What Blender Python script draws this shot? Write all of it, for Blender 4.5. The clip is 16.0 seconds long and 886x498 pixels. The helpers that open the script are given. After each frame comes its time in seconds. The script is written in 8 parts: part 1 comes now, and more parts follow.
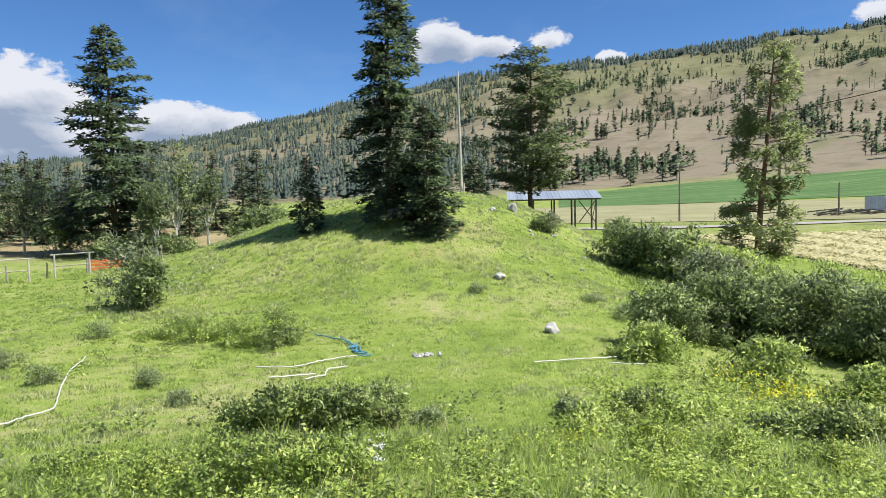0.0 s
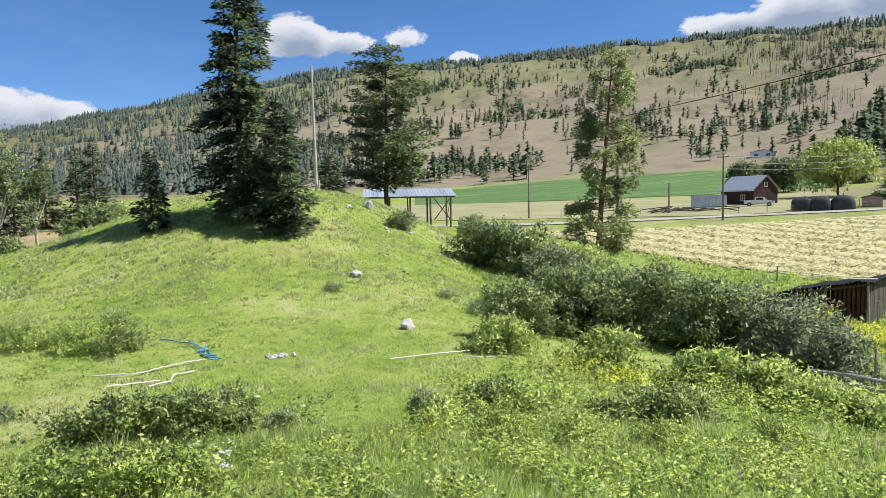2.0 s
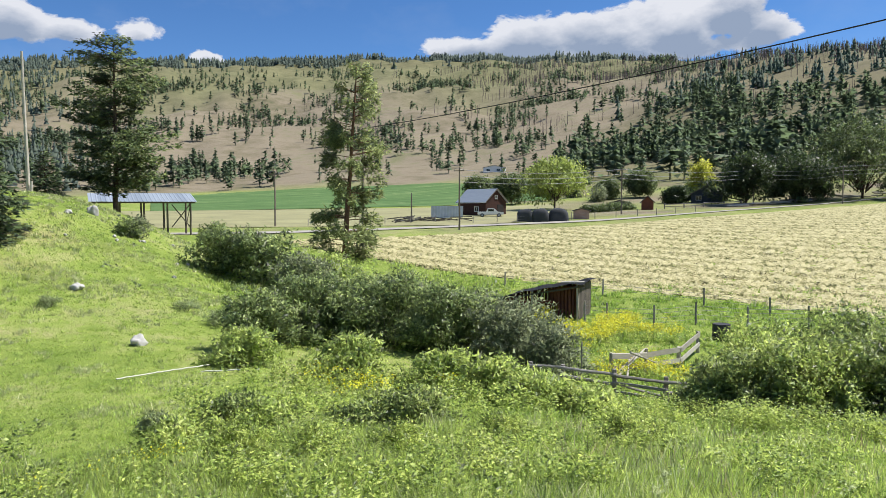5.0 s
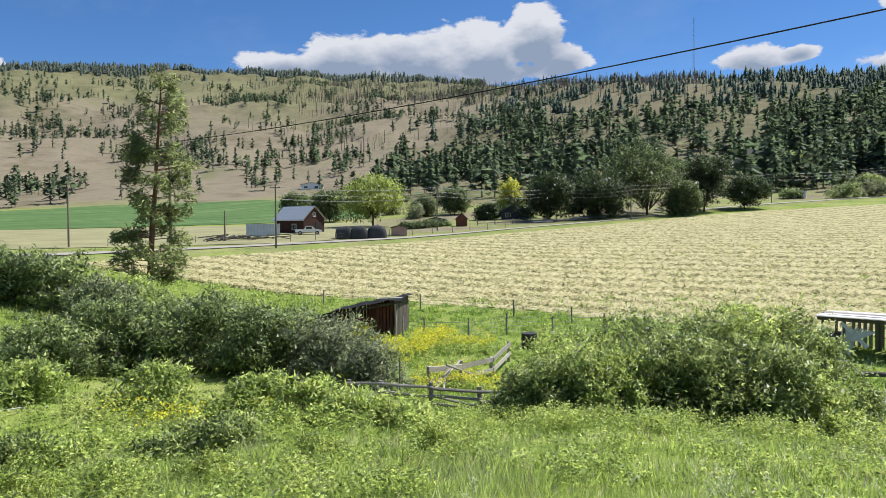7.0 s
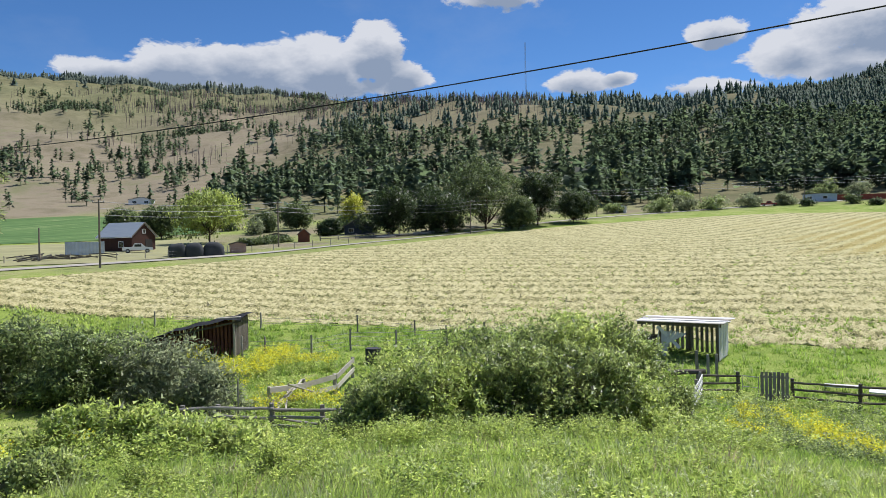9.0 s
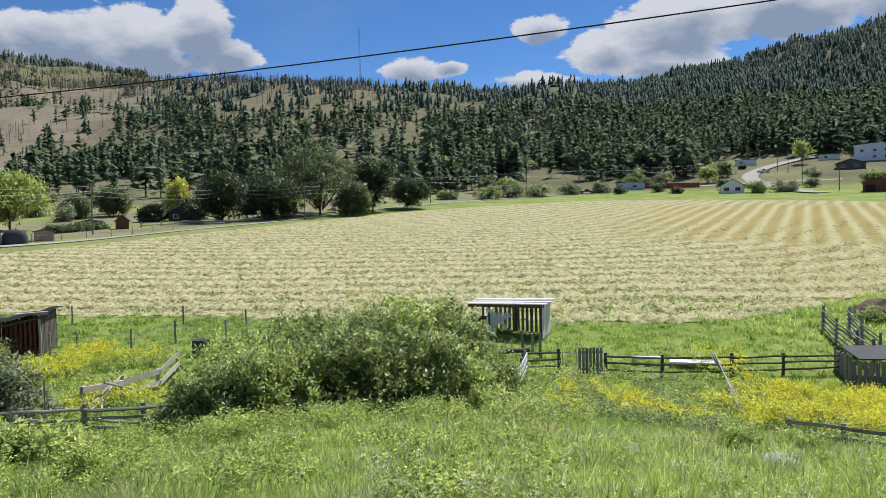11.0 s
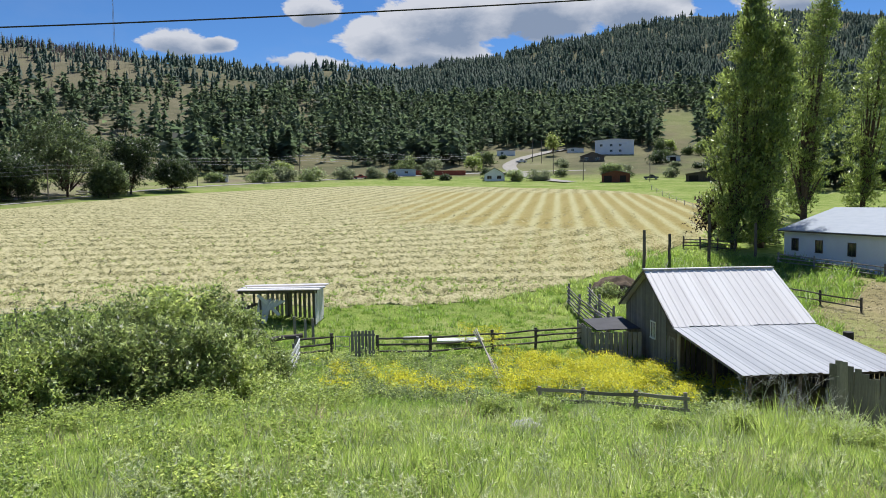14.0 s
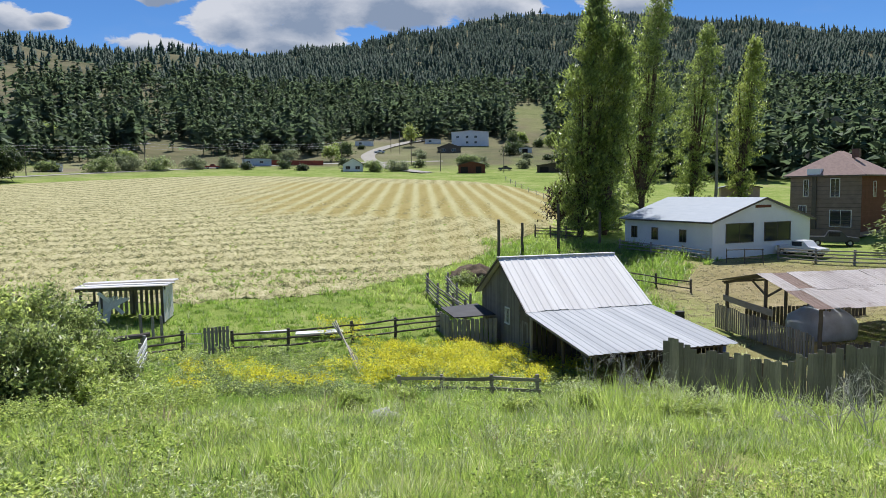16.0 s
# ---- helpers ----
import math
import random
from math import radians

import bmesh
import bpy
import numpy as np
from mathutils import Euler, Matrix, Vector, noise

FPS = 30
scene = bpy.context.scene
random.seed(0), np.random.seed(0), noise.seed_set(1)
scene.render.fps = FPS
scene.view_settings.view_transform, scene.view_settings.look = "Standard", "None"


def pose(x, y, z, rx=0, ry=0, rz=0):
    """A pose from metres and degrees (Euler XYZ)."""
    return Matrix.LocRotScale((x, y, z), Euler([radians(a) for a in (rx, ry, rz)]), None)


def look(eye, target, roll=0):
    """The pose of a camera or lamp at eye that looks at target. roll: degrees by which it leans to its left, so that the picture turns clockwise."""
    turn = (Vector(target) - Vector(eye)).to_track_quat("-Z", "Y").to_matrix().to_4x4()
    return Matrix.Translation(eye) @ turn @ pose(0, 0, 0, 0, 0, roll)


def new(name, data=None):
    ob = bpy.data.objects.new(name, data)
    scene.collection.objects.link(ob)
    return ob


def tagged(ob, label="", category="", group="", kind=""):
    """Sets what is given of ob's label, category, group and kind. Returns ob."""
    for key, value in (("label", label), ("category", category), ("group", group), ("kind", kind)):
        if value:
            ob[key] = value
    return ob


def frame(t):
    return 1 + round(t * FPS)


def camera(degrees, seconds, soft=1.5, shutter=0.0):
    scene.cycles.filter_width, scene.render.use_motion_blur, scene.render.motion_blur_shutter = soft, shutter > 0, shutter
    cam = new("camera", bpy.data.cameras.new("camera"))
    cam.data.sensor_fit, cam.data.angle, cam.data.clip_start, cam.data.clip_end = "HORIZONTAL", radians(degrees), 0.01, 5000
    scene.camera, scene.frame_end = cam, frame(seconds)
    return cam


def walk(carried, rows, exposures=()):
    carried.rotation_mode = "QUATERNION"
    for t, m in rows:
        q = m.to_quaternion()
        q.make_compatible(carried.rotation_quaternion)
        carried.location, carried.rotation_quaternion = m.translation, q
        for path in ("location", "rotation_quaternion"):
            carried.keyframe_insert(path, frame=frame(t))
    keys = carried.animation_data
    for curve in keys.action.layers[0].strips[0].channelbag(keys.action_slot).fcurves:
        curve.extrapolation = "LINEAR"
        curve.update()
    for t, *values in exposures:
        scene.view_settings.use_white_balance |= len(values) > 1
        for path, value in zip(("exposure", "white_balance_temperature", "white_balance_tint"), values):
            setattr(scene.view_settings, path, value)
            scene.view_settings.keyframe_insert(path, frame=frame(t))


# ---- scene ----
# The camera turns on the spot, held half a metre ahead of the turning axis.
EYE = 10.0
ARM = 0.5
cam = camera(63.4, 16.0, 0.4)
TURNS = [
    (0.0, 0.14, -3.13, 1.26),
    (0.5, -2.47, -3.24, 1.28),
    (1.0, -5.29, -3.32, 1.34),
    (1.5, -8.25, -3.44, 1.25),
    (2.0, -11.22, -3.57, 1.15),
    (2.5, -14.15, -3.66, 1.03),
    (3.0, -17.19, -3.71, 0.85),
    (5.5, -34.82, -2.84, 0.17),
    (6.0, -38.52, -2.50, 0.20),
    (6.5, -42.08, -2.17, 0.39),
    (7.0, -45.46, -1.87, 0.61),
    (7.5, -48.67, -1.58, 0.87),
    (8.0, -51.80, -1.25, 0.95),
    (8.5, -54.87, -0.97, 1.07),
    (9.0, -57.88, -0.87, 1.22),
    (11.5, -74.16, -2.72, 1.28),
    (12.0, -77.19, -3.07, 1.22),
    (12.5, -80.02, -3.33, 1.18),
    (13.0, -82.85, -3.50, 1.05),
    (13.5, -85.78, -3.66, 0.92),
    (14.0, -88.78, -3.83, 0.82),
    (14.5, -91.62, -4.03, 0.77),
    (15.0, -94.55, -4.29, 0.75),
    (15.5, -97.31, -4.52, 0.76),
    (16.0, -99.96, -4.75, 0.89),
]
walk(cam, [(t, pose(-ARM * math.sin(radians(yaw)), ARM * math.cos(radians(yaw)), EYE, 90 + pitch, roll, yaw))
           for t, yaw, pitch, roll in TURNS],
     exposures=[(0.0, 0.46, 6250, 12), (5.5, 0.38, 6250, 12), (9.0, 0.22, 6150, 12), (12.0, 0.11, 6100, 12), (16.0, 0.13, 6080, 12)])

# ---- sky, clouds and sun ----
SUN_AZ, SUN_EL = 106.0, 57.0          # clockwise from +y


def direction(az, el):
    a, e = radians(az), radians(el)
    return Vector((math.sin(a) * math.cos(e), math.cos(a) * math.cos(e), math.sin(e)))


def link(nt, a, b):
    nt.links.new(a, b)


def math_node(nt, op, a, b=None, c=None, clamp=False):
    n = nt.nodes.new("ShaderNodeMath")
    n.operation, n.use_clamp = op, clamp
    for i, v in enumerate((a, b, c)):
        if v is None:
            continue
        if isinstance(v, (int, float)):
            n.inputs[i].default_value = v
        else:
            link(nt, v, n.inputs[i])
    return n.outputs[0]


def vec_node(nt, op, a, b=None):
    n = nt.nodes.new("ShaderNodeVectorMath")
    n.operation = op
    for i, v in enumerate((a, b)):
        if v is None:
            continue
        if isinstance(v, (tuple, Vector)):
            n.inputs[i].default_value = v
        else:
            link(nt, v, n.inputs[i])
    return n


def noise_node(nt, vector, scale, detail=4.0, rough=0.55, distortion=0.0):
    n = nt.nodes.new("ShaderNodeTexNoise")
    n.inputs["Scale"].default_value = scale
    n.inputs["Detail"].default_value = detail
    n.inputs["Roughness"].default_value = rough
    n.inputs["Distortion"].default_value = distortion
    if vector is not None:
        link(nt, vector, n.inputs["Vector"])
    return n.outputs["Fac"]


def ramp(nt, fac, stops, interpolation="LINEAR"):
    n = nt.nodes.new("ShaderNodeValToRGB")
    n.color_ramp.interpolation = interpolation
    el = n.color_ramp.elements
    while len(el) < len(stops):
        el.new(0.5)
    for e, (p, c) in zip(el, stops):
        e.position = p
        e.color = (*c, 1) if isinstance(c, tuple) else (c, c, c, 1)
    link(nt, fac, n.inputs["Fac"])
    return n.outputs["Color"]


def mix(nt, fac, a, b):
    n = nt.nodes.new("ShaderNodeMix")
    n.data_type = "RGBA"
    for key, v in ((0, fac), (6, a), (7, b)):
        if isinstance(v, (int, float)):
            n.inputs[key].default_value = v
        elif isinstance(v, tuple):
            n.inputs[key].default_value = (*v, 1)
        else:
            link(nt, v, n.inputs[key])
    return n.outputs[2]


world = bpy.data.worlds.new("sky")
scene.world = world
world.use_nodes = True
wt = world.node_tree
wt.nodes.clear()
sky = wt.nodes.new("ShaderNodeTexSky")
sky.sky_type, sky.sun_disc = "NISHITA", False
sky.sun_elevation, sky.sun_rotation = radians(SUN_EL), radians(SUN_AZ)
sky.air_density, sky.dust_density, sky.ozone_density, sky.altitude = 0.8, 0.0, 6.0, 900
coord = wt.nodes.new("ShaderNodeTexCoord")
ray = coord.outputs["Generated"]
# cloud banks: azimuth, elevation, half width, half height (degrees), weight
CLOUDS = [(-31, 8.0, 5.0, 3.0, 1.0), (-30, 5.0, 7.5, 2.4, 0.95), (-20, 6.6, 7.5, 1.9, 0.85), (-24.5, 16.2, 3.0, 0.9, 0.6),
          (0.4, 12.8, 3.2, 1.6, 0.95), (3.8, 12.5, 2.6, 0.9, 0.75), (8.4, 12.7, 1.5, 1.0, 0.5), (13.2, 11.2, 1.1, 0.6, 0.75),
          (34.0, 12.4, 4.2, 1.1, 0.95), (38.0, 13.0, 4.8, 1.8, 1.05), (43.5, 13.4, 5.0, 2.0, 1.1), (48.5, 13.6, 4.6, 2.3, 1.1), (52.6, 14.6, 2.8, 2.4, 1.05),
          (55.0, 12.8, 2.6, 1.4, 0.95), (44.5, 12.0, 12.0, 1.0, 1.0), (62.8, 18.6, 4.0, 1.3, 0.95), (69.0, 11.8, 2.8, 1.1, 0.95), (71.6, 11.9, 1.6, 0.6, 0.75)]
CLOUDS += [(79.3, 14.4, 2.6, 1.2, 0.95), (78.5, 10.7, 3.6, 0.8, 0.9), (83.8, 12.6, 3.8, 1.7, 1.05), (90.0, 14.2, 6.4, 2.6, 1.15), (97.0, 14.6, 6.4, 2.4, 1.1),
           (103.5, 14.4, 4.8, 1.8, 1.0), (88.0, 11.6, 4.4, 1.4, 0.95), (114.5, 13.5, 3.4, 1.0, 0.95), (108.5, 15.4, 4.0, 1.2, 0.9), (125, 14.4, 5.5, 0.8, 0.8),
           (150, 25, 25, 10, 1.0), (-70, 22, 25, 9, 1.0), (200, 30, 30, 12, 1.0)]
cover = None
low = None
for az, el, hw, hh, weight in CLOUDS:
    c = direction(az, el)
    side = Vector((math.cos(radians(az)), -math.sin(radians(az)), 0))
    up = side.cross(c)
    u = math_node(wt, "DIVIDE", vec_node(wt, "DOT_PRODUCT", ray, side).outputs["Value"], math.sin(radians(hw)))
    v = math_node(wt, "DIVIDE", math_node(wt, "SUBTRACT", vec_node(wt, "DOT_PRODUCT", ray, up).outputs["Value"], 0.0), math.sin(radians(hh)))
    ahead = math_node(wt, "GREATER_THAN", vec_node(wt, "DOT_PRODUCT", ray, c).outputs["Value"], 0.5)
    r2 = math_node(wt, "ADD", math_node(wt, "MULTIPLY", u, u), math_node(wt, "MULTIPLY", v, v))
    bump_ = math_node(wt, "MULTIPLY", math_node(wt, "MULTIPLY", math_node(wt, "SUBTRACT", 1.0, math_node(wt, "SQRT", r2)), weight), ahead)
    bump_ = math_node(wt, "SUBTRACT", bump_, math_node(wt, "MULTIPLY", math_node(wt, "SUBTRACT", 1.0, ahead), 2.0))
    bump_ = math_node(wt, "MAXIMUM", bump_, -0.9)
    v2 = math_node(wt, "ADD", v, 0.62)
    base = math_node(wt, "MULTIPLY", math_node(wt, "SUBTRACT", 1.05, math_node(wt, "SQRT", math_node(wt, "ADD", math_node(wt, "MULTIPLY", u, u), math_node(wt, "MULTIPLY", v2, v2)))), ahead)
    base = math_node(wt, "SUBTRACT", base, math_node(wt, "MULTIPLY", math_node(wt, "SUBTRACT", 1.0, ahead), 2.0))
    base = math_node(wt, "MAXIMUM", base, -0.5)
    low = base if low is None else math_node(wt, "MAXIMUM", low, base)
    cover = bump_ if cover is None else math_node(wt, "MAXIMUM", cover, bump_)
stretch = vec_node(wt, "MULTIPLY", ray, (1.0, 1.0, 1.9)).outputs["Vector"]
puff = noise_node(wt, stretch, 17.0, 12.0, 0.62, 0.25)
wisp = noise_node(wt, stretch, 4.0, 6.0, 0.6)
density = math_node(wt, "ADD", math_node(wt, "MULTIPLY", cover, 1.75), math_node(wt, "MULTIPLY", math_node(wt, "SUBTRACT", puff, 0.50), 2.9))
alpha = math_node(wt, "SMOOTH_MIN", 1.0, math_node(wt, "MULTIPLY", math_node(wt, "SUBTRACT", density, 0.05), 3.6), 0.1, clamp=True)
# sunlit tops are white, thick bases grey-blue
shade = noise_node(wt, vec_node(wt, "ADD", stretch, (0.0, 0.0, 0.04)).outputs["Vector"], 11.0, 8.0, 0.6, 0.1)
thick = math_node(wt, "ADD", math_node(wt, "MULTIPLY", low, 1.3), math_node(wt, "MULTIPLY", math_node(wt, "SUBTRACT", shade, 0.50), 2.6), clamp=True)
cloud_colour = mix(wt, thick, (6.1, 6.2, 6.4), (2.4, 2.95, 3.85))
deep = wt.nodes.new("ShaderNodeHueSaturation")
deep.inputs["Saturation"].default_value = 1.12
link(wt, sky.outputs["Color"], deep.inputs["Color"])
sky_blue = mix(wt, math_node(wt, "MULTIPLY", math_node(wt, "SUBTRACT", wisp, 0.52), 0.5, clamp=True), deep.outputs["Color"], (4.6, 5.0, 5.6))
total = mix(wt, alpha, sky_blue, cloud_colour)
background = wt.nodes.new("ShaderNodeBackground")
background.inputs["Strength"].default_value = 0.098
link(wt, total, background.inputs["Color"])
world_out = wt.nodes.new("ShaderNodeOutputWorld")
link(wt, background.outputs[0], world_out.inputs["Surface"])

sun_lamp = bpy.data.lights.new("sun", "SUN")
sun_lamp.energy, sun_lamp.angle, sun_lamp.color = 5.0, radians(0.53), (1.0, 0.95, 0.87)
sun = new("sun", sun_lamp)
sun.matrix_world = look(direction(SUN_AZ, SUN_EL) * 300, (0, 0, 0))

# ---- materials ----


def material(name, rough=0.8, metal=0.0, spec=0.3):
    m = bpy.data.materials.new(name)
    m.use_nodes = True
    nt = m.node_tree
    b = nt.nodes["Principled BSDF"]
    b.inputs["Roughness"].default_value = rough
    b.inputs["Metallic"].default_value = metal
    b.inputs["Specular IOR Level"].default_value = spec
    return m, nt, b


def object_coord(nt):
    return nt.nodes.new("ShaderNodeTexCoord").outputs["Object"]


def position(nt):
    return nt.nodes.new("ShaderNodeNewGeometry").outputs["Position"]


def island(nt):
    return nt.nodes.new("ShaderNodeNewGeometry").outputs["Random Per Island"]


def per_object(nt):
    return nt.nodes.new("ShaderNodeObjectInfo").outputs["Random"]


def bump(nt, b, height, strength=0.4, distance=0.02):
    n = nt.nodes.new("ShaderNodeBump")
    n.inputs["Strength"].default_value = strength
    n.inputs["Distance"].default_value = distance
    link(nt, height, n.inputs["Height"])
    link(nt, n.outputs[0], b.inputs["Normal"])


def scaled(nt, vector, s):
    return vec_node(nt, "MULTIPLY", vector, s).outputs["Vector"]


def leaf_material(name, dark, mid, light, translucent=0.45, rough=0.6, patch=0.25, clump=0.0, vary=0.65):
    """Foliage: each leaf has a tone of its own, with patches of lighter and darker growth, and lets some light through."""
    m, nt, b = material(name, rough, 0.0, 0.3)
    tone = math_node(nt, "ADD", math_node(nt, "MULTIPLY", island(nt), vary), math_node(nt, "MULTIPLY", noise_node(nt, position(nt), patch, 3.0), 1.2 - vary))
    if clump:
        tone = math_node(nt, "ADD", tone, math_node(nt, "MULTIPLY", math_node(nt, "SUBTRACT", noise_node(nt, position(nt), clump, 3.0, 0.6), 0.5), 1.9))
    colour = ramp(nt, tone, [(0.2, dark), (0.6, mid), (1.0, light)])
    link(nt, vec_node(nt, "MULTIPLY", colour, (0.80, 0.80, 0.80)).outputs["Vector"], b.inputs["Base Color"])
    lie = nt.nodes.new("ShaderNodeAttribute")
    lie.attribute_name = "lie"
    link(nt, lie.outputs["Vector"], b.inputs["Normal"])
    t = nt.nodes.new("ShaderNodeBsdfTranslucent")
    k = 0.62 * translucent
    link(nt, vec_node(nt, "MULTIPLY", mix(nt, 0.5, colour, light), (k, k, k)).outputs["Vector"], t.inputs["Color"])
    s = nt.nodes.new("ShaderNodeAddShader")
    link(nt, b.outputs[0], s.inputs[0])
    link(nt, t.outputs[0], s.inputs[1])
    link(nt, s.outputs[0], nt.nodes["Material Output"].inputs["Surface"])
    return m


def wood_material(name, dark, light, grain=(6.0, 6.0, 0.6), rough=0.85):
    """Weathered board: long grain, stains, and a tone of its own for each board."""
    m, nt, b = material(name, rough, 0.0, 0.2)
    v = scaled(nt, object_coord(nt), grain)
    g = noise_node(nt, v, 4.0, 6.0, 0.65, 0.6)
    stain = noise_node(nt, position(nt), 1.3, 4.0)
    tone = math_node(nt, "ADD", math_node(nt, "MULTIPLY", g, 0.6), math_node(nt, "ADD", math_node(nt, "MULTIPLY", stain, 0.4), math_node(nt, "MULTIPLY", per_object(nt), 0.3)))
    link(nt, ramp(nt, tone, [(0.35, dark), (0.95, light)]), b.inputs["Base Color"])
    bump(nt, b, g, 0.5, 0.01)
    return m


def plain_material(name, colour, rough=0.7, metal=0.0, vary=0.15, scale=1.5, spec=0.3):
    m, nt, b = material(name, rough, metal, spec)
    n = noise_node(nt, position(nt), scale, 5.0)
    fine = noise_node(nt, position(nt), scale * 14, 3.0)
    t = math_node(nt, "ADD", math_node(nt, "MULTIPLY", n, 0.7), math_node(nt, "MULTIPLY", fine, 0.3))
    lo = tuple(c * (1 - vary) for c in colour)
    hi = tuple(min(1, c * (1 + vary)) for c in colour)
    link(nt, ramp(nt, t, [(0.3, lo), (0.7, hi)]), b.inputs["Base Color"])
    return m


# ---- the lie of the land ----
# Heights of the near ground, by bearing (degrees clockwise from +y) and distance.
NEAR_R = (6, 11, 16, 22, 30, 40, 55, 75, 105)
NEAR = {
    -90: (8.0, 7.5, 7.0, 6.5, 6.0, 6.0, 6.0, 6.0, 6.2),
    -35: (7.2, 6.3, 5.2, 4.4, 4.1, 4.1, 4.5, 5.2, 6.2),
    -15: (7.1, 6.1, 4.9, 4.2, 4.0, 4.1, 4.5, 5.2, 6.8),
    0: (7.1, 6.1, 4.9, 4.2, 4.0, 4.1, 4.6, 5.2, 6.8),
    14: (7.1, 6.1, 5.0, 4.2, 3.8, 3.8, 4.2, 5.0, 6.9),
    32: (7.2, 6.2, 5.2, 4.0, 3.0, 2.7, 3.0, 3.6, 6.6),
}
NEAR.update({
    50: (7.3, 6.3, 5.3, 3.8, 2.3, 2.2, 2.8, 3.9, 6.3),
    72: (7.3, 6.3, 5.6, 4.0, 2.0, 1.6, 2.4, 4.2, 6.6),
    90: (7.3, 6.3, 5.5, 3.4, 1.2, 0.8, 1.9, 3.9, 6.3),
    105: (7.2, 6.2, 5.4, 3.4, 0.9, 0.3, 1.0, 2.4, 4.8),
    130: (7.2, 6.3, 5.3, 3.6, 1.3, 0.4, 0.6, 1.4, 2.9),
})
# The valley sides, as rise above eye level in degrees.
FAR_R = (140, 200, 280, 400, 600, 900, 1300, 1900)
FAR = {
    -60: (-1.0, -0.3, 0.5, 1.5, 2.5, 3.0, 3.4, 3.0),
    -30: (-0.8, -0.3, 0.2, 0.8, 1.5, 2.2, 2.8, 3.0),
    -15: (-0.5, -0.2, 0.2, 0.8, 1.8, 3.5, 5.9, 6.3),
    0: (-0.6, -0.2, 0.4, 1.2, 3.2, 6.2, 9.0, 10.2),
    15: (-0.9, -0.1, 0.6, 1.3, 3.5, 7.0, 10.0, 11.2),
    30: (-0.7, 0.2, 0.9, 2.0, 4.4, 7.8, 10.6, 12.0),
}
FAR.update({
    45: (-0.6, 0.3, 1.6, 3.0, 5.6, 8.8, 10.9, 11.4),
    60: (-0.6, 0.4, 2.2, 4.6, 8.2, 11.2, 10.4, 9.0),
    75: (-0.8, 0.5, 1.7, 4.2, 7.4, 9.6, 8.9, 7.5),
    90: (-0.7, 0.6, 1.5, 3.6, 6.6, 9.2, 10.0, 8.2),
    105: (-1.2, 0.1, 1.5, 3.5, 6.8, 11.0, 13.4, 13.0),
    118: (-1.4, -0.1, 1.3, 3.2, 6.2, 10.0, 12.4, 12.4),
    132: (-1.5, -0.3, 1.0, 3.0, 5.5, 7.8, 9.2, 8.4),
})


def land_table():
    az = np.arange(-180.0, 180.0, 0.5)
    lr = np.linspace(math.log(1.0), math.log(4500.0), 420)
    r = np.exp(lr)
    back_near = (8.2, 8.2, 8.2, 8.2, 8.2, 8.2, 8.2, 8.2, 8.4)
    back_far = (0.0, 0.5, 1.0, 2.0, 3.0, 4.0, 4.5, 4.0)
    keys_n = sorted(NEAR)
    keys_f = sorted(FAR)
    prof = []
    ks = sorted(set(keys_n) | set(keys_f) | {-180, 180})

    def blend(table, keys, back, k):
        a = np.array([-180, *keys, 180], float)
        rows = np.array([back, *[table[i] for i in keys], back], float)
        return np.array([np.interp(k, a, rows[:, j]) for j in range(rows.shape[1])])

    for k in ks:
        zn = blend(NEAR, keys_n, back_near, k)
        zf = [EYE + d * math.tan(radians(e)) for d, e in zip(FAR_R, blend(FAR, keys_f, back_far, k))]
        z = np.interp(r, (1.0, *NEAR_R, *FAR_R, 2600, 4500), (8.4, *zn, *zf, zf[-1] * 0.8, zf[-1] * 0.4))
        prof.append(z)
    prof = np.array(prof)
    grid = np.array([np.interp(az, ks, prof[:, j]) for j in range(len(r))]).T
    for width, axis, times in ((9, 0, 3), (4, 1, 3)):
        for _ in range(times):
            acc = np.zeros_like(grid)
            for s in range(-width, width + 1):
                if axis == 0:
                    acc += np.roll(grid, s, 0)
                else:
                    acc += grid[:, np.clip(np.arange(len(r)) + s, 0, len(r) - 1)]
            grid = acc / (2 * width + 1)
    return az, lr, grid


LAND_AZ, LAND_LR, LAND = land_table()


def waves(x, y, scale, seed):
    """A smooth unevenness of about -1 to 1, with that many metres from swell to swell."""
    rng = np.random.default_rng(seed)
    out = np.zeros_like(np.asarray(x, float))
    for i in range(7):
        a = rng.uniform(0, 2 * math.pi)
        k = 2 * math.pi / (scale * rng.uniform(0.6, 1.7))
        out = out + np.sin(k * (np.cos(a) * x + np.sin(a) * y) + rng.uniform(0, 6.3))
    return out / 3.2


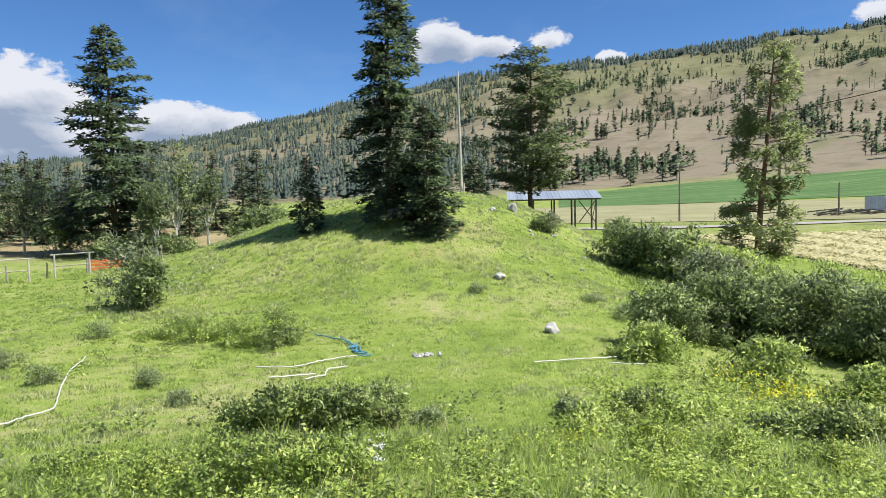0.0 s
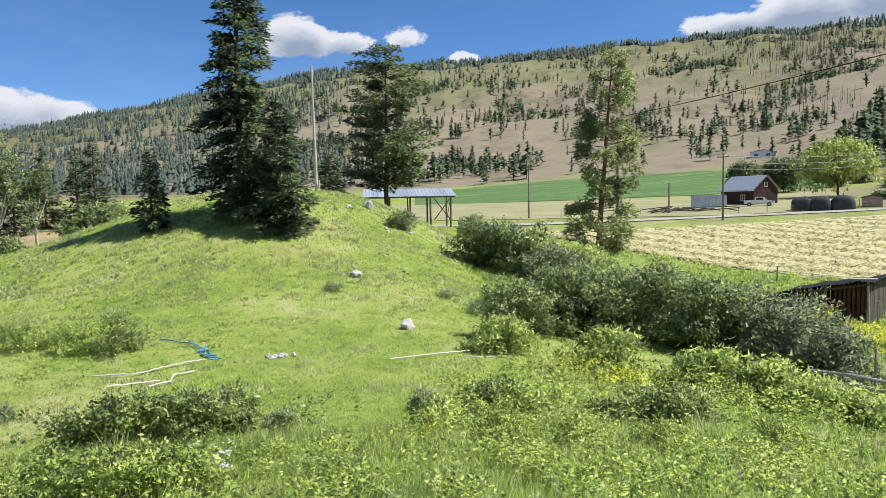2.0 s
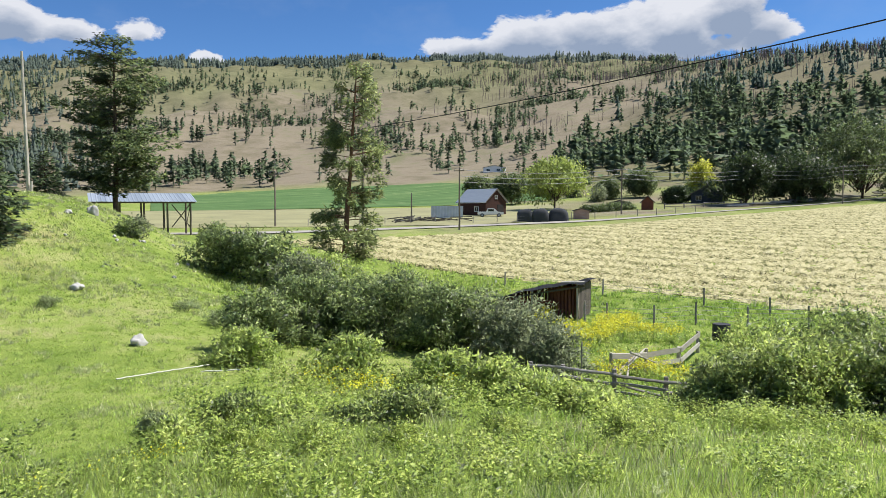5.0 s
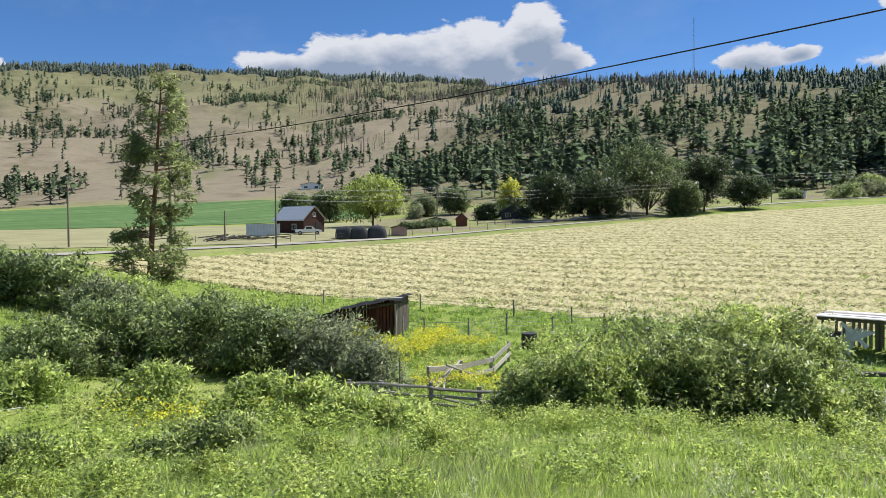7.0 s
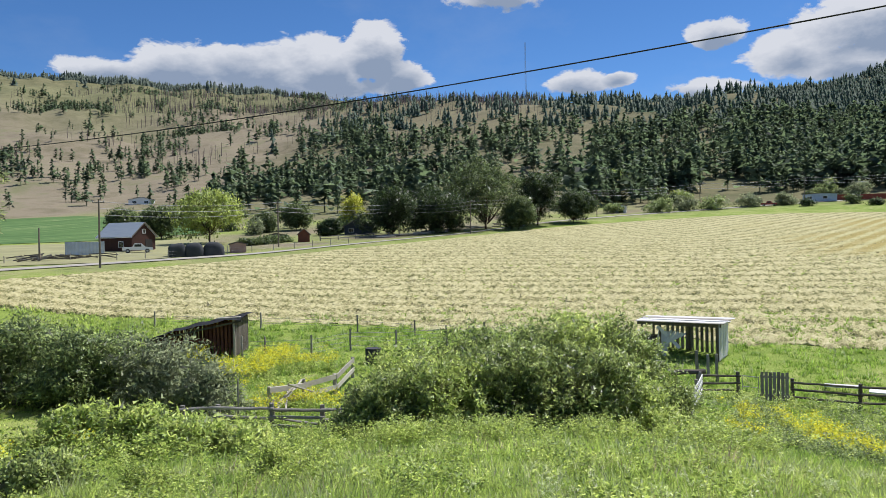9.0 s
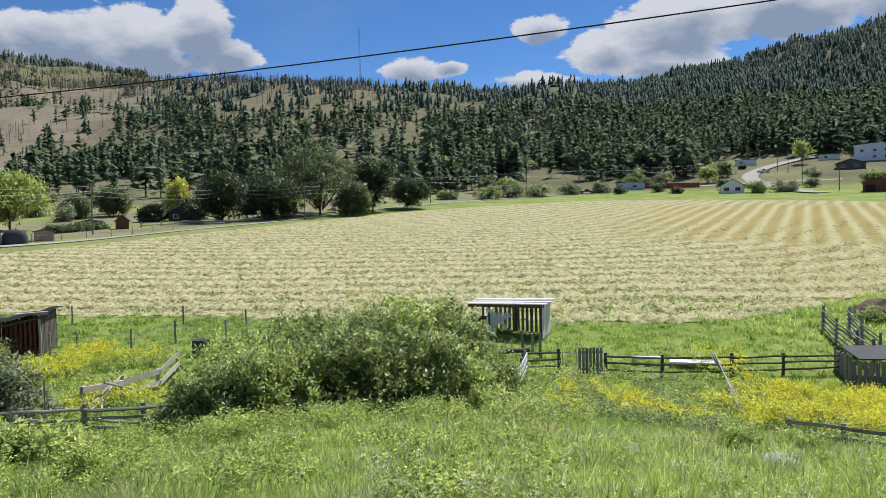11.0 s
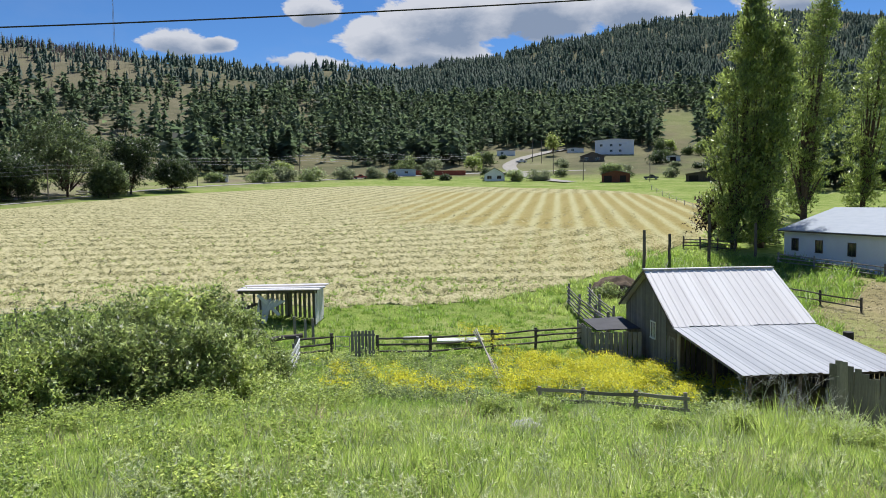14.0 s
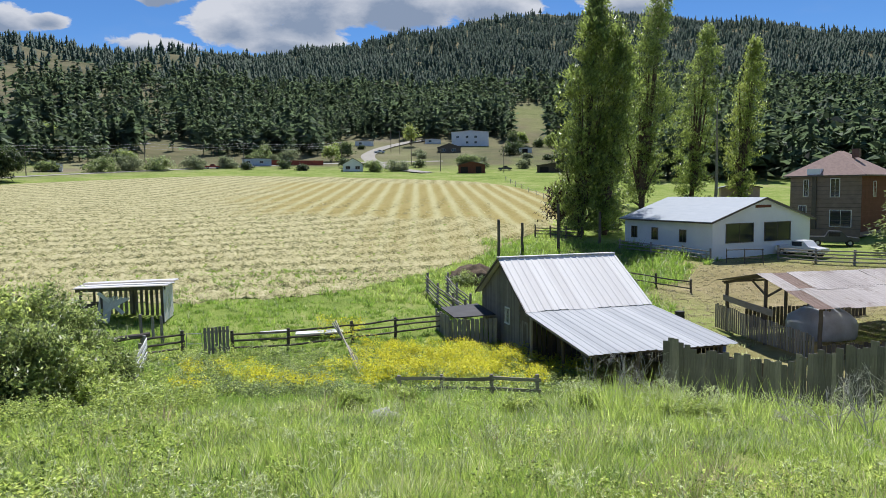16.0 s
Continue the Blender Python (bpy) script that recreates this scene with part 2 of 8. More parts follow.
def height(x, y):
    """The ground's height at x, y (numbers or arrays)."""
    x, y = np.asarray(x, float), np.asarray(y, float)
    r = np.maximum(np.hypot(x, y), 1.0)
    a = (np.degrees(np.arctan2(x, y)) + 180.0) / 0.5
    i0 = np.floor(a).astype(int)
    fa = a - i0
    i0 = i0 % len(LAND_AZ)
    i1 = (i0 + 1) % len(LAND_AZ)
    b = np.clip((np.log(r) - LAND_LR[0]) / (LAND_LR[1] - LAND_LR[0]), 0, len(LAND_LR) - 1.001)
    j0 = np.floor(b).astype(int)
    fb = b - j0
    z = (LAND[i0, j0] * (1 - fa) + LAND[i1, j0] * fa) * (1 - fb) + (LAND[i0, j0 + 1] * (1 - fa) + LAND[i1, j0 + 1] * fa) * fb
    # the grassy knoll
    u, v = x + 1.5, y - 71.0
    u = np.where(u < 0, u / 19.5, u / 15.5)
    v = np.where(v < 0, v / 21.0, v / 26.0)
    d2 = u * u + v * v
    z = z + 6.6 * np.exp(-d2 ** 1.35)
    # small hummocks in the meadow, gullies on the far slopes
    z = z + 0.10 * waves(x, y, 7, 1) * np.clip((r - 5) / 10, 0, 1) * np.clip((70 - r) / 20, 0, 1)
    far = np.clip((r - 350) / 500, 0, 1)
    z = z + far * (7.0 * waves(x, y, 170, 2) + 3.0 * waves(x, y, 60, 3))
    return z


def ground_at(x, y):
    return float(height(x, y))


def polar(az, r):
    """x, y at a bearing and distance from the turning axis."""
    a = radians(az)
    return r * math.sin(a), r * math.cos(a)


def mesh_object(name, verts, faces, mats, parent=None, smooth=False, label=""):
    me = bpy.data.meshes.new(name)
    verts = np.asarray(verts, np.float32)
    faces = np.asarray(faces, np.int32)
    n, k = faces.shape
    me.vertices.add(len(verts))
    me.vertices.foreach_set("co", verts.ravel())
    me.loops.add(n * k)
    me.loops.foreach_set("vertex_index", faces.ravel())
    me.polygons.add(n)
    me.polygons.foreach_set("loop_start", np.arange(0, n * k, k, dtype=np.int32))
    me.update(calc_edges=True)
    for m in mats if isinstance(mats, (list, tuple)) else [mats]:
        me.materials.append(m)
    if smooth:
        me.shade_smooth()
    ob = new(name, me)
    if parent is not None:
        ob.parent = parent
    if label:
        tagged(ob, label)
    return ob


def polar_sheet(name, az, r, mats, lift=0.0, attribute=None):
    """A sheet laid over the land on a grid of bearings (n) and distances (n, m)."""
    A = np.radians(az)[:, None]
    x, y = r * np.sin(A), r * np.cos(A)
    z = height(x, y) + lift
    n, m = r.shape
    idx = np.arange(n * m).reshape(n, m)
    faces = np.stack([idx[:-1, :-1], idx[:-1, 1:], idx[1:, 1:], idx[1:, :-1]], -1).reshape(-1, 4)
    ob = mesh_object(name, np.stack([x, y, z], -1).reshape(-1, 3), faces, mats, smooth=True)
    return ob, x, y


def set_lie(ob, normals, per):
    """Which way each leaf or blade lies in its crown or sward, for its shading."""
    at = ob.data.attributes.new("lie", "FLOAT_VECTOR", "POINT")
    n = normals / np.maximum(np.linalg.norm(normals, axis=1, keepdims=True), 1e-6)
    at.data.foreach_set("vector", np.repeat(n, per, axis=0).astype(np.float32).ravel())


def set_attribute(ob, name, values):
    at = ob.data.attributes.new(name, "FLOAT", "POINT")
    at.data.foreach_set("value", np.asarray(values, np.float32).ravel())


def attribute(nt, name):
    n = nt.nodes.new("ShaderNodeAttribute")
    n.attribute_name = name
    return n.outputs["Fac"]


# ground material: lush meadow, dry hillside, forest floor, trodden yard
def ground_material():
    m, nt, b = material("meadow_ground", 0.95, 0, 0.1)
    p = position(nt)
    big = noise_node(nt, p, 0.12, 5.0, 0.6)
    mid_ = noise_node(nt, p, 0.9, 6.0, 0.65)
    fine = noise_node(nt, p, 9.0, 5.0, 0.7)
    fine = math_node(nt, "ADD", math_node(nt, "MULTIPLY", fine, 0.6), math_node(nt, "MULTIPLY", noise_node(nt, p, 38.0, 3.0, 0.7), 0.4))
    t = math_node(nt, "ADD", math_node(nt, "MULTIPLY", big, 0.45), math_node(nt, "ADD", math_node(nt, "MULTIPLY", mid_, 0.35), math_node(nt, "MULTIPLY", fine, 0.35)))
    lush = ramp(nt, t, [(0.36, (0.058, 0.085, 0.020)), (0.47, (0.145, 0.215, 0.036)), (0.58, (0.245, 0.315, 0.066)), (0.69, (0.36, 0.355, 0.15))])
    hill_fine = noise_node(nt, p, 0.05, 8.0, 0.7)
    hill_big = noise_node(nt, p, 0.006, 5.0, 0.6)
    ht = math_node(nt, "ADD", math_node(nt, "MULTIPLY", hill_fine, 0.6), math_node(nt, "MULTIPLY", hill_big, 0.5))
    dry = ramp(nt, ht, [(0.36, (0.115, 0.115, 0.062)), (0.48, (0.19, 0.165, 0.105)), (0.58, (0.255, 0.215, 0.15)), (0.70, (0.19, 0.188, 0.10))])
    olive = ramp(nt, hill_fine, [(0.3, (0.13, 0.135, 0.066)), (0.7, (0.235, 0.225, 0.115))])
    dry = mix(nt, attribute(nt, "high"), dry, olive)
    floor_ = ramp(nt, ht, [(0.4, (0.085, 0.095, 0.042)), (0.7, (0.21, 0.185, 0.10))])
    yard = ramp(nt, t, [(0.36, (0.16, 0.15, 0.06)), (0.52, (0.29, 0.235, 0.115)), (0.7, (0.42, 0.33, 0.19))])
    c = mix(nt, attribute(nt, "dry"), lush, dry)
    c = mix(nt, attribute(nt, "wood"), c, floor_)
    c = mix(nt, attribute(nt, "yard"), c, yard)
    link(nt, c, b.inputs["Base Color"])
    bump(nt, b, math_node(nt, "ADD", mid_, fine), 0.6, 0.12)
    return m


ROAD_AZ = (8, 18, 29, 36, 44.4, 50, 55, 60, 66.4, 72, 81, 90, 100)
ROAD_R = (104, 105.5, 114, 121, 130.5, 149, 170, 190, 227, 248, 280, 303, 312)


def smoothstep(a, b, v):
    t = np.clip((v - a) / (b - a), 0, 1)
    return t * t * (3 - 2 * t)


def forest_cover(az, r):
    """How densely conifers stand on the slopes, 0 to 1."""
    start = np.where(az > 109.5, 200, 265)
    # the wood's edge climbs slantwise up the spur
    edge = 38 + np.clip(0.021 * (r - 400), -2, 16)
    spur = smoothstep(-1, 5, az - edge) * smoothstep(start, start + 65, r)
    spur = spur * (0.7 + 0.3 * smoothstep(58, 80, az))
    crest = smoothstep(1350, 1600, r) * smoothstep(-40, -20, az) * 0.75
    clearing = smoothstep(104.8, 105.8, az) * smoothstep(109.2, 108.0, az) * smoothstep(620, 540, r)
    spur = spur * (1 - clearing) * (1 - smoothstep(91, 93, az) * smoothstep(106, 104, az) * smoothstep(430, 400, r))
    left = smoothstep(8, -12, az) * smoothstep(300, 600, r) * 0.42
    return np.clip(np.maximum(np.maximum(spur, crest), left), 0, 1)


GROUND = ground_material()
view = np.arange(-50, 150.01, 0.4)
rest = np.concatenate([np.arange(152, 180, 4.0), np.arange(180, 308, 4.0)])
g_az = np.concatenate([view, rest, [310.0]])
g_lr = np.concatenate([[0.0], np.geomspace(1.5, 110, 150), np.geomspace(112, 4400, 110)])
ground, gx, gy = polar_sheet("ground", g_az, np.tile(g_lr, (len(g_az), 1)), GROUND)
gaz = np.degrees(np.arctan2(gx, gy))
gr = np.hypot(gx, gy)
dry_mask = smoothstep(330, 420, gr + 25 * waves(gx, gy, 60, 9))
dry_mask = np.maximum(dry_mask, 0.55 * smoothstep(78, 95, gr) * smoothstep(-12, -20, gaz))
dry_mask = np.maximum(dry_mask, smoothstep(2, 14, gr - np.interp(gaz, ROAD_AZ, ROAD_R)) * smoothstep(30, 36, gaz) * (0.62 + 0.30 * waves(gx, gy, 30, 33)))
dry_mask = np.maximum(dry_mask, (0.30 + 0.22 * waves(gx, gy, 9, 34)) * smoothstep(18, 6, np.abs(gr - np.interp(gaz, ROAD_AZ, ROAD_R))) * smoothstep(14, 18, gaz) * smoothstep(86, 80, gaz))
dry_mask = dry_mask * (1 - 0.75 * smoothstep(103, 106, gaz) * smoothstep(112, 108, gaz) * smoothstep(640, 560, gr))
set_attribute(ground, "dry", np.clip(dry_mask, 0, 1))
set_attribute(ground, "high", smoothstep(850, 1250, gr + 120 * waves(gx, gy, 300, 35)))
set_attribute(ground, "wood", np.clip(0.4 * smoothstep(96, 100, gaz) * smoothstep(114, 110, gaz) * smoothstep(262, 285, gr) * smoothstep(640, 560, gr) + forest_cover(gaz, gr) * 0.85 + 0.7 * smoothstep(285, 300, gr + 60 * smoothstep(106, 112, gaz)) * smoothstep(70, 78, gaz) * smoothstep(560, 420, gr) * (0.7 + 0.4 * waves(gx, gy, 25, 39)), 0, 1))
yard_mask = 0.95 * np.exp(-(((gx - 55) / 17) ** 2 + ((gy + 40) / 14) ** 2) ** 2)
yard_mask = np.maximum(yard_mask, 0.9 * smoothstep(-38, -34, gaz) * smoothstep(-12, -14, gaz) * smoothstep(88, 96, gr + 4 * waves(gx, gy, 12, 36)) * smoothstep(150, 130, gr))
yard_mask = np.maximum(yard_mask, 0.75 * smoothstep(108, 112, gaz) * smoothstep(27, 30, gr) * smoothstep(50, 46, gr))
yard_mask = np.maximum(yard_mask, 0.75 * smoothstep(0.0, 0.9, waves(gx, gy, 6, 37) + 0.2) * np.exp(-(((gaz - 0) / 6) ** 2 + ((gr - 54) / 5) ** 2)))
yard_mask = np.maximum(yard_mask, 0.8 * smoothstep(-0.1, 0.8, waves(gx, gy, 1.6, 38) + 0.3) * np.exp(-(((gaz - 119) / 8) ** 2 + ((gr - 8.2) / 2.2) ** 2)))
set_attribute(ground, "yard", np.clip(yard_mask, 0, 1))
tagged(ground, "rolling grassy valley ground with green meadow and dry hillsides", "ground", kind="structure")

# ---- hay field, alfalfa field, road ----
HAY_AZ = (19, 25, 32, 40, 44.4, 50, 55, 60, 66.4, 72, 82, 90, 94, 98, 102, 105, 107, 109)
HAY_NEAR = (91, 80, 70.5, 65.5, 62.5, 60, 57.5, 56.5, 56, 55, 54.5, 55.5, 58.5, 65, 73.5, 82, 91, 118)
HAY_FAR = (94, 98, 104, 115, 121.6, 137, 152, 176, 206, 220, 248, 240, 232, 226, 218, 210, 185, 140)


def hay_material():
    m, nt, b = material("mown_hay", 0.95, 0, 0.1)
    p = position(nt)
    warp = noise_node(nt, p, 0.35, 5.0, 0.7)
    s = math_node(nt, "ADD", math_node(nt, "DIVIDE", attribute(nt, "row"), 4.1), math_node(nt, "MULTIPLY", warp, 1.1))
    wave = math_node(nt, "MULTIPLY", math_node(nt, "ADD", math_node(nt, "SINE", math_node(nt, "MULTIPLY", s, 6.2832)), 1.0), 0.5)
    tuft = noise_node(nt, p, 1.6, 6.0, 0.75)
    big = noise_node(nt, p, 0.03, 4.0)
    t = math_node(nt, "ADD", math_node(nt, "MULTIPLY", wave, 0.11), math_node(nt, "MULTIPLY", tuft, 1.05))
    pale = ramp(nt, t, [(0.40, (0.080, 0.088, 0.033)), (0.515, (0.26, 0.25, 0.11)), (0.60, (0.46, 0.42, 0.22)), (0.85, (0.60, 0.56, 0.34))])
    wave2 = math_node(nt, "ADD", math_node(nt, "MULTIPLY", math_node(nt, "ADD", math_node(nt, "SINE", math_node(nt, "ADD", math_node(nt, "MULTIPLY", attribute(nt, "swath"), 1.78), math_node(nt, "MULTIPLY", warp, 0.9))), 1.0), 0.31), math_node(nt, "MULTIPLY", tuft, 0.35))
    gold = ramp(nt, wave2, [(0.3, (0.325, 0.265, 0.085)), (0.55, (0.385, 0.335, 0.13)), (0.8, (0.465, 0.435, 0.22))])
    g = math_node(nt, "MULTIPLY", attribute(nt, "gold"), 0.85)
    link(nt, mix(nt, g, pale, gold), b.inputs["Base Color"])
    bump(nt, b, tuft, 0.7, 0.15)
    return m


f_az = np.arange(19.0, 109.01, 0.18)
near_e, far_e = np.interp(f_az, HAY_AZ, HAY_NEAR), np.interp(f_az, HAY_AZ, HAY_FAR)
for _ in range(3):
    near_e = np.convolve(np.pad(near_e, 12, "edge"), np.ones(25) / 25, "valid")
    far_e = np.convolve(np.pad(far_e, 12, "edge"), np.ones(25) / 25, "valid")
steps = np.linspace(0, 1, 150) ** 1.5
f_r = near_e[:, None] + (far_e - near_e)[:, None] * steps[None, :]
f_r[:, 0] += 0.5 * waves(f_az * 3, f_az * 0, 6, 5)
hay, hx, hy = polar_sheet("hay_field", f_az, f_r, hay_material(), 0.10)


def row_distance(x, y):
    """Distance from the field's edge as the mower went: along the near edge, then round the corner along the far fence."""
    d1 = (x - 37) * math.cos(radians(17)) + (y - 59) * math.sin(radians(17))
    d2 = (y + 9) * math.cos(radians(14)) + (x - 62) * math.sin(radians(14)) + 30.0
    k = 22.0
    h = np.clip(0.5 + 0.5 * (d2 - d1) / k, 0, 1)
    return d2 * (1 - h) + d1 * h - k * h * (1 - h)


rowd = row_distance(hx, hy)
haz, hr = np.degrees(np.arctan2(hx, hy)), np.hypot(hx, hy)
gold = smoothstep(104, 112, hr + 2.5 * waves(hx, hy, 12, 42)) * smoothstep(80, 91, haz + 3 * waves(hx, hy, 30, 43)) * (1 - 0.9 * smoothstep(196, 215, hr))
gold = np.maximum(gold, smoothstep(88, 96, haz) * smoothstep(66, 80, hr) * 0.35)
set_attribute(hay, "swath", hx * math.sin(radians(8)) + hy * math.cos(radians(8)))
set_attribute(hay, "row", rowd)
set_attribute(hay, "gold", gold)
lumps = 0.030 * np.sin(rowd / 4.1 * 6.2832 + 1.5 * waves(hx, hy, 5, 6)) * (0.6 + 0.4 * waves(hx, hy, 2.2, 7)) + 0.05 * waves(hx, hy, 2.0, 8) + 0.05 * np.random.default_rng(4).normal(size=hx.shape) * np.clip(140 / hr, 0, 1.4) ** 2
co = np.empty(len(hay.data.vertices) * 3, np.float32)
hay.data.vertices.foreach_get("co", co)
rim = np.minimum(1, np.minimum(np.arange(150), 149 - np.arange(150)) / 4.0)[None, :] * np.minimum(1, np.minimum(np.arange(len(f_az)), len(f_az) - 1 - np.arange(len(f_az))) / 4.0)[:, None]
co[2::3] += ((lumps + 0.10) * rim - 0.10).ravel() + 0.02
hay.data.vertices.foreach_set("co", co)
tagged(hay, "freshly mown hay field with pale windrows drying", "field", kind="structure")

ROAD_MAT = plain_material("pale_gravel", (0.37, 0.345, 0.295), 0.95, 0, 0.2, 0.7)
r_az = np.arange(8, 100.01, 0.25)
mid_r = np.interp(r_az, ROAD_AZ, ROAD_R)
for _ in range(3):
    mid_r = np.convolve(np.pad(mid_r, 10, "edge"), np.ones(21) / 21, "valid")
road, _, _ = polar_sheet("road", r_az, mid_r[:, None] + np.linspace(-1.7, 1.9, 5)[None, :], ROAD_MAT, 0.12)
tagged(road, "pale gravel country road along the hay field", "road", kind="structure")

ALFALFA, nt_, b_ = material("alfalfa", 0.95, 0, 0.1)
p_ = position(nt_)
lines_ = noise_node(nt_, scaled(nt_, p_, (0.012, 0.09, 0.05)), 2.0, 5.0, 0.6)
link(nt_, ramp(nt_, math_node(nt_, "ADD", math_node(nt_, "MULTIPLY", lines_, 0.7), math_node(nt_, "MULTIPLY", noise_node(nt_, p_, 0.3, 6.0, 0.7), 0.35)),
               [(0.40, (0.070, 0.135, 0.045)), (0.58, (0.115, 0.195, 0.066)), (0.70, (0.22, 0.28, 0.12))]), b_.inputs["Base Color"])
a_az = np.arange(9, 40.1, 0.5)
a_near = np.interp(a_az, (9, 20, 31, 36, 46), (205, 205, 205, 216, 250))
a_far = np.interp(a_az, (9, 14, 21, 31, 36, 46), (330, 375, 388, 380, 340, 270))
alf, _, _ = polar_sheet("alfalfa_field", a_az, a_near[:, None] + (a_far - a_near)[:, None] * np.linspace(0, 1, 40)[None, :], ALFALFA, 0.12)
tagged(alf, "bright green alfalfa field at the foot of the hill", "field", kind="structure")

# pale mown strip between road and alfalfa
STUBBLE = plain_material("pale_stubble", (0.29, 0.28, 0.14), 0.95, 0, 0.25, 0.12)
m_az = np.arange(6, 40.1, 0.5)
m_far = np.interp(m_az, (6, 20, 31, 40), (212, 203, 193, 190))
mown, _, _ = polar_sheet("mown_strip", m_az, 117 + np.interp(m_az, (6, 33, 40), (0, 3, 14))[:, None] + (m_far - 120)[:, None] * np.linspace(0, 1, 24)[None, :], STUBBLE, 0.09)
tagged(mown, "pale mown strip beyond the road", "field", kind="structure")

# ---- plants ----


def unit(v):
    return v / np.maximum(np.linalg.norm(v, axis=-1, keepdims=True), 1e-9)


def cards(name, p, axis, length, width, mat, parent=None, rng=None, fold=0.25, label="", lie=None, single=False):
    """One small leaf or spray at each point p, along its axis: a folded diamond of two faces."""
    rng = rng or np.random.default_rng(1)
    n = len(p)
    axis = unit(axis)
    side = unit(np.cross(axis, rng.normal(size=(n, 3))))
    nor = np.cross(axis, side)
    length, width = np.broadcast_to(length, (n,))[:, None], np.broadcast_to(width, (n,))[:, None]
    mid_ = p + axis * length * 0.45
    if single:
        v = np.stack([p - side * width * 0.45, p + side * width * 0.45, p + axis * length], 1)
        ob = mesh_object(name, v.reshape(-1, 3), np.arange(3 * n).reshape(n, 3), mat, parent, label=label)
        lie = np.zeros((n, 3)) + np.array([0, 0, 1.0]) if lie is None else unit(lie)
        set_lie(ob, lie + rng.normal(size=(n, 3)) * 0.38, 3)
        return ob
    v = np.stack([p, mid_ + side * width * 0.5 + nor * width * fold, p + axis * length, mid_ - side * width * 0.5 + nor * width * fold], 1)
    i = np.arange(n)[:, None] * 4
    faces = np.concatenate([i + np.array([[0, 1, 2]]), i + np.array([[0, 2, 3]])], 0)
    ob = mesh_object(name, v.reshape(-1, 3), faces, mat, parent, label=label)
    lie = np.zeros((n, 3)) + np.array([0, 0, 1.0]) if lie is None else unit(lie)
    set_lie(ob, lie + rng.normal(size=(n, 3)) * 0.38, 4)
    return ob


def sticks(name, a, b, ra, rb, mat, parent=None, sides=5):
    """Tapered round sticks from points a to b."""
    a, b = np.asarray(a, float), np.asarray(b, float)
    n = len(a)
    ra, rb = np.broadcast_to(ra, (n,))[:, None, None], np.broadcast_to(rb, (n,))[:, None, None]
    d = unit(b - a)
    ref = np.where(np.abs(d[:, 2:3]) > 0.9, np.array([[1.0, 0, 0]]), np.array([[0, 0, 1.0]]))
    u = unit(np.cross(d, ref))
    w = np.cross(d, u)
    t = np.linspace(0, 2 * math.pi, sides, endpoint=False)
    ring = u[:, None, :] * np.cos(t)[None, :, None] + w[:, None, :] * np.sin(t)[None, :, None]
    v = np.concatenate([a[:, None, :] + ring * ra, b[:, None, :] + ring * rb], 1).reshape(-1, 3)
    base = np.arange(n)[:, None] * 2 * sides
    f = []
    for k in range(sides):
        k2 = (k + 1) % sides
        f.append(base + np.array([[k, k2, sides + k2, sides + k]]))
    return mesh_object(name, v, np.concatenate(f, 0), mat, parent, smooth=True)


def thing(name, x, y, z, label, category, group="", rz=0.0):
    e = new(name)
    e.empty_display_size = 0.2
    e.matrix_basis = pose(x, y, z, 0, 0, rz)
    return tagged(e, label, category, group)


BARK = plain_material("bark", (0.11, 0.08, 0.06), 0.95, 0, 0.4, 3.0, 0.1)
PINE_BARK = plain_material("pine_bark", (0.17, 0.10, 0.065), 0.95, 0, 0.4, 2.5, 0.1)
PALE_BARK = plain_material("pale_bark", (0.52, 0.50, 0.44), 0.9, 0, 0.3, 3.0, 0.1)
TWIG = plain_material("grey_twigs", (0.26, 0.24, 0.21), 0.95, 0, 0.3, 3.0, 0.1)
FIR = leaf_material("fir_needles", (0.042, 0.07, 0.033), (0.094, 0.15, 0.06), (0.22, 0.29, 0.105), 0.15, 0.7)
PINE = leaf_material("pine_needles", (0.09, 0.125, 0.05), (0.22, 0.285, 0.095), (0.44, 0.49, 0.18), 0.5, 0.7)
# fir needles in a lighter copy, the sunlight put into their colour
FIR_SUNLIT = leaf_material("fir_needles_in_sun", (0.05, 0.082, 0.032), (0.125, 0.185, 0.062), (0.30, 0.36, 0.12), 0.2, 0.7)
BUSH = leaf_material("bush_leaves", (0.048, 0.078, 0.028), (0.185, 0.265, 0.082), (0.45, 0.54, 0.2), 0.58, 0.5, clump=1.4)
BUSH_BRIGHT = leaf_material("bright_bush_leaves", (0.105, 0.17, 0.035), (0.30, 0.41, 0.08), (0.57, 0.65, 0.19), 0.8, 0.5, clump=1.4)
BUSH_MID = leaf_material("mid_green_leaves", (0.050, 0.085, 0.026), (0.235, 0.32, 0.08), (0.51, 0.59, 0.20), 0.65, 0.45, clump=1.4)
SAGE = leaf_material("grey_green_leaves", (0.115, 0.145, 0.075), (0.235, 0.285, 0.14), (0.42, 0.47, 0.26), 0.5, 0.7)
POPLAR = leaf_material("poplar_leaves", (0.062, 0.105, 0.03), (0.19, 0.275, 0.058), (0.47, 0.56, 0.14), 0.75, 0.45)
WILLOW = leaf_material("willow_leaves", (0.1, 0.145, 0.028), (0.25, 0.33, 0.06), (0.46, 0.52, 0.14), 0.9, 0.5)
YELLOW_LEAF = leaf_material("yellow_leaves", (0.34, 0.38, 0.03), (0.52, 0.55, 0.045), (0.7, 0.7, 0.1), 0.5, 0.5)
PLUM = leaf_material("plum_leaves", (0.02, 0.008, 0.010), (0.05, 0.022, 0.022), (0.10, 0.06, 0.04), 0.25, 0.5)
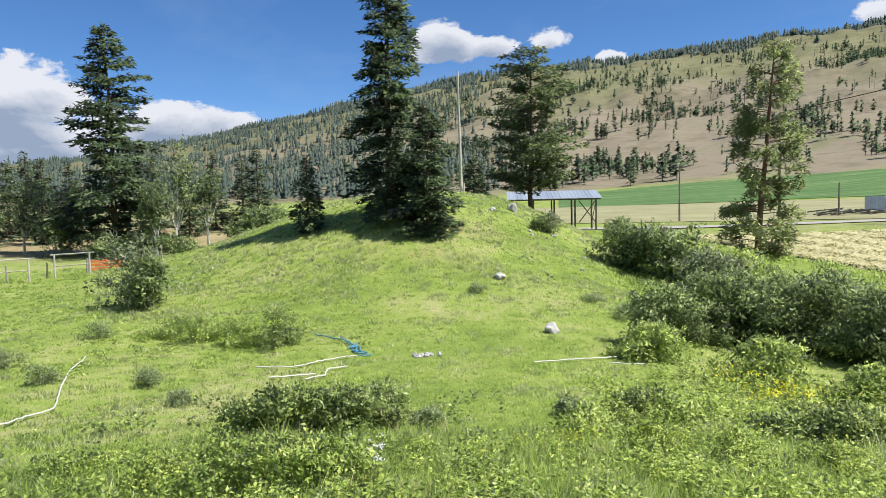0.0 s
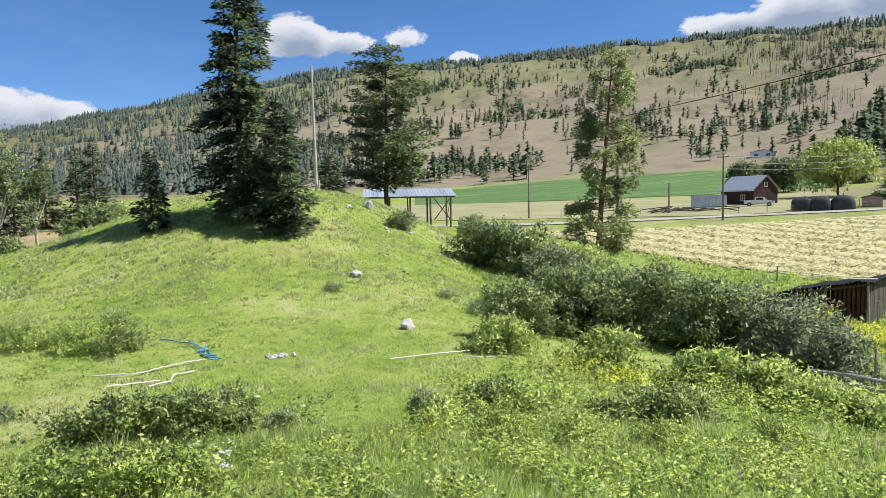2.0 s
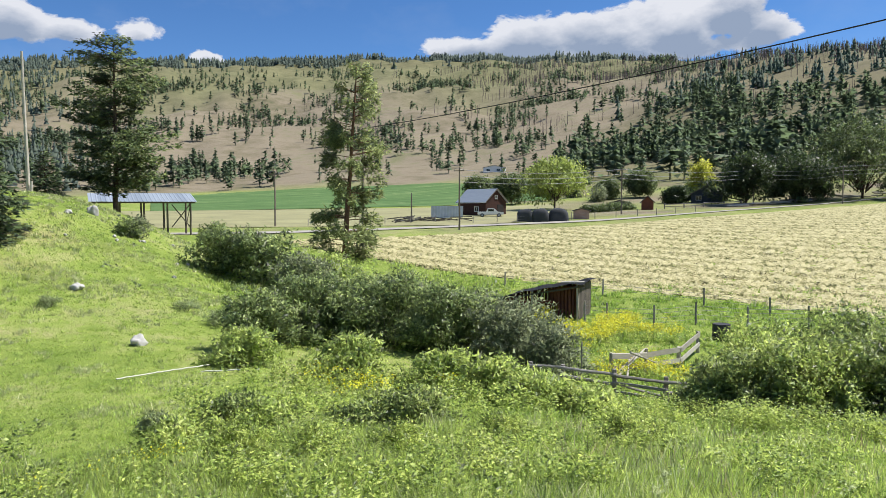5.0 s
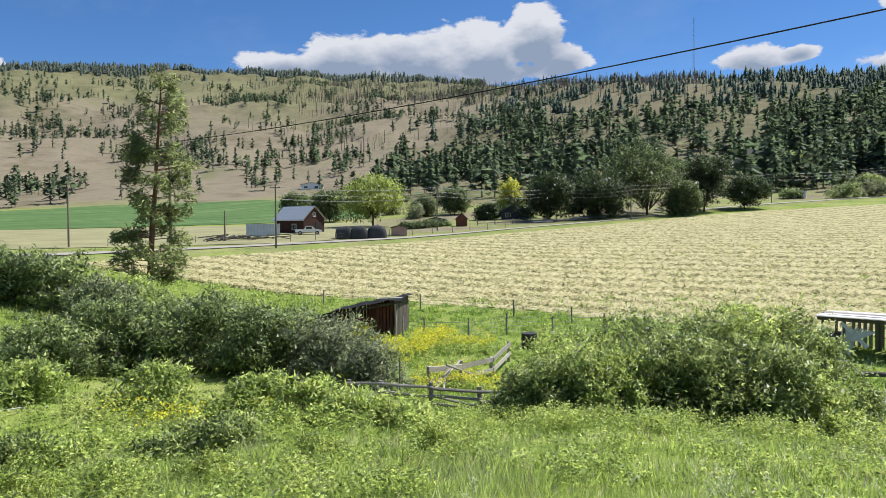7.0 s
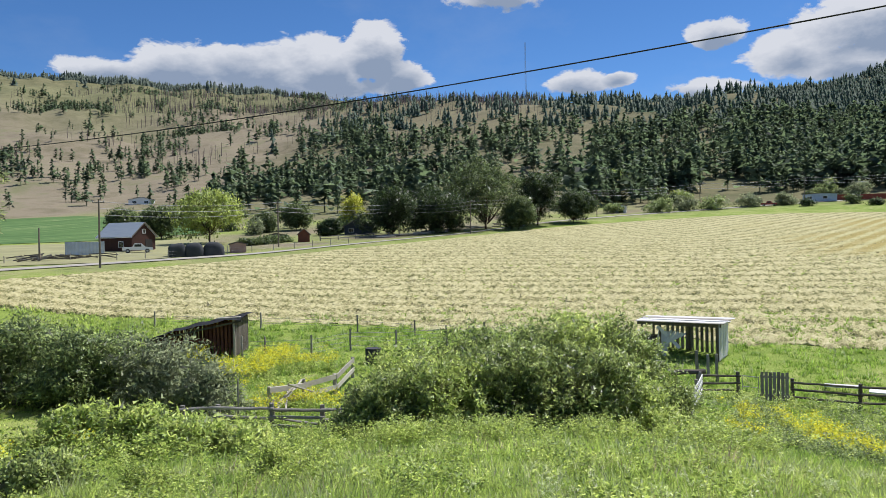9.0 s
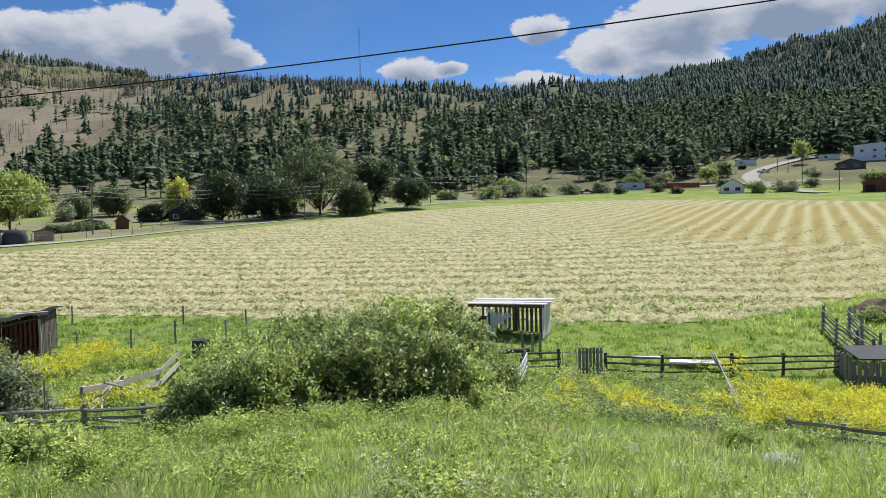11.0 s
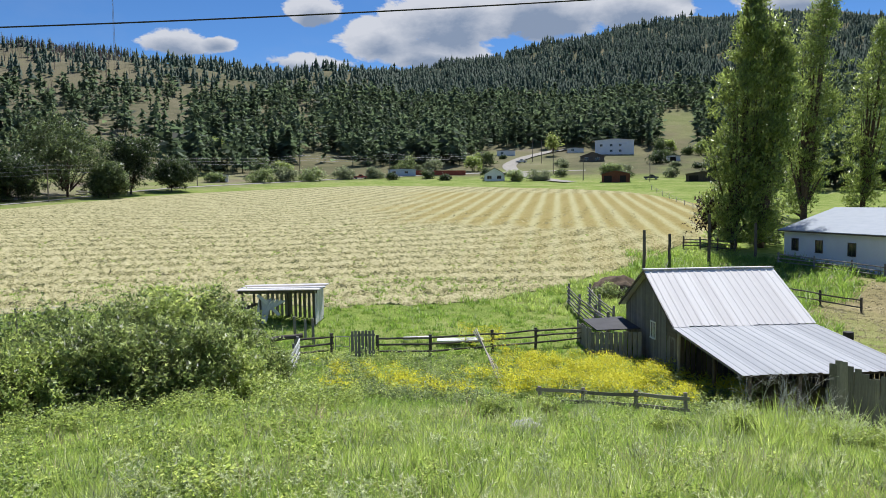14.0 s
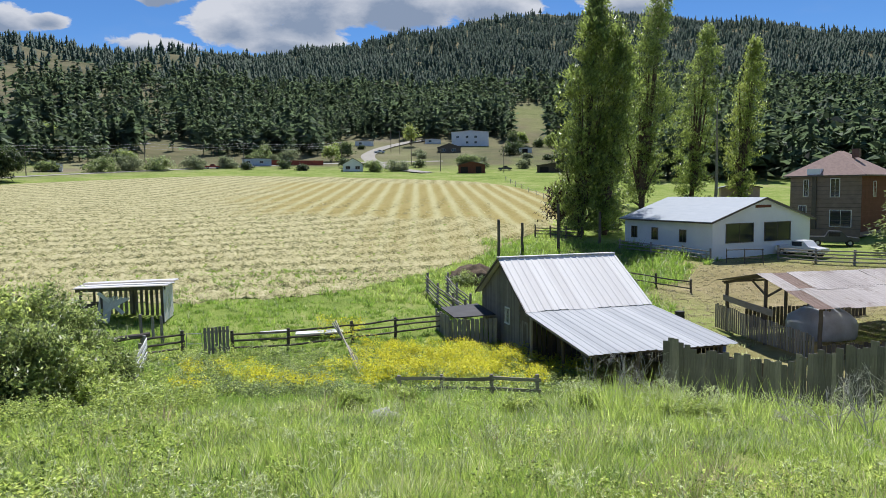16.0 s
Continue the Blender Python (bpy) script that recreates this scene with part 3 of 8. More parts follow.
MUSTARD = leaf_material("mustard_flowers", (0.46, 0.46, 0.012), (0.70, 0.69, 0.02), (0.84, 0.81, 0.06), 0.5, 0.6, 1.5)
GRASS = leaf_material("grass_blades", (0.13, 0.205, 0.032), (0.295, 0.44, 0.062), (0.60, 0.70, 0.19), 0.85, 0.5, 0.35, 2.6, 0.45)
GRASS_LUSH = leaf_material("lush_grass", (0.105, 0.205, 0.024), (0.20, 0.345, 0.042), (0.36, 0.50, 0.09), 0.8, 0.5, 0.3, 2.6)
GRASS_PALE = leaf_material("seeding_grass", (0.17, 0.23, 0.07), (0.40, 0.47, 0.17), (0.68, 0.70, 0.38), 0.9, 0.6, 0.5, 2.6)
WEED = leaf_material("weed_leaves", (0.105, 0.17, 0.03), (0.29, 0.395, 0.07), (0.57, 0.65, 0.17), 0.8, 0.45, 0.5, 1.6)


TREE_DARK = leaf_material("dark_shade_tree_leaves", (0.022, 0.04, 0.014), (0.05, 0.084, 0.027), (0.12, 0.17, 0.055), 0.35, 0.5)
TREE_MID = leaf_material("shade_tree_leaves", (0.055, 0.085, 0.028), (0.12, 0.175, 0.056), (0.25, 0.32, 0.115), 0.35, 0.5)


def trunk_part(h, r0, lean, rng, mat, parent, top=0.08):
    k = 9
    f = np.linspace(0, 1, k)
    line = np.stack([lean[0] * f + 0.01 * h * np.cumsum(rng.normal(size=k)) * 0.3, lean[1] * f + 0.01 * h * np.cumsum(rng.normal(size=k)) * 0.3, f * h - 0.3], 1)
    rad = r0 * (1 - f) ** 0.8 + top * r0
    sticks("trunk", line[:-1], line[1:], rad[:-1], rad[1:], mat, parent, 9)
    return f, line


def conifer(x, y, h, rad, seed, label, needles=None, clear=0.06, whorls=34, per=6, spray=0.5, droop=0.25, shape=0.8, gap=0.0,
            bark=None, lean=(0, 0), name="fir_tree", group="", tuft=False, dense=9):
    """A conifer: tapered trunk, whorls of drooping limbs, each hung with sprays of needles."""
    rng = np.random.default_rng(seed)
    t = thing(name, x, y, ground_at(x, y), label, "tree", group)
    f, line = trunk_part(h, 0.011 * h + 0.06, lean, rng, bark or BARK, t)
    pa, ax, le, la, lb, ly = [], [], [], [], [], []
    ph = rng.uniform(0, 6.3, 6)
    for i in range(whorls):
        q = clear + (0.985 - clear) * (i + rng.normal() * 0.3) / (whorls - 1)
        q = min(max(q, clear), 0.985)
        c = np.array([np.interp(q, f, line[:, j]) for j in range(3)])
        prof = (1 - q) ** shape * (0.55 + 0.45 * min(1, (q - clear) / 0.18 + 0.3))
        for _ in range(per):
            if rng.random() < gap:
                continue
            c = np.array([np.interp(min(0.99, q + rng.normal() * 0.6 / whorls), f, line[:, j]) for j in range(3)])
            a = rng.uniform(0, 2 * math.pi)
            uneven = 1.0 if tuft else 0.9 + 0.22 * math.sin(2 * a + 9 * q + ph[0]) + 0.20 * math.sin(a - 17 * q + ph[1]) + 0.14 * math.sin(3 * a + 31 * q + ph[2])
            ln = rad * prof * rng.uniform(0.6, 1.12) * uneven + 0.25
            out = np.array([math.cos(a), math.sin(a), 0.0])
            rise = 0.25 - droop * rng.uniform(0.6, 1.5) * (1.1 - q)
            tip = c + out * ln + np.array([0, 0, rise * ln])
            la.append(c), lb.append(tip)
            n = max(3, int(ln * dense))
            s = rng.uniform(0.45 if tuft else 0.2, 1.0, n)
            sag = -0.10 * ln * (s ** 2)
            lat = np.array([-out[1], out[0], 0])
            w = (1.0 - s * 0.6) * ln * (0.22 if tuft else 0.34) + 0.1
            pp = c + (tip - c) * s[:, None] + lat * (rng.uniform(-1, 1, n) * w)[:, None]
            pp[:, 2] += sag + rng.normal(size=n) * (0.30 if tuft else 0.14)
            pa.append(pp)
            d = out[None, :] * 0.8 + lat[None, :] * rng.normal(size=(n, 1)) * 0.6 + rng.normal(size=(n, 3)) * (0.7 if tuft else 0.3)
            d[:, 2] -= 0.15
            ax.append(d)
            ly.append(np.tile(out * 0.75 + np.array([0, 0, 0.55]), (n, 1)))
            le.append(spray * rng.uniform(0.6, 1.3, n) * (0.75 + 0.5 * prof))
    la, lb = np.array(la), np.array(lb)
    tagged(sticks("branchwork", la, lb, 0.02 + 0.006 * h * 0.2, 0.008, bark or BARK, t, 4), kind="stuff")
    le = np.concatenate(le)
    cards("crown", np.concatenate(pa), np.concatenate(ax), le, le * (0.30 if tuft else 0.40), needles or FIR, t, rng, lie=np.concatenate(ly), single=True)
    return t


def broadleaf(x, y, h, w, seed, label, leaves, n=3000, leaf=0.5, trunk=0.15, bark=None, name="tree", lobes=9, column=False, group="", weep=0.0, category="tree", flatten=1.0, inner=0.55, per_tuft=26):
    """A leafy tree or shrub: stems that fork into limbs, and lobes of many leaves with gaps between them."""
    rng = np.random.default_rng(seed)
    t = thing(name, x, y, ground_at(x, y), label, category, group)
    bark = bark or BARK
    if trunk > 0.02:
        trunk_part(h * 0.75, 0.012 * h + 0.05, (rng.normal() * 0.02 * h, rng.normal() * 0.02 * h), rng, bark, t)
    cs, rs = [], []
    for i in range(lobes):
        if column:
            q = (i + 0.5) / lobes
            c = np.array([rng.normal() * w * 0.09 - 0.045 * h * q * q, rng.normal() * w * 0.09 - 0.075 * h * q * q, h * (trunk + (1 - trunk) * q)])
            r = np.array([w * 0.5 * math.sin(math.pi * min(0.97, 0.16 + 0.80 * q)) ** 0.75, 0, h / lobes * 1.9])
            r[1] = r[0]
        else:
            a = rng.uniform(0, 2 * math.pi)
            q = rng.uniform(0, 1)
            d = math.sqrt(rng.uniform(0, 1)) * w * (0.33 if trunk > 0.02 else 0.40) * (1.0 if q < 0.55 else 0.7)
            zc = h * (trunk + (1 - trunk) * (0.22 + 0.55 * q)) if trunk > 0.02 else h * (0.10 + 0.66 * q ** 1.2)
            r = np.array([w * rng.uniform(0.19, 0.30)] * 2 + [h * (1 - trunk) * rng.uniform(0.18, 0.27) * flatten])
            c = np.array([math.cos(a) * d, math.sin(a) * d, zc])
        cs.append(c), rs.append(r)
    cs, rs = np.array(cs), np.array(rs)
    ends = cs + rng.normal(size=cs.shape) * rs * 0.3
    start = np.stack([ends[:, 0] * 0.15, ends[:, 1] * 0.15, np.minimum(ends[:, 2] * 0.45, h * max(trunk, 0.05) + ends[:, 2] * 0.1)], 1)
    if trunk <= 0.02:
        start[:, 2] = -0.1
    sticks("branchwork", start, ends, 0.008 * h + 0.01, 0.006, bark, t, 5)
    # leaves sit in tufts at the ends of twigs; the tufts stand on the lobes' outsides, with shade between them
    tufts = max(12, n // per_tuft)
    ck = rng.integers(0, lobes, tufts)
    cd = unit(rng.normal(size=(tufts, 3)) + np.array([0, 0, 0.25]))
    deep = inner + (1.05 - inner) * rng.uniform(0, 1, tufts) ** 0.45
    deep = deep * (0.9 + 0.22 * np.sin(5 * cd[:, 0] + ck) * np.sin(6 * cd[:, 2] + 2 * ck) + 0.10 * rng.normal(size=tufts))
    heart = cs[ck] + cd * rs[ck] * deep[:, None]
    size = leaf * 1.55 * rng.uniform(0.7, 1.45, tufts)
    j = rng.integers(0, tufts, n)
    off = rng.normal(size=(n, 3)) * np.array([1, 1, 0.72])
    p = heart[j] + off * (size[j] * 0.55)[:, None]
    d = unit(unit(off) * 0.85 + cd[j] * 0.5 + np.array([0, 0, 0.25]))
    k = ck[j]
    p[:, 2] = np.maximum(p[:, 2], 0.03 * h)
    ax = d * 0.5 + rng.normal(size=(n, 3)) * 0.6
    ax[:, 2] -= 0.15 + weep * 2
    if column:
        ax[:, 2] += 0.9
    if weep:
        p[:, 2] -= weep * h * 0.25 * rng.uniform(0, 1, n) * np.hypot(p[:, 0], p[:, 1]) / (0.5 * w)
        p[:, 2] = np.maximum(p[:, 2], 0.06 * h)
    le = leaf * rng.uniform(0.55, 1.4, n)
    ly = d
    if not column and not weep:
        # loose shoots that break the outline
        m_ = 30 + lobes * 5
        kk = rng.integers(0, lobes, m_)
        dd = unit(rng.normal(size=(m_, 3)) + np.array([0, 0, 0.6]))
        root = cs[kk] + dd * rs[kk] * 0.75
        way = unit(dd + np.array([0, 0, 0.7]) + rng.normal(size=(m_, 3)) * 0.25)
        span = (0.10 + 0.16 * rng.uniform(0, 1, m_)) * max(h, 0.6 * w)
        per = 12
        s = np.tile(np.linspace(0.1, 1, per), m_)
        j = np.repeat(np.arange(m_), per)
        sp = root[j] + way[j] * (span[j] * s)[:, None] + rng.normal(size=(m_ * per, 3)) * leaf * 0.35
        sp[:, 2] = np.maximum(sp[:, 2], 0.03 * h)
        sa = way[j] * 0.4 + rng.normal(size=(m_ * per, 3)) * 0.7
        p, ax = np.concatenate([p, sp]), np.concatenate([ax, sa])
        le = np.concatenate([le, leaf * rng.uniform(0.5, 1.1, m_ * per)])
        ly = np.concatenate([ly, dd[j] * 0.6 + np.array([0, 0, 0.6])])
    cards("crown", p, ax, le, le * 0.5, leaves, t, rng, lie=ly, single=math.hypot(x, y) > 20.5)
    return t


# --- far woods, each stand one object ---
def conifer_template(rng, tiers=4, sides=5):
    v, f, g = [], [], []
    for i in range(tiers):
        q = i / tiers
        z0 = 0.08 + 0.86 * q
        z1 = min(1.0, z0 + 0.36 * (1 - 0.35 * q))
        r = 0.17 * (1 - q) ** 0.85 * rng.uniform(0.85, 1.15) + 0.012
        b = len(v)
        off = rng.uniform(0, 6)
        ox, oy = rng.normal() * 0.010, rng.normal() * 0.010
        for k in range(sides):
            a = off + 2 * math.pi * k / sides
            rr = r * (1.18 if k % 2 else 0.62) * rng.uniform(0.8, 1.2)
            v.append((ox + rr * math.cos(a), oy + rr * math.sin(a), z0 + rng.normal() * 0.015 - (0.02 if k % 2 else 0)))
            g.append((math.cos(a), math.sin(a), 0.5))
        v.append((ox * 0.5, oy * 0.5, z1))
        g.append((0.1, 0.1, 1.0))
        for k in range(sides):
            f.append((b + k, b + (k + 1) % sides, b + sides))
    return np.array(v), np.array(f), np.array(g)


def spray_template(rng, kind, n=38):
    """A woodland conifer of n hanging sprays: 0 a narrow fir, 1 a rounder pine with a bare foot."""
    q = rng.uniform(0, 1, n) ** 0.85
    if kind == 0:
        q = 0.08 + 0.92 * q
        prof = 0.17 * (1 - q) ** 0.75 + 0.012
    else:
        q = 0.13 + 0.85 * q
        prof = 0.18 * np.sin(math.pi * (0.28 + 0.70 * (q - 0.13) / 0.87)) ** 0.8
    a = rng.uniform(0, 2 * math.pi, n)
    lop = 1 + 0.35 * np.sin(a + rng.uniform(0, 6)) * rng.uniform(0.3, 1)
    rad = prof * rng.uniform(0.15, 1.0, n) * lop
    p = np.stack([rad * np.cos(a), rad * np.sin(a), q], 1)
    axis = unit(np.stack([np.cos(a), np.sin(a), rng.normal(size=n) * 0.35 - (0.35 if kind == 0 else 0.0)], 1))
    side = unit(np.cross(axis, rng.normal(size=(n, 3)) + np.array([0, 0, 1.0])))
    ln = (0.09 + 0.58 * prof)[:, None] * rng.uniform(0.7, 1.3, (n, 1))
    wd = ln * 0.75
    v = np.stack([p - axis * ln * 0.45 - side * wd * 0.5, p - axis * ln * 0.25 + side * wd * 0.55, p + axis * ln * 0.7 - np.array([0, 0, 0.015])], 1).reshape(-1, 3)
    f = np.arange(3 * n).reshape(n, 3)
    b = len(v)
    tv, tf = [], []
    for k in range(3):
        t = 2 * math.pi * k / 3
        tv += [(0.016 * math.cos(t), 0.016 * math.sin(t), -0.05), (0.006 * math.cos(t), 0.006 * math.sin(t), 0.8)]
    for k in range(3):
        k2 = (k + 1) % 3
        tf += [(b + 2 * k, b + 2 * k2, b + 2 * k + 1), (b + 2 * k2, b + 2 * k2 + 1, b + 2 * k + 1)]
    out = np.stack([np.cos(a), np.sin(a), np.full(n, 0.55)], 1) + rng.normal(size=(n, 3)) * 0.25
    return np.concatenate([v, np.array(tv)]), np.concatenate([f, np.array(tf)]), np.concatenate([np.repeat(out, 3, 0), np.tile([[0.3, 0.0, 0.9]], (6, 1))])


def stand(name, az, r, h, seed, mat, label, slim=1.0, templates=None, category="woodland"):
    """Many conifers at bearings az, distances r, of heights h, joined into one woodland."""
    rng = np.random.default_rng(seed)
    templates = templates or [conifer_template(rng) for _ in range(9)]
    A = np.radians(az)
    x, y = r * np.sin(A), r * np.cos(A)
    z = height(x, y)
    kind = rng.integers(0, len(templates), len(az))
    V, F, G, base = [], [], [], 0
    for i, (tv, tf, tg) in enumerate(templates):
        s = np.where(kind == i)[0]
        if not len(s):
            continue
        rot = rng.uniform(0, 2 * math.pi, len(s))
        wid = h[s] * slim * rng.uniform(0.75, 1.3, len(s))
        c, sn = np.cos(rot), np.sin(rot)
        vx = (tv[None, :, 0] * c[:, None] - tv[None, :, 1] * sn[:, None]) * wid[:, None] + x[s][:, None]
        vy = (tv[None, :, 0] * sn[:, None] + tv[None, :, 1] * c[:, None]) * wid[:, None] + y[s][:, None]
        vz = tv[None, :, 2] * h[s][:, None] + z[s][:, None]
        V.append(np.stack([vx, vy, vz], -1).reshape(-1, 3))
        gx_ = tg[None, :, 0] * c[:, None] - tg[None, :, 1] * sn[:, None]
        gy_ = tg[None, :, 0] * sn[:, None] + tg[None, :, 1] * c[:, None]
        G.append(np.stack([gx_, gy_, np.broadcast_to(tg[None, :, 2], gx_.shape)], -1).reshape(-1, 3))
        F.append((tf[None] + (np.arange(len(s)) * len(tv))[:, None, None] + base).reshape(-1, 3))
        base += len(s) * len(tv)
    ob = mesh_object(name, np.concatenate(V), np.concatenate(F), mat)
    set_lie(ob, np.concatenate(G), 1)
    return tagged(ob, label, category, kind="stuff")


FAR_FIR = leaf_material("far_conifers", (0.062, 0.10, 0.062), (0.115, 0.17, 0.088), (0.18, 0.24, 0.11), 0.45, 0.8, 0.14, vary=0.22)
# needle greens tinted bluish: the haze of distance is in the colour
FAR_WOOD = leaf_material("haze_tinted_conifers", (0.036, 0.062, 0.045), (0.058, 0.094, 0.062), (0.09, 0.13, 0.08), 0.35, 0.8, 0.10, vary=0.22)
FAR_DARK = leaf_material("distant_conifers", (0.05, 0.075, 0.062), (0.08, 0.11, 0.082), (0.125, 0.155, 0.105), 0.2, 0.8, 0.01)
rng = np.random.default_rng(11)
# the wooded spur: thick on the shaded side, opening into clearings towards the dry hill
n = 60000
w_az, w_r = rng.uniform(34, 150, n), 215 + 1060 * rng.uniform(0, 1, n) ** 1.1
wx, wy = w_r * np.sin(np.radians(w_az)), w_r * np.cos(np.radians(w_az))
clump = 0.10 + 0.66 * waves(wx, wy, 75, 21) + 0.35 * waves(wx, wy, 26, 22)
thick_ = smoothstep(70, 94, w_az + 0.012 * (w_r - 500))
keep = forest_cover(w_az, w_r) * (0.7 * clump * (1 - thick_) + thick_ * (0.66 + 0.30 * clump)) > rng.uniform(0, 1, n) * 0.95
keep &= ~((w_az > 76) & (w_az < 110.5) & (w_r < 330 + 30 * waves(wx, wy, 40, 30)))
keep &= ~((w_az > 90.5) & (w_az < 110) & (w_r < 402))
w_az, w_r = w_az[keep], w_r[keep]
w_h = rng.uniform(7, 13, len(w_az)) + 7 * rng.uniform(0, 1, len(w_az)) ** 3
sprays = [spray_template(rng, 0 if i < 6 else 1) for i in range(10)]
s_ = w_r < 640
stand("near_woods", w_az[s_], w_r[s_], w_h[s_] * 1.15, 12, FAR_FIR, "dark green firs and pines on the valley side", 1.2, sprays)
stand("conifer_woods", w_az[~s_], w_r[~s_], w_h[~s_], 17, FAR_WOOD, "dense dark green conifer woods on the valley side", 1.35)
# the wooded crest and the shaded north slope
n = 11000
c_az, c_r = rng.uniform(-45, 49, n), rng.uniform(1480, 1900, n)
keep = rng.uniform(0, 1, n) < np.where(c_r > 1610 - 70 * waves(c_az * 30, c_az * 0, 200, 41), 0.97, 0.03)
c_az, c_r = c_az[keep], c_r[keep]
stand("crest_woods", c_az, c_r, rng.uniform(12, 19, len(c_az)), 13, FAR_DARK, "dark conifer woods along the hill crest", 1.5)
n = 8000
l_az, l_r = rng.uniform(-40, 9, n), 380 + 1100 * rng.uniform(0, 1, n) ** 0.8
lx, ly = l_r * np.sin(np.radians(l_az)), l_r * np.cos(np.radians(l_az))
keep = (0.60 + 0.5 * waves(lx, ly, 110, 23)) * smoothstep(9, -6, l_az) > rng.uniform(0, 1, n)
l_az, l_r = l_az[keep], l_r[keep]
stand("slope_woods", l_az, l_r, rng.uniform(9, 17, len(l_az)), 14, FAR_DARK, "small dark conifers thickly dotting a pale slope", 1.05)
# pines in bands and clumps on the open hillside
n = 26000
o_az, o_r = rng.uniform(-8, 56, n), 390 + 1060 * rng.uniform(0, 1, n) ** 0.8
ox, oy = o_r * np.sin(np.radians(o_az)), o_r * np.cos(np.radians(o_az))
cl = waves(ox, oy, 210, 24) + 0.8 * waves(ox, oy, 70, 25) + 0.5 * waves(ox, oy, 24, 27)
keep = 0.022 + 0.62 * smoothstep(0.30, 1.2, cl) * (1 - 0.7 * smoothstep(1150, 1350, o_r)) > rng.uniform(0, 1, n)
o_az, o_r = o_az[keep], o_r[keep]
stand("hillside_pines", o_az, o_r, 6 + 9 * rng.uniform(0, 1, len(o_az)) ** 1.2, 15, FAR_FIR, "scattered pines on a dry open hillside", 1.15, sprays)


def snag_template(rng):
    v, f = [], []
    def stick(a, b, r0, r1):
        n0 = len(v)
        for c, r in ((a, r0), (b, r1)):
            for k in range(3):
                t = 2 * math.pi * k / 3
                v.append((c[0] + r * math.cos(t), c[1] + r * math.sin(t), c[2]))
        for k in range(3):
            k2 = (k + 1) % 3
            f.extend([(n0 + k, n0 + k2, n0 + 3 + k2), (n0 + k, n0 + 3 + k2, n0 + 3 + k)])
    stick((0, 0, 0), (0.01, 0, 1), 0.026, 0.012)
    for _ in range(5):
        q, a, ln = rng.uniform(0.25, 0.95), rng.uniform(0, 6.3), rng.uniform(0.06, 0.16)
        stick((0, 0, q), (ln * math.cos(a), ln * math.sin(a), q + ln * 0.4), 0.016, 0.008)
    return np.array(v), np.array(f), np.tile([[0.0, 0.0, 1.0]], (len(v), 1))


SNAG = plain_material("burnt_wood", (0.165, 0.130, 0.122), 0.9, 0, 0.3, 0.2)
n = 26000
b_az, b_r = rng.uniform(20, 66, n), rng.uniform(560, 1450, n)
bx, by = b_r * np.sin(np.radians(b_az)), b_r * np.cos(np.radians(b_az))
band = np.exp(-((b_r - (1180 - 9.0 * (b_az - 38))) / 150) ** 2) * smoothstep(28, 40, b_az)
keep = np.clip(0.95 * band + 0.22 * smoothstep(0.3, 1.2, waves(bx, by, 120, 26)), 0, 1) * (0.6 + 0.5 * waves(bx, by, 40, 28)) > rng.uniform(0, 1, n)
b_az, b_r = b_az[keep], b_r[keep]
stand("burnt_snags", b_az, b_r, rng.uniform(6, 14, len(b_az)), 16, SNAG, "bare trunks of a burnt stand on the ridge", 1.0, [snag_template(rng) for _ in range(5)])

# --- trees on and beside the knoll ---
def plant(az, r, fn, *args, **kw):
    x, y = polar(az, r)
    return fn(x, y, *args, **kw)


plant(-4.3, 57.5, conifer, 22.2, 3.7, 31, "tall dark green fir on the knoll", whorls=48, per=7, spray=0.42, clear=0.05, shape=0.52, dense=30, gap=0.18, droop=0.4)
plant(-1.3, 54.3, conifer, 9.6, 2.6, 32, "shorter bushy fir on the knoll", whorls=28, per=8, spray=0.38, clear=0.02, shape=0.5, dense=26, gap=0.1, droop=0.35)
plant(-10.7, 58.5, conifer, 6.2, 1.5, 33, "small slender young fir on the knoll", whorls=24, per=7, spray=0.36, clear=0.08, shape=0.75, dense=13)
plant(6.8, 80, conifer, 18.0, 6.2, 34, "broad open fir behind the knoll", FIR_SUNLIT, whorls=28, per=7, spray=0.44, clear=0.14, shape=0.36, gap=0.2, dense=26, droop=-0.1)
plant(2.3, 86, conifer, 6.0, 3.2, 35, "low dark fir behind the knoll", whorls=20, per=7, spray=0.5, clear=0.05, dense=9)
plant(23.3, 68, conifer, 19.6, 4.0, 36, "sparse ponderosa pine with bare lower trunk", PINE, whorls=28, per=5, spray=0.42, clear=0.10, shape=0.34, gap=0.24, bark=PINE_BARK, lean=(1.3, -0.4), name="pine_tree", tuft=True, droop=0.15, dense=44)
plant(-24.6, 88, conifer, 25.5, 7.4, 37, "large dark spreading fir at the meadow's edge", whorls=38, per=7, spray=0.58, clear=0.10, shape=0.6, gap=0.14, dense=19, droop=0.3)
for i, (az, r, h, rad) in enumerate([(-14.4, 112, 13, 3.8), (-15.6, 118, 12, 3.2), (-33.5, 104, 12.5, 3.6), (-31.2, 116, 11.5, 3.6), (-29.2, 108, 11.5, 3.4), (-27.4, 114, 11, 3.0), (-36, 98, 13, 4), (-17.6, 122, 12.5, 3.6), (-22, 118, 12, 3.4), (-30.1, 124, 13, 3.6), (-19.5, 110, 11, 3.0)]):
    plant(az, r, conifer, h, rad, 40 + i, "dark conifer beyond the meadow fence", whorls=24, per=7, spray=0.55, clear=0.05, dense=8, group="conifers beyond the fence")
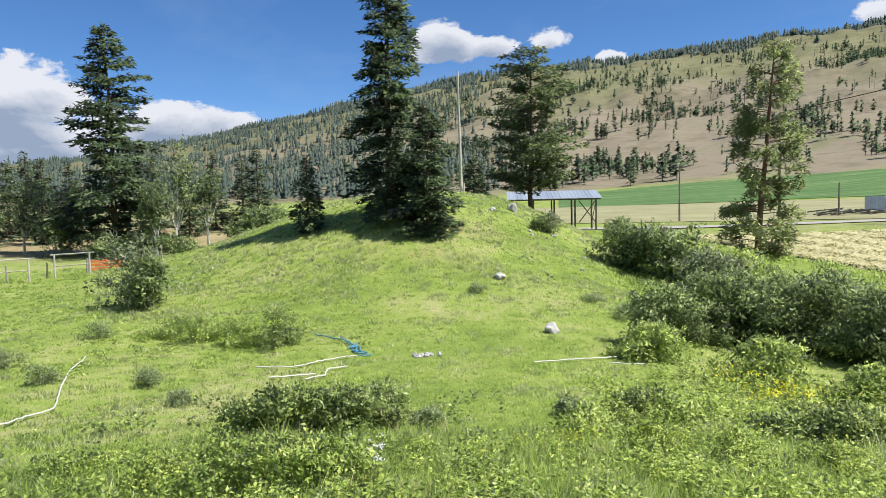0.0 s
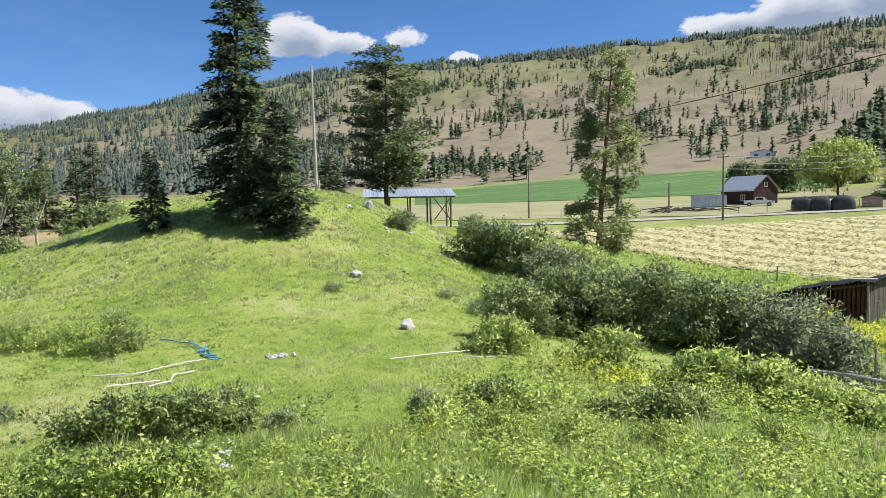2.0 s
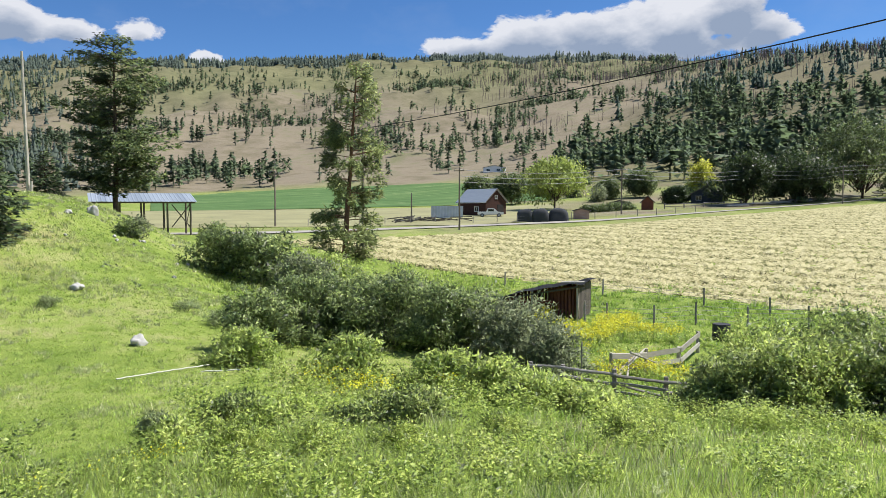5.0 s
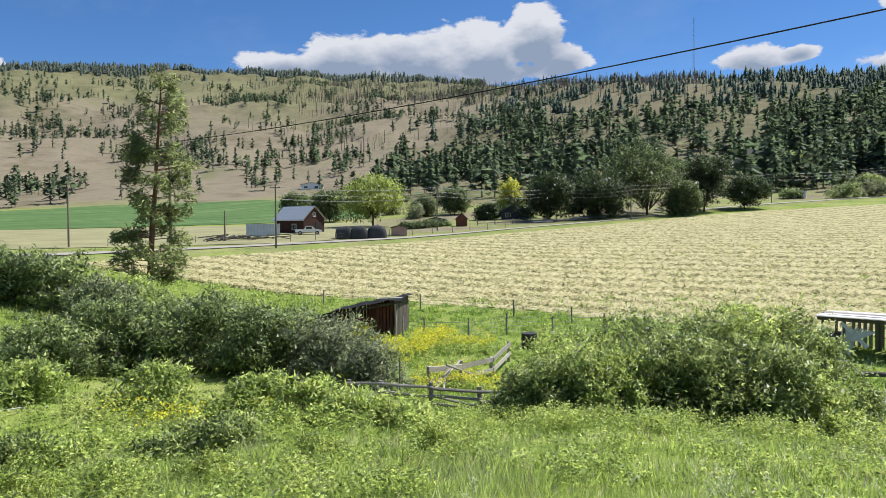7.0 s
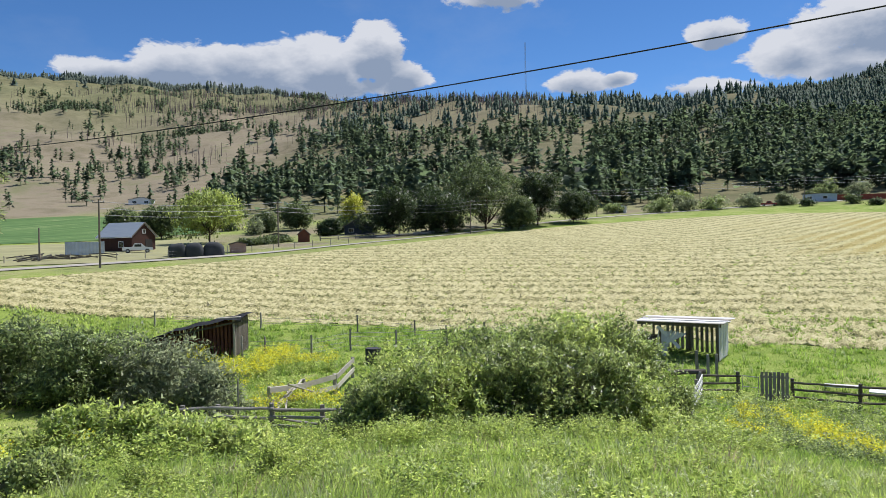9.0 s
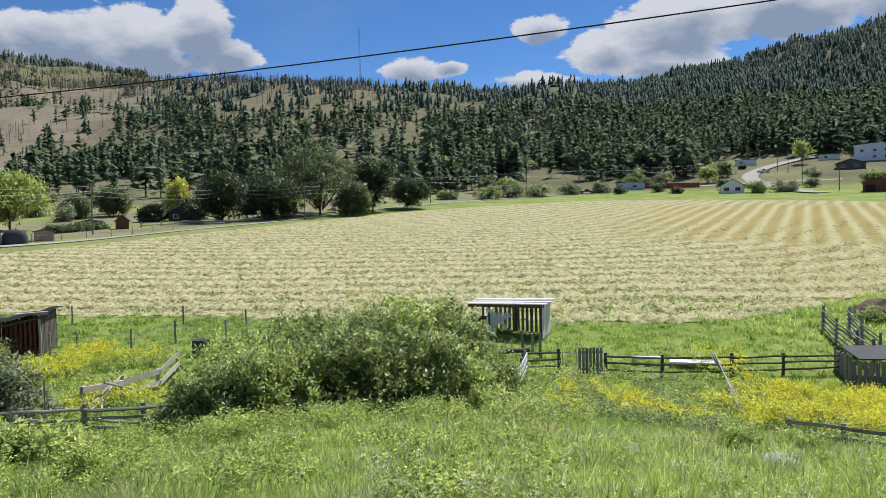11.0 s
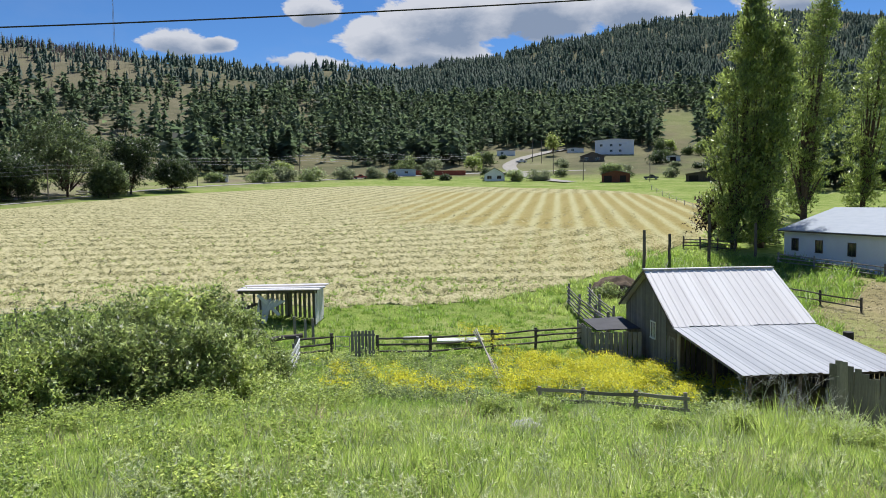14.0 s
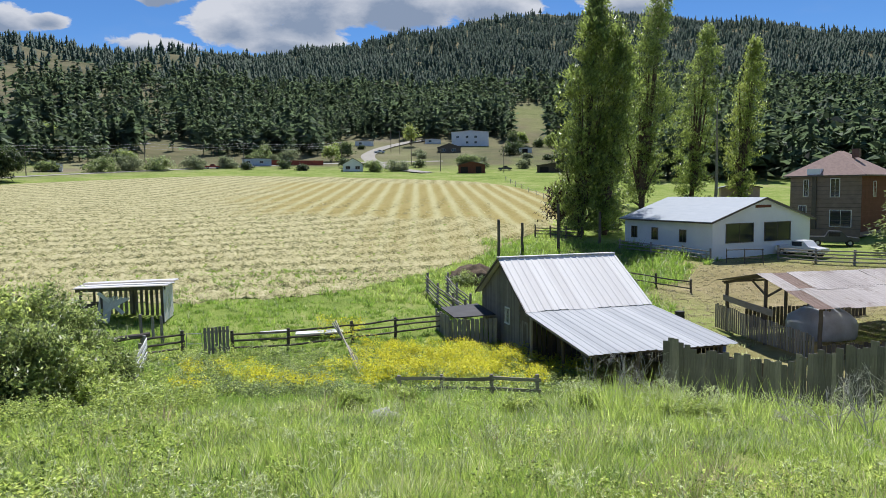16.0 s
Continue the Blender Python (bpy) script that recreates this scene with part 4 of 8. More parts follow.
for i, (az, r, h, w) in enumerate([(-20.4, 84, 11.5, 4.4), (-18.2, 88, 8.5, 3.4), (-21.8, 80, 8, 4.2), (-27.6, 92, 7.5, 5.5), (-30.3, 95, 8, 5.5), (-33, 90, 8.5, 6)]):
    plant(az, r, broadleaf, h, w, 60 + i, "thin aspen with pale trunk and light leaves", TREE_MID if i % 3 else BUSH, 1100, 0.34, 0.25, PALE_BARK, "aspen_tree", 9, group="aspens by the fence", inner=0.3)
for i, (az, r, h, w) in enumerate([(-25.5, 84, 3.4, 6), (-22.8, 82, 3.0, 5), (-20.4, 80, 2.0, 4), (-16.0, 76, 1.6, 4), (-14.0, 76, 1.8, 4), (-28.3, 90, 3.8, 6)]):
    plant(az, r, broadleaf, h, w, 70 + i, "tangled green shrub along the meadow fence", BUSH, 1500, 0.35, 0.0, TWIG, "shrub", 8, group="shrubs along the fence", category="shrub")

# --- shrubs of the draw ---
k = 0
for az, r, h, w, mat, n, lab in [
        (14.6, 57, 3.6, 5.0, BUSH, 3800, "dark leafy bush in the draw"), (17.6, 55, 4.1, 5.2, BUSH, 4200, "dark leafy bush in the draw"),
        (20.2, 53, 3.2, 4.6, SAGE, 3200, "grey-green twiggy bush in the draw"), (13.6, 76, 3.2, 2.4, BUSH, 1500, "small upright bush above the draw"),
        (22.5, 60, 2.4, 4.5, BUSH_BRIGHT, 2000, "light green bush at the field's edge"), (16.4, 34, 2.7, 3.6, BUSH, 6000, "dark leafy bush in the draw"),
        (20.2, 37, 3.5, 4.8, BUSH, 8500, "dark leafy bush in the draw"), (23.6, 36.5, 3.9, 4.8, BUSH, 9000, "dark leafy bush in the draw"),
        (27.0, 37, 3.9, 5.0, BUSH, 9000, "dark leafy bush in the draw"), (30.4, 36, 3.7, 4.6, BUSH, 9000, "dark leafy bush in the draw"),
        (33.2, 36.5, 3.9, 4.2, BUSH, 8500, "dark leafy bush in the draw"), (36.8, 33.5, 3.4, 4.2, SAGE, 7000, "grey-green twiggy bush in the draw"),
        (39.2, 31, 2.6, 3.0, SAGE, 4500, "grey-green twiggy bush in the draw"), (25.2, 41, 3.6, 4.5, BUSH, 5000, "dark leafy bush in the draw")] + [(29.2, 41, 3.6, 4.5, BUSH, 5000, "dark leafy bush in the draw"),
        (15.6, 30.5, 1.4, 2.6, BUSH_BRIGHT, 3400, "bright green low bush edging the meadow"),
        (23.4, 27.5, 1.6, 2.8, BUSH_BRIGHT, 3600, "bright green low bush edging the meadow"),
        (31.0, 26, 1.4, 2.6, BUSH_BRIGHT, 3600, "bright green low bush edging the meadow"), (34.6, 23.5, 1.3, 2.4, BUSH_BRIGHT, 3600, "bright green low bush edging the meadow"),
        (38.0, 22, 1.1, 2.2, BUSH_BRIGHT, 3000, "bright green low bush edging the meadow"), (42.3, 21.2, 0.9, 1.8, BUSH_BRIGHT, 2400, "bright green low bush edging the meadow")]:
    k += 1
    plant(az, r, broadleaf, h, w, 100 + k, lab, mat, int(n * 1.15), 0.185 if r < 45 else 0.3, 0.0, TWIG, "bush", 16, group="bushes of the draw", category="bush")
for az, r, h, w, n in [(51.3, 25.6, 1.8, 2.2, 6000), (53.0, 25.2, 2.2, 2.6, 8000), (55.0, 27.6, 3.3, 4.2, 12000), (58.6, 28.0, 3.7, 4.6, 13000), (61.8, 27.8, 4.3, 4.4, 13000), (65.0, 28.6, 4.8, 4.6, 13000), (68.0, 28.6, 4.9, 4.4, 13000), (70.8, 29.2, 4.6, 4.0, 12000), (73.6, 29.4, 3.4, 3.0, 7500),
                    (55.4, 24.6, 2.6, 3.2, 8000), (58.8, 24.6, 2.9, 3.6, 9000), (62.4, 24.6, 3.3, 3.4, 8500), (66.0, 25.0, 3.3, 3.6, 9000), (69.6, 25.6, 3.1, 3.2, 7500), (72.8, 26.8, 2.4, 2.8, 6000)]:
    k += 1
    plant(az, r, broadleaf, h, w, 100 + k, "large leafy green bush below the slope", BUSH_MID if k % 4 else BUSH_BRIGHT, int(n * 1.2), 0.145, 0.0, TWIG, "bush", 18, group="bushes below the slope", category="bush")
for az, r, h, w, mat in [(-15.2, 18.6, 0.85, 1.9, BUSH), (-11.6, 18.0, 1.05, 2.2, BUSH), (-8.0, 18.0, 1.0, 2.2, BUSH), (-4.8, 18.6, 0.8, 1.8, BUSH), (-13.1, 33, 1.7, 2.5, BUSH), (-16.0, 34, 1.1, 2.8, BUSH_BRIGHT), (-18.6, 36, 1.0, 3.2, BUSH_BRIGHT), (-21, 38, 0.9, 3, BUSH_BRIGHT),
                         (14.6, 19.5, 0.9, 1.8, BUSH), (17.5, 18.5, 0.8, 1.8, BUSH_BRIGHT), (25.5, 17.2, 0.9, 1.6, BUSH), (29, 16.8, 0.8, 1.6, BUSH), (10.5, 16.0, 0.6, 1.6, BUSH_BRIGHT)]:
    k += 1
    plant(az, r, broadleaf, h, w, 100 + k, "low leafy willow bush in the meadow", BUSH_MID if mat is BUSH else mat, 3400, 0.11, 0.0, TWIG, "bush", 9, group="low bushes in the meadow", category="bush")
plant(-22.2, 46, broadleaf, 3.8, 2.6, 180, "bushy shrub with grey twiggy top", BUSH, 3000, 0.22, 0.0, TWIG, "shrub", 8, category="shrub")
plant(-22.9, 47.5, broadleaf, 4.4, 5.0, 181, "half-bare grey shrub behind the meadow bush", SAGE, 1300, 0.25, 0.0, TWIG, "shrub", 14, category="shrub", inner=0.2)
plant(7.6, 59, broadleaf, 1.4, 1.7, 182, "small green shrub on the knoll", BUSH, 900, 0.2, 0.0, TWIG, "shrub", 6, category="shrub")
plant(8.3, 60, broadleaf, 1.6, 1.6, 183, "pale dead shrub on the knoll", SAGE, 250, 0.2, 0.0, PALE_BARK, "shrub", 12, category="shrub")

# --- trees about the farm and the poplars ---
plant(39.9, 172, broadleaf, 13.0, 16.5, 200, "round weeping willow with yellow-green leaves", WILLOW, 12000, 0.62, 0.16, BARK, "willow_tree", 26, weep=0.45, inner=0.6)
plant(50.9, 214, broadleaf, 10.5, 9.0, 201, "bright yellow-leaved garden tree", YELLOW_LEAF, 3600, 0.6, 0.12, BARK, "tree", 11)
for i, (az, r, h, w, mat) in enumerate([(53.9, 190, 13.0, 18, TREE_DARK), (57.6, 194, 13.0, 16, TREE_DARK), (61.3, 205, 20, 24, TREE_MID), (65.4, 214, 15, 17, TREE_DARK), (68.2, 222, 10, 14, TREE_DARK), (63.9, 200, 9, 9, TREE_MID), (46.4, 225, 8.5, 10, TREE_MID), (36.5, 205, 9, 11, TREE_MID), (34.0, 200, 8, 8, TREE_MID), (49, 198, 4, 5, TREE_DARK), (44.0, 220, 6, 7, TREE_MID)]):
    plant(az, r, broadleaf, h, w, 205 + i, "full leafy shade tree near the farm road" if h > 7 else "round shrub near the farm road", mat, 14000, 0.62, 0.04, BARK, "tree", 24, group="shade trees along the road", inner=0.72)
for i, (az, r, h, w) in enumerate([(74.6, 262, 5, 9), (76.4, 268, 5.5, 10), (78.5, 272, 5, 10), (81, 278, 5, 9), (94.5, 268, 4, 9), (96.4, 270, 3.6, 8), (71.2, 262, 3, 7), (83.5, 285, 4, 8), (102, 300, 5, 8), (88, 300, 6, 9), (86, 312, 8, 9)]):
    plant(az, r, broadleaf, h, w, 220 + i, "wide willow shrub beyond the field", SAGE if i % 2 else BUSH, 2200, 0.6, 0.0, TWIG, "shrub", 11, group="shrubs beyond the field", category="shrub")
for i, (az, r, h, w, n) in enumerate([(110.7, 95, 29.5, 7.4, 24000), (112.6, 97, 26, 6.4, 18000), (115.3, 132, 36.5, 9.2, 20000), (118.9, 146, 31.5, 9.0, 15000), (122.3, 148, 29.5, 6.2, 12000)]):
    plant(az, r, broadleaf, h, w, 240 + i, "tall slender green poplar leaning in the wind", POPLAR if i < 4 else WILLOW, n, 0.42, 0.03, BARK, "poplar_tree", 24, column=True, group="row of poplars", inner=0.35)
plant(120.6, 138, conifer, 21, 1.4, 246, "tall bare dead poplar", SAGE, whorls=16, per=4, spray=0.3, clear=0.2, bark=TWIG, name="dead_tree", dense=1, droop=-0.8)
plant(109.1, 99, broadleaf, 6.4, 4.4, 247, "dark purple-leaved plum tree", PLUM, 2200, 0.4, 0.12, BARK, "plum_tree", 11)
plant(112.8, 101, conifer, 9.5, 3.6, 248, "dark green spruce beside the poplars", whorls=20, per=6, spray=0.6, clear=0.03, dense=6)
plant(132.3, 88, conifer, 8.8, 3.4, 249, "light green spruce beside the brown house", PINE, whorls=22, per=7, spray=0.5, clear=0.03, dense=7)
plant(97.5, 378, broadleaf, 11, 8, 250, "single bright green tree by the road", WILLOW, 1300, 0.8, 0.15, BARK, "tree", 9)
for i in range(60):
    az, r = rng.uniform(70, 112), rng.uniform(296, 400)
    if 92.5 < az < 104.5 and (r < 400 or az > 98):
        continue
    plant(az, r, broadleaf, rng.uniform(3, 9), rng.uniform(5, 9), 500 + i, "leafy tree at the foot of the wood", [TREE_MID, TREE_DARK, POPLAR][i % 3], 1100, 0.8, 0.0, BARK, "tree", 10, group="trees at the wood's foot")
for i in range(26):
    az, r = rng.uniform(33, 62), rng.uniform(188, 330)
    plant(az, r, broadleaf, rng.uniform(2, 6), rng.uniform(4, 8), 570 + i, "shrub on the bench behind the farm", [TREE_MID, SAGE][i % 2], 700, 0.7, 0.0, TWIG, "shrub", 8, group="shrubs behind the farm", category="shrub")
for i in range(34):
    az, r = rng.uniform(84, 112), rng.uniform(272, 400)
    if abs(az - np.interp(r, (258, 291, 335, 369, 404), (98.8, 95.3, 94.0, 95.3, 98.6))) < 1.6 or (100 < az < 104.5 and r > 330):
        continue
    plant(az, r, broadleaf, rng.uniform(1.5, 4), rng.uniform(3, 7), 640 + i, "dark hedge shrub among the village houses", [TREE_MID, TREE_DARK, SAGE][i % 3], 700, 0.55, 0.0, TWIG, "shrub", 8, group="village shrubs", category="shrub")
for i, (az, r) in enumerate([(42.6, 158), (43.2, 160), (43.8, 162), (44.4, 165), (45.0, 168), (45.6, 171)]):
    plant(az, r, broadleaf, 1.6, 3.2, 700 + i, "clipped green hedge bush in the farm garden", TREE_MID, 900, 0.4, 0.0, TWIG, "hedge", 8, group="garden hedge", category="hedge")
plant(101.7, 61, broadleaf, 1.3, 2.6, 690, "green nettle clump on the earth heap", BUSH_MID, 1600, 0.2, 0.0, TWIG, "shrub", 9, category="shrub")
plant(103.4, 61.5, broadleaf, 0.9, 2.2, 691, "green nettle clump on the earth heap", BUSH, 1200, 0.2, 0.0, TWIG, "shrub", 8, category="shrub")

# ---- building kit ----
WOOD_GREY = wood_material("weathered_grey_wood", (0.13, 0.12, 0.11), (0.42, 0.39, 0.35))
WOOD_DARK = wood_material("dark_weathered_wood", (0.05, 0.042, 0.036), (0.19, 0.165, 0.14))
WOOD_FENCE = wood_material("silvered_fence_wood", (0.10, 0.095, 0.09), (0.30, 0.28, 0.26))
WOOD_PALE = wood_material("bleached_wood", (0.30, 0.27, 0.23), (0.62, 0.58, 0.51))
WOOD_RED = wood_material("red_brown_boards", (0.075, 0.030, 0.020), (0.21, 0.085, 0.055))
# red boards darkened in colour for a barn front that lies in shade
WOOD_BARN_SHADED = wood_material("shaded_red_barn_boards", (0.030, 0.016, 0.013), (0.088, 0.042, 0.032))
WOOD_WHITE = wood_material("flaking_white_paint", (0.56, 0.55, 0.54), (0.86, 0.86, 0.86))
TARP_DARK = plain_material("black_tar_paper", (0.045, 0.045, 0.05), 0.7, 0, 0.35, 1.2)
WHITE_PAINT = plain_material("white_siding", (0.74, 0.76, 0.80), 0.6, 0, 0.06, 0.5)
GLASS_DARK, _nt, _b = material("window_glass", 0.08, 0.0, 0.6)
_b.inputs["Base Color"].default_value = (0.02, 0.024, 0.028, 1)
TRIM_WHITE = plain_material("white_trim", (0.75, 0.75, 0.74), 0.5, 0, 0.05, 2.0)
# near-black that stands for the shade inside buildings
DARK_GAP = plain_material("interior_shade", (0.03, 0.027, 0.025), 0.9, 0, 0.3, 2.0)
RUBBER = plain_material("black_rubber", (0.03, 0.03, 0.03), 0.8, 0, 0.2, 5.0)
STONE = plain_material("pale_stone", (0.44, 0.43, 0.40), 0.9, 0, 0.22, 3.0)
PVC = plain_material("white_plastic_pipe", (0.58, 0.58, 0.50), 0.45, 0, 0.08, 3.0)
HOSE = plain_material("blue_hose", (0.10, 0.28, 0.42), 0.45, 0, 0.1, 3.0)
STEEL = plain_material("grey_steel", (0.42, 0.43, 0.45), 0.45, 0.6, 0.15, 2.0)
CABLE = plain_material("black_cable", (0.02, 0.02, 0.02), 0.6, 0, 0.1, 2.0)
WIRE = plain_material("dull_wire", (0.30, 0.30, 0.31), 0.5, 0.4, 0.1, 2.0)


def metal_roof(name, a, b, stain, odd=0.0):
    """Sheet roofing: streaks down the slope, dull spots and some rust."""
    m, nt, bs = material(name, 0.5, 0.0, 0.3)
    v = object_coord(nt)
    streak = noise_node(nt, scaled(nt, v, (3.0, 0.25, 0.25)), 2.0, 5.0, 0.6)
    spot = noise_node(nt, position(nt), 1.1, 6.0, 0.65)
    c = ramp(nt, math_node(nt, "ADD", math_node(nt, "MULTIPLY", streak, 0.6), math_node(nt, "MULTIPLY", per_object(nt), 0.45)), [(0.3, a), (0.8, b)])
    rust = math_node(nt, "MULTIPLY", math_node(nt, "SUBTRACT", spot, 1.0 - stain), 6.0, clamp=True)
    if odd:
        old = math_node(nt, "MULTIPLY", math_node(nt, "GREATER_THAN", per_object(nt), 1.0 - odd), 0.75)
        rust = math_node(nt, "MAXIMUM", rust, old)
        c = mix(nt, old, c, (0.42, 0.30, 0.24))
    link(nt, mix(nt, math_node(nt, "MULTIPLY", rust, 0.6 if odd else 1.0), c, (0.26, 0.13, 0.075)), bs.inputs["Base Color"])
    rr = nt.nodes.new("ShaderNodeMapRange")
    rr.inputs["To Min"].default_value, rr.inputs["To Max"].default_value = 0.45, 0.75
    link(nt, spot, rr.inputs["Value"])
    link(nt, rr.outputs[0], bs.inputs["Roughness"])
    return m


ROOF_PALE = metal_roof("pale_ribbed_steel", (0.68, 0.655, 0.63), (0.82, 0.80, 0.77), 0.28)
ROOF_GREY = metal_roof("grey_ribbed_steel", (0.34, 0.355, 0.375), (0.46, 0.475, 0.49), 0.30)
ROOF_RUST = metal_roof("rusty_roofing_sheet", (0.66, 0.60, 0.57), (0.88, 0.83, 0.80), 0.43, 0.25)
ROOF_BLUE = metal_roof("blue_grey_steel", (0.22, 0.26, 0.305), (0.31, 0.355, 0.405), 0.20)


def part(name, bm, mat, parent, label=""):
    me = bpy.data.meshes.new(name)
    bm.to_mesh(me)
    bm.free()
    me.materials.append(mat)
    ob = new(name, me)
    ob.parent = parent
    if label:
        tagged(ob, label)
    return ob


jig = random.Random(5)


def beam(parent, name, a, b, w, t, mat, up=(0, 0, 1), rough=0.02, label=""):
    """A sawn board or rail from a to b (in the parent's space), w wide and t thick, its ends and edges a little uneven."""
    a, b = Vector(a), Vector(b)
    d = b - a
    ln = d.length
    z = d.normalized()
    u = Vector(up)
    if abs(z.dot(u)) > 0.95:
        u = Vector((1, 0, 0)) if abs(z.x) < 0.9 else Vector((0, 1, 0))
    x = u.cross(z).normalized()
    y = z.cross(x)
    me = bpy.data.meshes.new(name)
    vs = []
    for k, zz in enumerate((0, ln)):
        for sx, sy in ((-1, -1), (1, -1), (1, 1), (-1, 1)):
            vs.append((sx * t / 2 * (1 + jig.uniform(-rough, rough)), sy * w / 2 * (1 + jig.uniform(-rough, rough) * 3), zz + jig.uniform(-rough, rough) * w))
    # a bowed middle ring and chamfered ends read as real timber
    bow = jig.uniform(-1, 1) * rough * 0.25 * min(ln, 3)
    mid_ = [(vx + bow * 0.3, vy + bow, ln / 2) for vx, vy, _ in vs[:4]]
    cap0 = [(vx * 0.86, vy * 0.93, -0.012) for vx, vy, _ in vs[:4]]
    cap1 = [(vx * 0.86, vy * 0.93, ln + 0.012) for vx, vy, _ in vs[4:]]
    allv = cap0 + vs[:4] + mid_ + vs[4:] + cap1
    fs = [(3, 2, 1, 0), (16, 17, 18, 19)]
    for r in range(4):
        for k in range(4):
            fs.append((r * 4 + k, r * 4 + (k + 1) % 4, r * 4 + 4 + (k + 1) % 4, r * 4 + 4 + k))
    me.from_pydata(allv, [], fs)
    me.materials.append(mat)
    ob = new(name, me)
    ob.parent = parent
    m = Matrix((x, y, z)).transposed().to_4x4()
    m.translation = a
    ob.matrix_basis = m
    if label:
        tagged(ob, label)
    return ob


def pole_part(parent, name, a, b, r0, r1, mat, sides=9, label="", knots=4):
    """A round post or pole with a slightly crooked outline."""
    a, b = Vector(a), Vector(b)
    z = (b - a).normalized()
    ln = (b - a).length
    u = Vector((1, 0, 0)) if abs(z.x) < 0.9 else Vector((0, 1, 0))
    x = u.cross(z).normalized()
    y = z.cross(x)
    me = bpy.data.meshes.new(name)
    vs, fs = [], []
    n = knots + 1
    for i in range(n):
        f = i / (n - 1)
        r = (r0 + (r1 - r0) * f)
        ox, oy = (jig.uniform(-0.25, 0.25) * r, jig.uniform(-0.25, 0.25) * r) if 0 < i < n - 1 else (0, 0)
        for k in range(sides):
            t = 2 * math.pi * k / sides
            rr = r * jig.uniform(0.92, 1.08)
            vs.append((ox + rr * math.cos(t), oy + rr * math.sin(t), f * ln))
    for i in range(n - 1):
        for k in range(sides):
            k2 = (k + 1) % sides
            fs.append((i * sides + k, i * sides + k2, (i + 1) * sides + k2, (i + 1) * sides + k))
    fs.append(tuple(range(sides - 1, -1, -1)))
    fs.append(tuple((n - 1) * sides + k for k in range(sides)))
    me.from_pydata(vs, [], fs)
    me.materials.append(mat)
    ob = new(name, me)
    ob.parent = parent
    m = Matrix((x, y, z)).transposed().to_4x4()
    m.translation = a
    ob.matrix_basis = m
    if label:
        tagged(ob, label)
    return ob


def tube(parent, name, pts, r, mat, sides=8, label=""):
    """A bent pipe, cable or hose through the points."""
    cu = bpy.data.curves.new(name, "CURVE")
    cu.dimensions = "3D"
    sp = cu.splines.new("POLY")
    sp.points.add(len(pts) - 1)
    for p, q in zip(sp.points, pts):
        p.co = (*q, 1)
    cu.bevel_depth, cu.bevel_resolution = r, max(1, sides // 4)
    cu.use_fill_caps = True
    cu.materials.append(mat)
    ob = new(name, cu)
    if parent is not None:
        ob.parent = parent
    if label:
        tagged(ob, label)
    return ob


def slab(parent, name, corners, thick, mat, label=""):
    """A flat plate on four corners (counter-clockwise from above), thick downwards along its normal."""
    c = [Vector(p) for p in corners]
    nrm = (c[1] - c[0]).cross(c[2] - c[0]).normalized()
    bm = bmesh.new()
    top = [bm.verts.new(p) for p in c]
    bot = [bm.verts.new(p - nrm * thick) for p in c]
    bm.faces.new(top)
    bm.faces.new(bot[::-1])
    for i in range(len(c)):
        j = (i + 1) % len(c)
        bm.faces.new((top[i], bot[i], bot[j], top[j]))
    return part(name, bm, mat, parent, label)


def roof_sheets(parent, a, b, down, count, mat, rib=0.028, per=2, name="roof_sheet", overlap=0.02, label=""):
    """Ribbed sheets side by side from ridge end a to ridge end b, each running by the vector down."""
    a, b, down = Vector(a), Vector(b), Vector(down)
    along = (b - a) / count
    w = along.length
    x = along.normalized()
    y = down.normalized()
    nrm = x.cross(y).normalized()
    if nrm.z < 0:
        nrm = -nrm
    ln = down.length
    for i in range(count):
        prof = []
        step = w / per
        for k in range(per):
            s = k * step
            prof += [(s, 0), (s + step * 0.62, 0), (s + step * 0.72, rib), (s + step * 0.9, rib)]
        prof.append((w + overlap, 0))
        vs, fs = [], []
        e0, e1 = jig.uniform(-0.03, 0.03), jig.uniform(-0.04, 0.06)
        for zz in (e0, ln / 2, ln + e1):
            for s, hgt in prof:
                vs.append((s, zz, hgt + (i % 2) * 0.004))
        m_ = len(prof)
        for r in range(2):
            for k in range(m_ - 1):
                fs.append((r * m_ + k, r * m_ + k + 1, (r + 1) * m_ + k + 1, (r + 1) * m_ + k))
        vs2 = [(vx, vy, vz - 0.012) for vx, vy, vz in vs]
        off = len(vs)
        fs += [tuple(off + q for q in reversed(f)) for f in fs]
        me = bpy.data.meshes.new(name)
        me.from_pydata(vs + vs2, [], fs)
        me.materials.append(mat)
        ob = new(name, me)
        ob.parent = parent
        m = Matrix((x, y, nrm)).transposed().to_4x4()
        m.translation = a + along * i
        ob.matrix_basis = m
        if label:
            tagged(ob, label)


def board_wall(parent, a, b, h0, h1, mat, width=0.2, gap=0.01, thick=0.025, ragged=0.0, skip=(), name="board", base=0.0):
    """Upright boards side by side from a to b; their tops go from h0 to h1 (a number, or a function of the way along)."""
    a, b = Vector(a), Vector(b)
    n = max(1, int((b - a).length / (width + gap)))
    d = (b - a).normalized()
    for i in range(n):
        f = (i + 0.5) / n
        if any(s0 < f < s1 for s0, s1 in skip):
            continue
        top = h0(f) if callable(h0) else h0 + (h1 - h0) * f
        top += jig.uniform(-1, 1) * ragged
        p = a + (b - a) * f
        lean = jig.uniform(-1, 1) * ragged * 0.12
        beam(parent, name, p + Vector((0, 0, base)), p + d * lean + Vector((0, 0, top)), width * jig.uniform(0.9, 1.0), thick, mat,
             up=d, rough=0.02)


